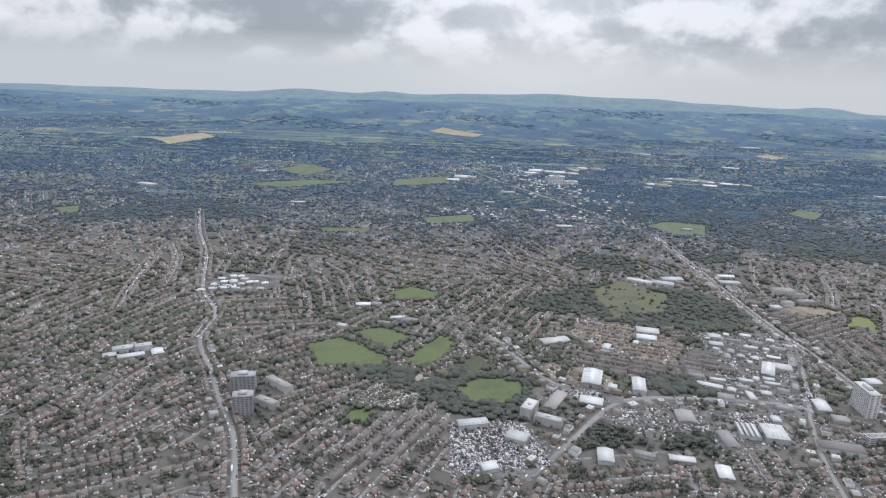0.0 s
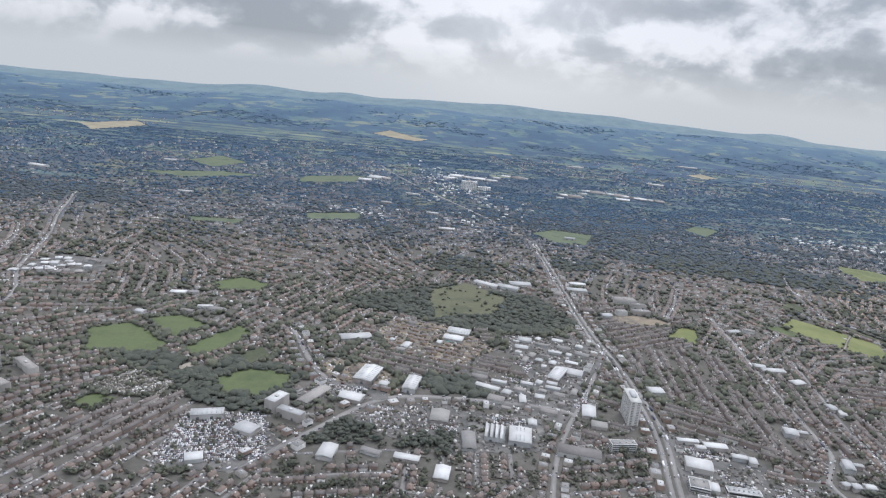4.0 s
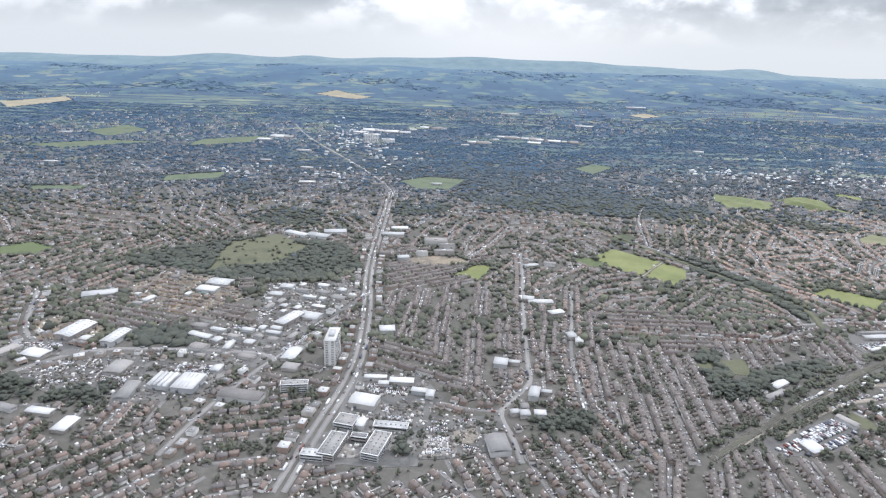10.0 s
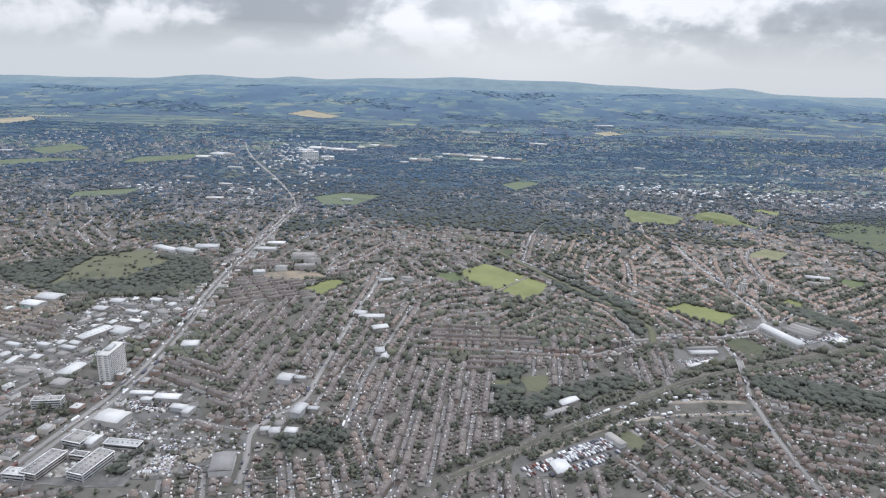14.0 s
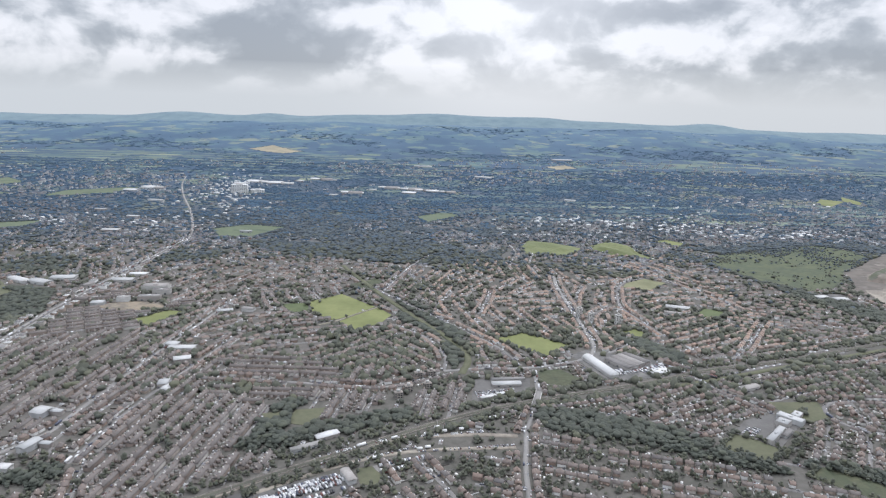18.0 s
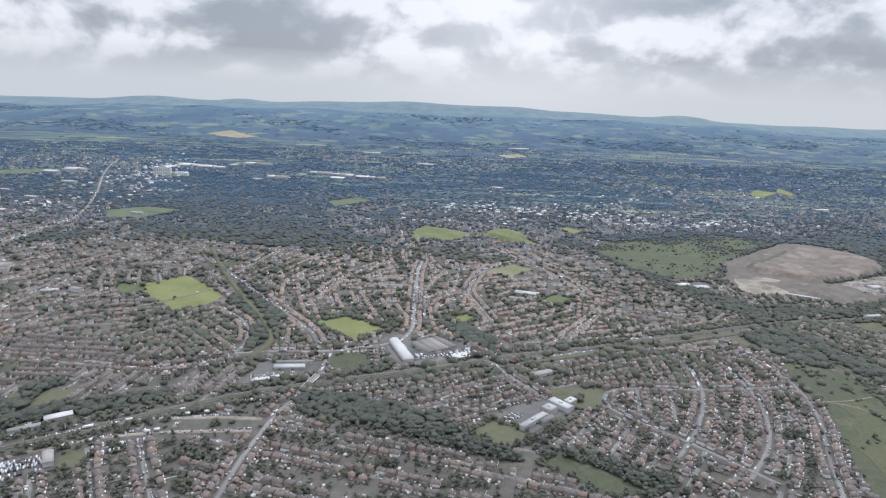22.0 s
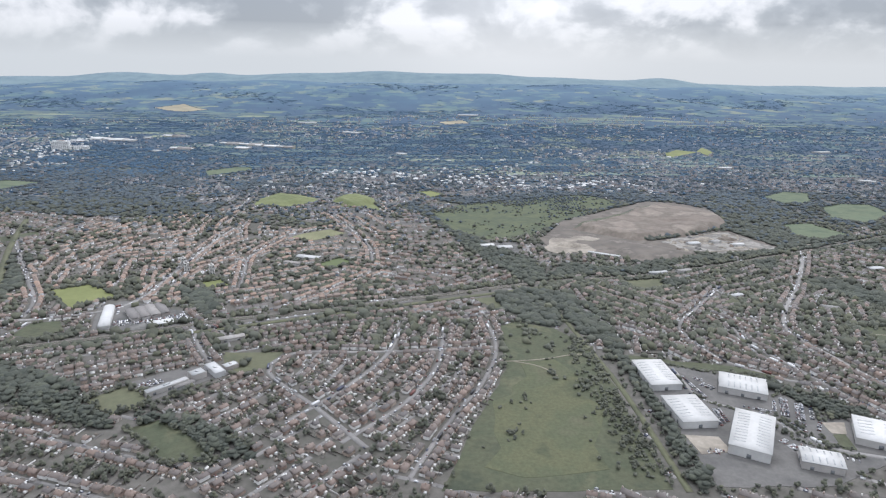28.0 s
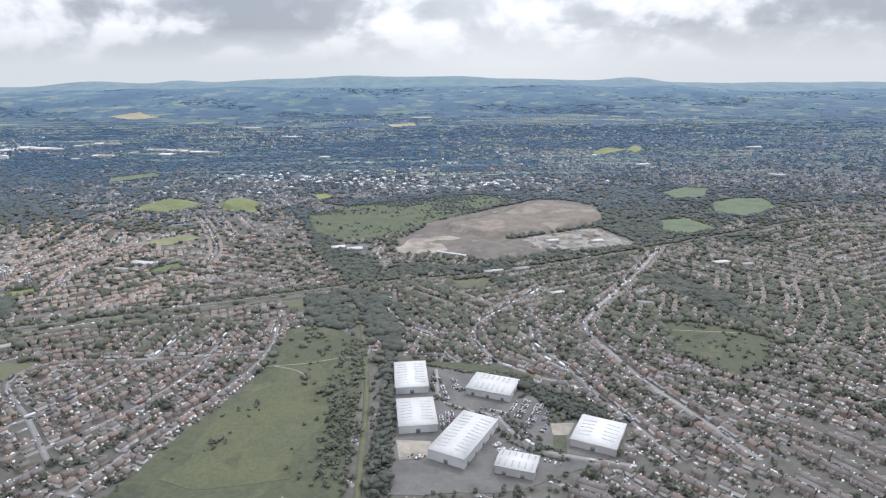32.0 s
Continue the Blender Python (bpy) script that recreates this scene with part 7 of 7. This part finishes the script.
for r in HOUSES[HOUSES[:, 1] < 720]:
    c, s = math.cos(r[3]), math.sin(r[3])
    for k in range(2 if r[1] < 560 else 1):
        u, v = nrng.uniform(-2.6, 2.6), nrng.uniform(3.0, 7.5) * (1 if nrng.rand() < 0.8 else -0.75)
        x, y = r[0] + u * c - v * s, r[1] + u * s + v * c
        if use_at(x, y) == FREE:
            BITS.append((x, y, r[2] + 0.02, r[3], nrng.uniform(0.8, 2.2), nrng.uniform(0.8, 1.9), nrng.choice([0.12, 0.9, 1.1]), 0))
    if r[1] < 560:
        u = 2.9 * nrng.choice([-1, 1])
        x, y = r[0] + u * c - 5.2 * s, r[1] + u * s + 5.2 * c
        if use_at(x, y) == FREE:
            BITS.append((x, y, r[2], r[3] + 1.571, 6.5, 1, 0.8, 1))
for r in ROWS_OF[ROWS_OF[:, 1] < 720]:
    c, s = math.cos(r[3]), math.sin(r[3])
    for k in range(6):
        u, v = -5.75 + 2.3 * k + nrng.uniform(-0.4, 0.4), nrng.uniform(3.4, 5.2)
        x, y = r[0] + u * c - v * s, r[1] + u * s + v * c
        if use_at(x, y) == FREE:
            BITS.append((x, y, r[2] + 0.02, r[3], nrng.uniform(0.6, 1.5), nrng.uniform(0.6, 1.4), nrng.choice([0.12, 0.8, 1.0]), 0))
for x, y in zip(nrng.uniform(0, 460, 26000), nrng.uniform(330, 620, 26000)):
    if use_at(x, y) == WORKS and len(BITS) < 60000 and nrng.rand() < 0.55:
        BITS.append((x, y, 0.2, nrng.choice([-0.35, 1.2]) + nrng.normal(0, 0.1), nrng.uniform(0.7, 2.6), nrng.uniform(0.6, 1.8), nrng.choice([0.3, 0.8, 1.2]), 0))
for x, y in zip(nrng.uniform(-70, 0, 2600), nrng.uniform(422, 470, 2600)):
    if use_at(x, y) == SCRUB:
        BITS.append((x, y, 0.12, 0.35 + nrng.choice([0, 1.571]), nrng.uniform(0.6, 2.4), nrng.uniform(0.5, 1.4), nrng.choice([0.1, 0.1, 0.5, 0.9]), 0))
strew("garden_sheds", [hut, fence], BITS, [CLUTTER], "garden sheds, garages, patios and fences between houses", "garden clutter")

# ---- trees ----
HEDGES = [[(1256, 410), (1263, 399), (1276, 390.5), (1286, 385)], [(1290, 388), (1297, 370), (1304, 359), (1316, 352)], [(1303, 408), (1313, 410), (1323, 400), (1316, 381)], [(1289, 368), (1297, 356), (1308, 348), (1318, 344)], [(1227, 452), (1229, 420), (1231, 372), (1230, 325)], [(1251, 452), (1276, 440), (1308, 427), (1330, 408), (1344, 388), (1358, 374)]]
lumps = [ball(1, i, 0.3, 0.85) for i in range(6)]


def tree_shape(seed, n):
    r = random.Random(seed)
    put = [(lumps[seed % 6], (0, 0, 0.95), 0.62)]
    for i in range(n):
        a = 2 * math.pi * i / n + r.uniform(-0.4, 0.4)
        put.append((lumps[r.randrange(6)], (0.55 * math.cos(a), 0.55 * math.sin(a), r.uniform(0.5, 1.05)), r.uniform(0.36, 0.56)))
    put.append((lumps[r.randrange(6)], (r.uniform(-0.2, 0.2), r.uniform(-0.2, 0.2), 1.45), 0.42))
    return join(put)


full = [tree_shape(i, 2) for i in range(5)]
plain = [ball(1, 40 + i, 0.35, 0.8) for i in range(5)]


def bush(seed):
    """A far tree: an uneven eight-sided clump."""
    r = random.Random(seed)
    k = [r.uniform(0.75, 1.2) for _ in range(6)]
    v = [(k[0], r.uniform(-0.3, 0.3), 0.5), (r.uniform(-0.3, 0.3), k[1], 0.6), (-k[2], r.uniform(-0.3, 0.3), 0.5), (r.uniform(-0.3, 0.3), -k[3], 0.6), (r.uniform(-0.2, 0.2), 0, 1.15 * k[4]), (0, 0, -0.1)]
    return Shape().poly(v, [(0, 1, 4), (1, 2, 4), (2, 3, 4), (3, 0, 4), (1, 0, 5), (2, 1, 5), (3, 2, 5), (0, 3, 5)])


tiny = [bush(80 + i) for i in range(5)]
for sh in plain:
    sh.v = [(x, y, z + 0.6) for x, y, z in sh.v]
middle = [join([(lumps[i], (-0.3, 0.1, 0.7), 0.75), (lumps[(i + 2) % 6], (0.42, -0.15, 0.95), 0.62)]) for i in range(5)]
TREES = []


def tree(x, y, r, far=False, wide=1.0):
    TREES.append((x, y, float(rise(x, y)) - 0.1, nrng.uniform(0, 6.3), r * wide * nrng.uniform(0.85, 1.2), r * wide * nrng.uniform(0.85, 1.2), r / wide * nrng.uniform(0.85, 1.3), nrng.randint(5) + (0 if y < 410 and r > 1.4 else 5 if y < 460 else 10 if y < 620 else 15)))


def patch(x, y):
    """Where trees stand thick and where they are few."""
    return np.sin(x / 43 + 1.3 + np.sin(y / 61)) * np.sin(y / 34 + x / 95 + 0.8 * np.sin(x / 77)) + 0.6 * np.sin(x / 17 + y / 40) * np.sin(y / 15 - x / 33)


def spread(n, x0, x1, y0, y1, test, size, fade=0.0, grove=False, wide=1.0):
    xs, ys = nrng.uniform(x0, x1, n), nrng.uniform(y0, y1, n)
    thin = nrng.rand(n) > fade * (ys - y0) / (y1 - y0)
    xs, ys = xs[thin], ys[thin]
    seen = (xs > -0.76 * ys - 120) & (xs < 1250 + 0.78 * ys + 120)
    u = use_at(xs, ys)
    i, j = np.clip(((xs - X0) / CELL).astype(int), 0, NX - 1), np.clip(((ys - Y0) / CELL).astype(int), 0, NY - 1)
    ok = seen & test(u, BUSY[j, i]) & (PAVED[j, i] == 0)
    if grove:
        thick = np.clip(0.3 + 1.3 * patch(xs, ys), 0.14, 1.0) * np.where((xs > 740) & (xs < 1000) & (ys > 560) & (ys < 840), 0.9, 1.0) + np.where((xs > 1190) & (ys < 800), 0.22, 0.0)
        ok &= nrng.rand(len(xs)) < np.where(built(xs, ys) > 0, thick, 0.85)
    for x, y, b in zip(xs[ok], ys[ok], built(xs[ok], ys[ok])):
        tree(x, y, nrng.uniform(*size) * (1.0 if nrng.rand() < 0.8 else 1.3), y > 640, wide if b > 0 else 1.3)


spread(24000, -800, 1900, 230, 470, lambda u, b: ((u == FREE) & ~b) | ((u == ROADWAY) & (nrng.rand(len(u)) < 0.5)), (0.8, 2.1), grove=True)
spread(36000, -800, 1900, 470, 640, lambda u, b: ((u == FREE) & ~b) | ((u == ROADWAY) & (nrng.rand(len(u)) < 0.5)), (1.2, 3.1), grove=True)
spread(96000, -1300, 2300, 640, 1250, lambda u, b: ((u == FREE) & ~b) | ((u == ROADWAY) & (nrng.rand(len(u)) < 0.5)), (1.4, 3.5), grove=True)
spread(70000, -1900, 3300, 1250, 2300, lambda u, b: (u == FREE) & ~b, (1.6, 3.6), 1.0)
spread(60000, 0, 1600, 820, 1900, lambda u, b: u == WOOD, (1.8, 3.8), wide=1.3)
spread(1500, 0, 480, 340, 620, lambda u, b: u == WORKS, (0.8, 1.8))
spread(34000, 380, 1900, 560, 1250, lambda u, b: u == WOOD, (1.6, 3.6), wide=1.3)
spread(80000, -60, 1530, 300, 820, lambda u, b: u == WOOD, (1.5, 3.3), wide=1.3)
spread(16000, 1080, 1520, 310, 1040, lambda u, b: (u == SCRUB) & (nrng.rand(len(u)) < 0.34), (0.6, 2.1), grove=True)
spread(3600, 1090, 1400, 900, 1050, lambda u, b: u == SCRUB, (0.7, 2.2), grove=True)
spread(1600, -80, 280, 420, 600, lambda u, b: (u == SCRUB) & (nrng.rand(len(u)) < 0.4), (0.6, 2.2))
spread(90, 180, 275, 620, 750, lambda u, b: u == SCRUB, (1.0, 2.4))
for pts in EDGES:
    for (ax, ay), (bx, by) in zip(pts, pts[1:] + pts[:1]):
        n = max(1, int(math.hypot(bx - ax, by - ay) / 2.6))
        for k in range(n):
            if nrng.rand() < (0.8 if ay < 1300 else 0.3):
                t = k / n
                tree(ax + (bx - ax) * t + nrng.uniform(-1.5, 1.5), ay + (by - ay) * t + nrng.uniform(-1.5, 1.5), nrng.uniform(1.3, 2.6) * (1.6 if ay > 1300 else 1), ay > 640)
for (ax, ay), (bx, by) in zip(RAIL[:-1], RAIL[1:]):
    n = int(math.hypot(bx - ax, by - ay) / 0.6)
    for k in range(n):
        t, q = nrng.rand(), nrng.choice([-1, 1]) * nrng.uniform(4.2 if ax > 1150 else 5.0, 14)
        d = math.hypot(bx - ax, by - ay)
        x, y = ax + (bx - ax) * t - (by - ay) / d * q, ay + (by - ay) * t + (bx - ax) / d * q
        bank = 900 < x < 1205 and q < 0
        if use_at(x, y) not in (WORKS, OPEN) and not bank:
            tree(x, y, nrng.uniform(1.0, 2.4))
# hedges and trees along the foot of the gardens
for r in HOUSES[HOUSES[:, 1] < 760]:
    if nrng.rand() < 0.62:
        c, s = math.cos(r[3]), math.sin(r[3])
        u, v = nrng.uniform(-2.6, 2.6), nrng.uniform(5.0, 8.0)
        x, y = r[0] + u * c - v * s, r[1] + u * s + v * c
        if use_at(x, y) == FREE and not BUSY[cells(x, y)]:
            tree(x, y, nrng.uniform(0.9, 2.1))
# small copses and rows of old trees between the houses
for _ in range(2600):
    cx, cy = nrng.uniform(-700, 1900), 330 + 900 * nrng.rand() ** 1.2
    for k in range(nrng.randint(3, 9)):
        x, y = cx + nrng.normal(0, 4.5), cy + nrng.normal(0, 3.0)
        if use_at(x, y) == FREE and not BUSY[min(NY - 1, int((y - Y0) / CELL)), min(NX - 1, int((x - X0) / CELL))]:
            tree(x, y, nrng.uniform(1.6, 3.0))
for _ in range(1100):
    cx, cy = nrng.uniform(1230, 1800), 400 + 420 * nrng.rand()
    for k in range(nrng.randint(4, 11)):
        x, y = cx + nrng.normal(0, 6.0), cy + nrng.normal(0, 3.5)
        if use_at(x, y) == FREE and not BUSY[cells(x, y)]:
            tree(x, y, nrng.uniform(1.4, 2.7))
# single trees: park lawns, housing green, poplars by the works, meadow scrub
for x, y, r in ((973, 450, 3.4), (975, 453, 2.6), (592, 668, 2.0), (600, 650, 2.2), (612, 630, 2.4), (618, 627, 2.0), (636, 610, 2.2), (628, 616, 2.0), (596, 690, 2.4), (588, 694, 2.2), (606, 712, 2.4), (630, 640, 1.3), (662, 684, 2.2), (648, 693, 2.4), (636, 706, 2.4), (624, 718, 2.4), (800, 519, 1.5), (803, 521, 1.5), (821, 538, 1.5), (823, 540, 1.5), (828, 550, 1.4), (792, 512, 2.4)):
    tree(x, y, r)
for x, y in ((1322, 387), (1325, 383), (1317, 384), (1324, 392), (1320, 390), (1319, 380), (1294, 386), (1296, 382), (1298, 379), (1300, 375), (1301, 371), (1303, 366), (1307, 363), (1287, 372), (1289, 367), (1295, 365), (1298, 363), (1304, 353), (1306, 353)):
    tree(x, y, nrng.uniform(1.2, 2.0))
for cx, cy in ((1176, 440), (1190, 420), (1198, 395), (1150, 405), (1172, 500), (1196, 468), (1180, 478), (1200, 360), (1140, 370), (1168, 512), (1205, 440)):
    for k in range(9):
        tree(cx + nrng.normal(0, 3), cy + nrng.normal(0, 5), nrng.uniform(0.8, 2.0))
for _ in range(260):
    tree(1210 - 16 * abs(nrng.normal(0, 0.6)), 330 + 165 * nrng.rand(), nrng.uniform(0.7, 1.8))
for line in HEDGES:
    for x, y in smooth(line, 1.5):
        tree(x + nrng.normal(0, 0.6), y + nrng.normal(0, 0.6), nrng.uniform(0.6, 1.5))
TREES = np.array(TREES)
TREES[:, 6] *= np.clip(1 - (TREES[:, 1] - 900) / 1000, 0.55, 1.0)
near = np.argsort(TREES[:, 1] + 0.15 * np.abs(TREES[:, 0] - 1150))[:240]
alone = np.zeros(len(TREES), bool)
alone[near] = True
# leaf materials step towards blue with distance, painting in the haze
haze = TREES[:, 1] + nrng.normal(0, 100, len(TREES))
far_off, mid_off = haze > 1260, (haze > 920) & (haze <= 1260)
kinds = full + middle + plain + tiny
strew("distant_trees", kinds, TREES[~alone & far_off], [HAZY_LEAF], "trees among distant houses, leaves coloured blue for haze", "trees")
strew("outer_trees", kinds, TREES[~alone & mid_off], [MID_LEAF], "trees among outlying houses, leaves greyed for haze", "trees")
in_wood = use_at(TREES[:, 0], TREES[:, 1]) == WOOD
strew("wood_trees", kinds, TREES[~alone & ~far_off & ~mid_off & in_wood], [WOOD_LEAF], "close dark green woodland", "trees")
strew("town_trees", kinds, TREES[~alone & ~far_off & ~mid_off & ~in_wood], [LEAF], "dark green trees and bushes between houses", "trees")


def tree_thing(seed):
    r = random.Random(seed)
    base = thing("tree", Matrix(), "broad dark green tree in full leaf", "tree", "trees under the flight path")
    n, s = 6, Shape()
    for z0, z1, r0, r1 in ((-0.1, 0.5, 0.12, 0.08), (0.5, 1.0, 0.08, 0.04)):
        lo = [(r0 * math.cos(k * math.pi / 3), r0 * math.sin(k * math.pi / 3), z0) for k in range(n)]
        hi = [(r1 * math.cos(k * math.pi / 3), r1 * math.sin(k * math.pi / 3), z1) for k in range(n)]
        s.poly(lo + hi, [(k, (k + 1) % n, n + (k + 1) % n, n + k) for k in range(n)])
    for k in range(4):
        a = k * 1.57 + r.uniform(-0.4, 0.4)
        s.poly([(0.04, 0, 0.45), (-0.04, 0.03, 0.45), (0, -0.04, 0.5), (0.5 * math.cos(a), 0.5 * math.sin(a), 0.95)], [(0, 1, 3), (1, 2, 3), (2, 0, 3)])
    part("trunk", s, BARK, base)
    put = []
    for k in range(34):
        a, e, q = r.uniform(0, 6.28), r.uniform(-0.5, 1.0), r.uniform(0.45, 0.85)
        put.append((lumps[r.randrange(6)], (q * math.cos(a) * math.sqrt(1 - e * e * 0.8), q * math.sin(a) * math.sqrt(1 - e * e * 0.8), 1.0 + 0.75 * e * q), r.uniform(0.16, 0.34)))
    part("crown", join(put), CROWN, base)
    return base


tree_protos = [tree_thing(60 + k) for k in range(4)]
for q, r in enumerate(TREES[alone]):
    m = pose(r[0], r[1], r[2], 0, 0, math.degrees(r[3]))
    p = tree_protos[q % 4]
    if q < 4:
        p.matrix_basis = m @ Matrix.Diagonal((r[4], r[4], r[6], 1))
    else:
        copy_thing(p, m)

# ---- far country: hedged fields, woods and villages out to the hills ----
FIELDS = []
y = 1250.0
while y < 2650:
    dep = 55 + (y - 1250) * 0.035
    x = -0.78 * y - 300
    while x < 1250 + 0.78 * y + 300:
        w = nrng.uniform(50, 210)
        v = math.sin(x / 520 + 2) * math.sin(y / 300 + x / 1300) + nrng.uniform(-0.6, 0.6) + (0.35 if x < -150 and y > 1700 else 0.0)
        if v > 0.1 and use_at(x, y) == FREE:
            FIELDS.append((x + w / 2, y, w, dep * nrng.uniform(0.3, 0.8), nrng.uniform(-0.3, 0.3)))
        x += w
    y += dep
V, Lp, C = [], [], []
for q, (x, y, w, d, a) in enumerate(FIELDS):
    c, s = math.cos(a), math.sin(a)
    k = 10
    for e in range(k):
        b = 2 * math.pi * (e + nrng.uniform(-0.25, 0.25)) / k
        px, py = w * 0.56 * math.copysign(abs(math.cos(b)) ** 0.6, math.cos(b)), d * 0.56 * math.copysign(abs(math.sin(b)) ** 0.6, math.sin(b))
        px, py = px * nrng.uniform(0.82, 1.06), py * nrng.uniform(0.75, 1.08)
        X, Y = x + px * c - py * s * 0.5, y + px * s * 0.4 + py * c
        V.append((X, Y, float(rise(X, Y)) + 0.5))
    Lp += range(k * q, k * q + k)
    C.append(k)
tagged(new("far_fields", raw_mesh("far_fields", V, Lp, C, [HAZY_FIELD])), "patchwork of green and yellow fields under painted blue haze", "fields", kind="stuff")
n = 40000
ys = 1000 + 3700 * nrng.rand(n) ** 1.0
xs = nrng.uniform(-0.78, 0.78, n) * (ys + 250) + 625 + nrng.uniform(-640, 640, n)
wood = np.sin(xs / 260 + 0.7) * np.sin(ys / 170 + xs / 700) + 0.5 * np.sin(xs / 90) * np.sin(ys / 75)
u = use_at(xs, ys)
ok = ((u == FREE) | (u == WOOD)) & ((wood > -0.35) | (nrng.rand(n) < 0.3)) & (nrng.rand(n) < np.where(ys < 2300, 1.0, np.where(wood > np.where(ys < 3100, 0.2, 0.6), 0.6, 0.05))) & (ys < 4020)
z = rise(xs, ys)
size = np.where(ys < 1900, nrng.uniform(2.2, 5.0, n), nrng.uniform(4.0, 9.5, n))
rows = np.stack([xs, ys, z - 0.3, nrng.normal(0, 0.5, n), size * nrng.uniform(1, 3.5, n), size * 0.9, np.minimum(size, 5.5) * 0.36, nrng.randint(0, 5, n)], -1)[ok]
# both woods carry painted haze, the hill woods paler and bluer
strew("far_woods", tiny, rows[rows[:, 1] < 2300], [HAZY_LEAF], "dark woods and hedgerow trees coloured blue for haze", "woodland")
strew("hill_woods", tiny, rows[rows[:, 1] >= 2300], [HAZY_HILL_WOOD], "woods and hedges on hillsides coloured blue for haze", "woodland")
n = 8000
ys = 1300 + 2500 * nrng.rand(n) ** 1.1
xs = nrng.uniform(-0.78, 0.78, n) * (ys + 250) + 625 + nrng.uniform(-640, 640, n)
vill = np.sin(xs / 310 + 2.2) * np.sin(ys / 210 + xs / 800) + np.where(xs > 1300, 0.5, 0)
ok = (vill > 0.3) & (use_at(xs, ys) == FREE) & (nrng.rand(n) < np.clip((2800 - ys) / 700, 0, 1))
rows = np.stack([xs, ys, rise(xs, ys), nrng.uniform(0, 6.3, n), nrng.uniform(1, 2.2, n), nrng.uniform(1, 1.6, n), nrng.uniform(1, 1.6, n), nrng.randint(0, 3, n)], -1)[ok]
centre = []
for x, y, n, sx, sy in ((225, 1560, 70, 34, 120), (300, 1440, 36, 34, 60), (180, 1750, 40, 60, 120), (340, 1300, 18, 30, 50), (60, 1130, 26, 50, 34), (250, 1120, 22, 30, 40), (1330, 1390, 36, 150, 60), (1160, 1230, 36, 110, 50), (1500, 1500, 30, 120, 90), (854, 1108, 16, 42, 22), (987, 1226, 16, 42, 22), (1142, 1161, 16, 42, 22), (1237, 1100, 16, 42, 22), (1377, 1105, 16, 42, 22), (1440, 1134, 16, 42, 22), (935, 1237, 16, 42, 22), (990, 1090, 16, 42, 22), (1078, 1208, 16, 42, 22), (1175, 1180, 16, 42, 22), (1260, 1124, 16, 42, 22), (1358, 1126, 16, 42, 22), (1374, 1049, 16, 42, 22)):
    for _ in range(n):
        px, py = x + nrng.normal(0, sx), y + nrng.normal(0, sy)
        if use_at(px, py) == FREE:
            centre.append((px, py, float(rise(px, py)), nrng.uniform(-0.3, 0.3), nrng.uniform(0.6, 1.7), nrng.uniform(0.5, 1.0), nrng.uniform(0.6, 1.3), nrng.randint(0, 3)))
strew("centre_blocks", [plain_house(0), plain_house(1), plain_house(2)], np.array(centre), [HAZY_WALL, HAZY_WALL], "distant pale shops and offices of a town centre", "buildings")
strew("far_houses", [plain_house(0), plain_house(1), plain_house(2)], rows, [HAZY_WALL, HAZY_ROOF], "distant villages of pale houses", "houses")
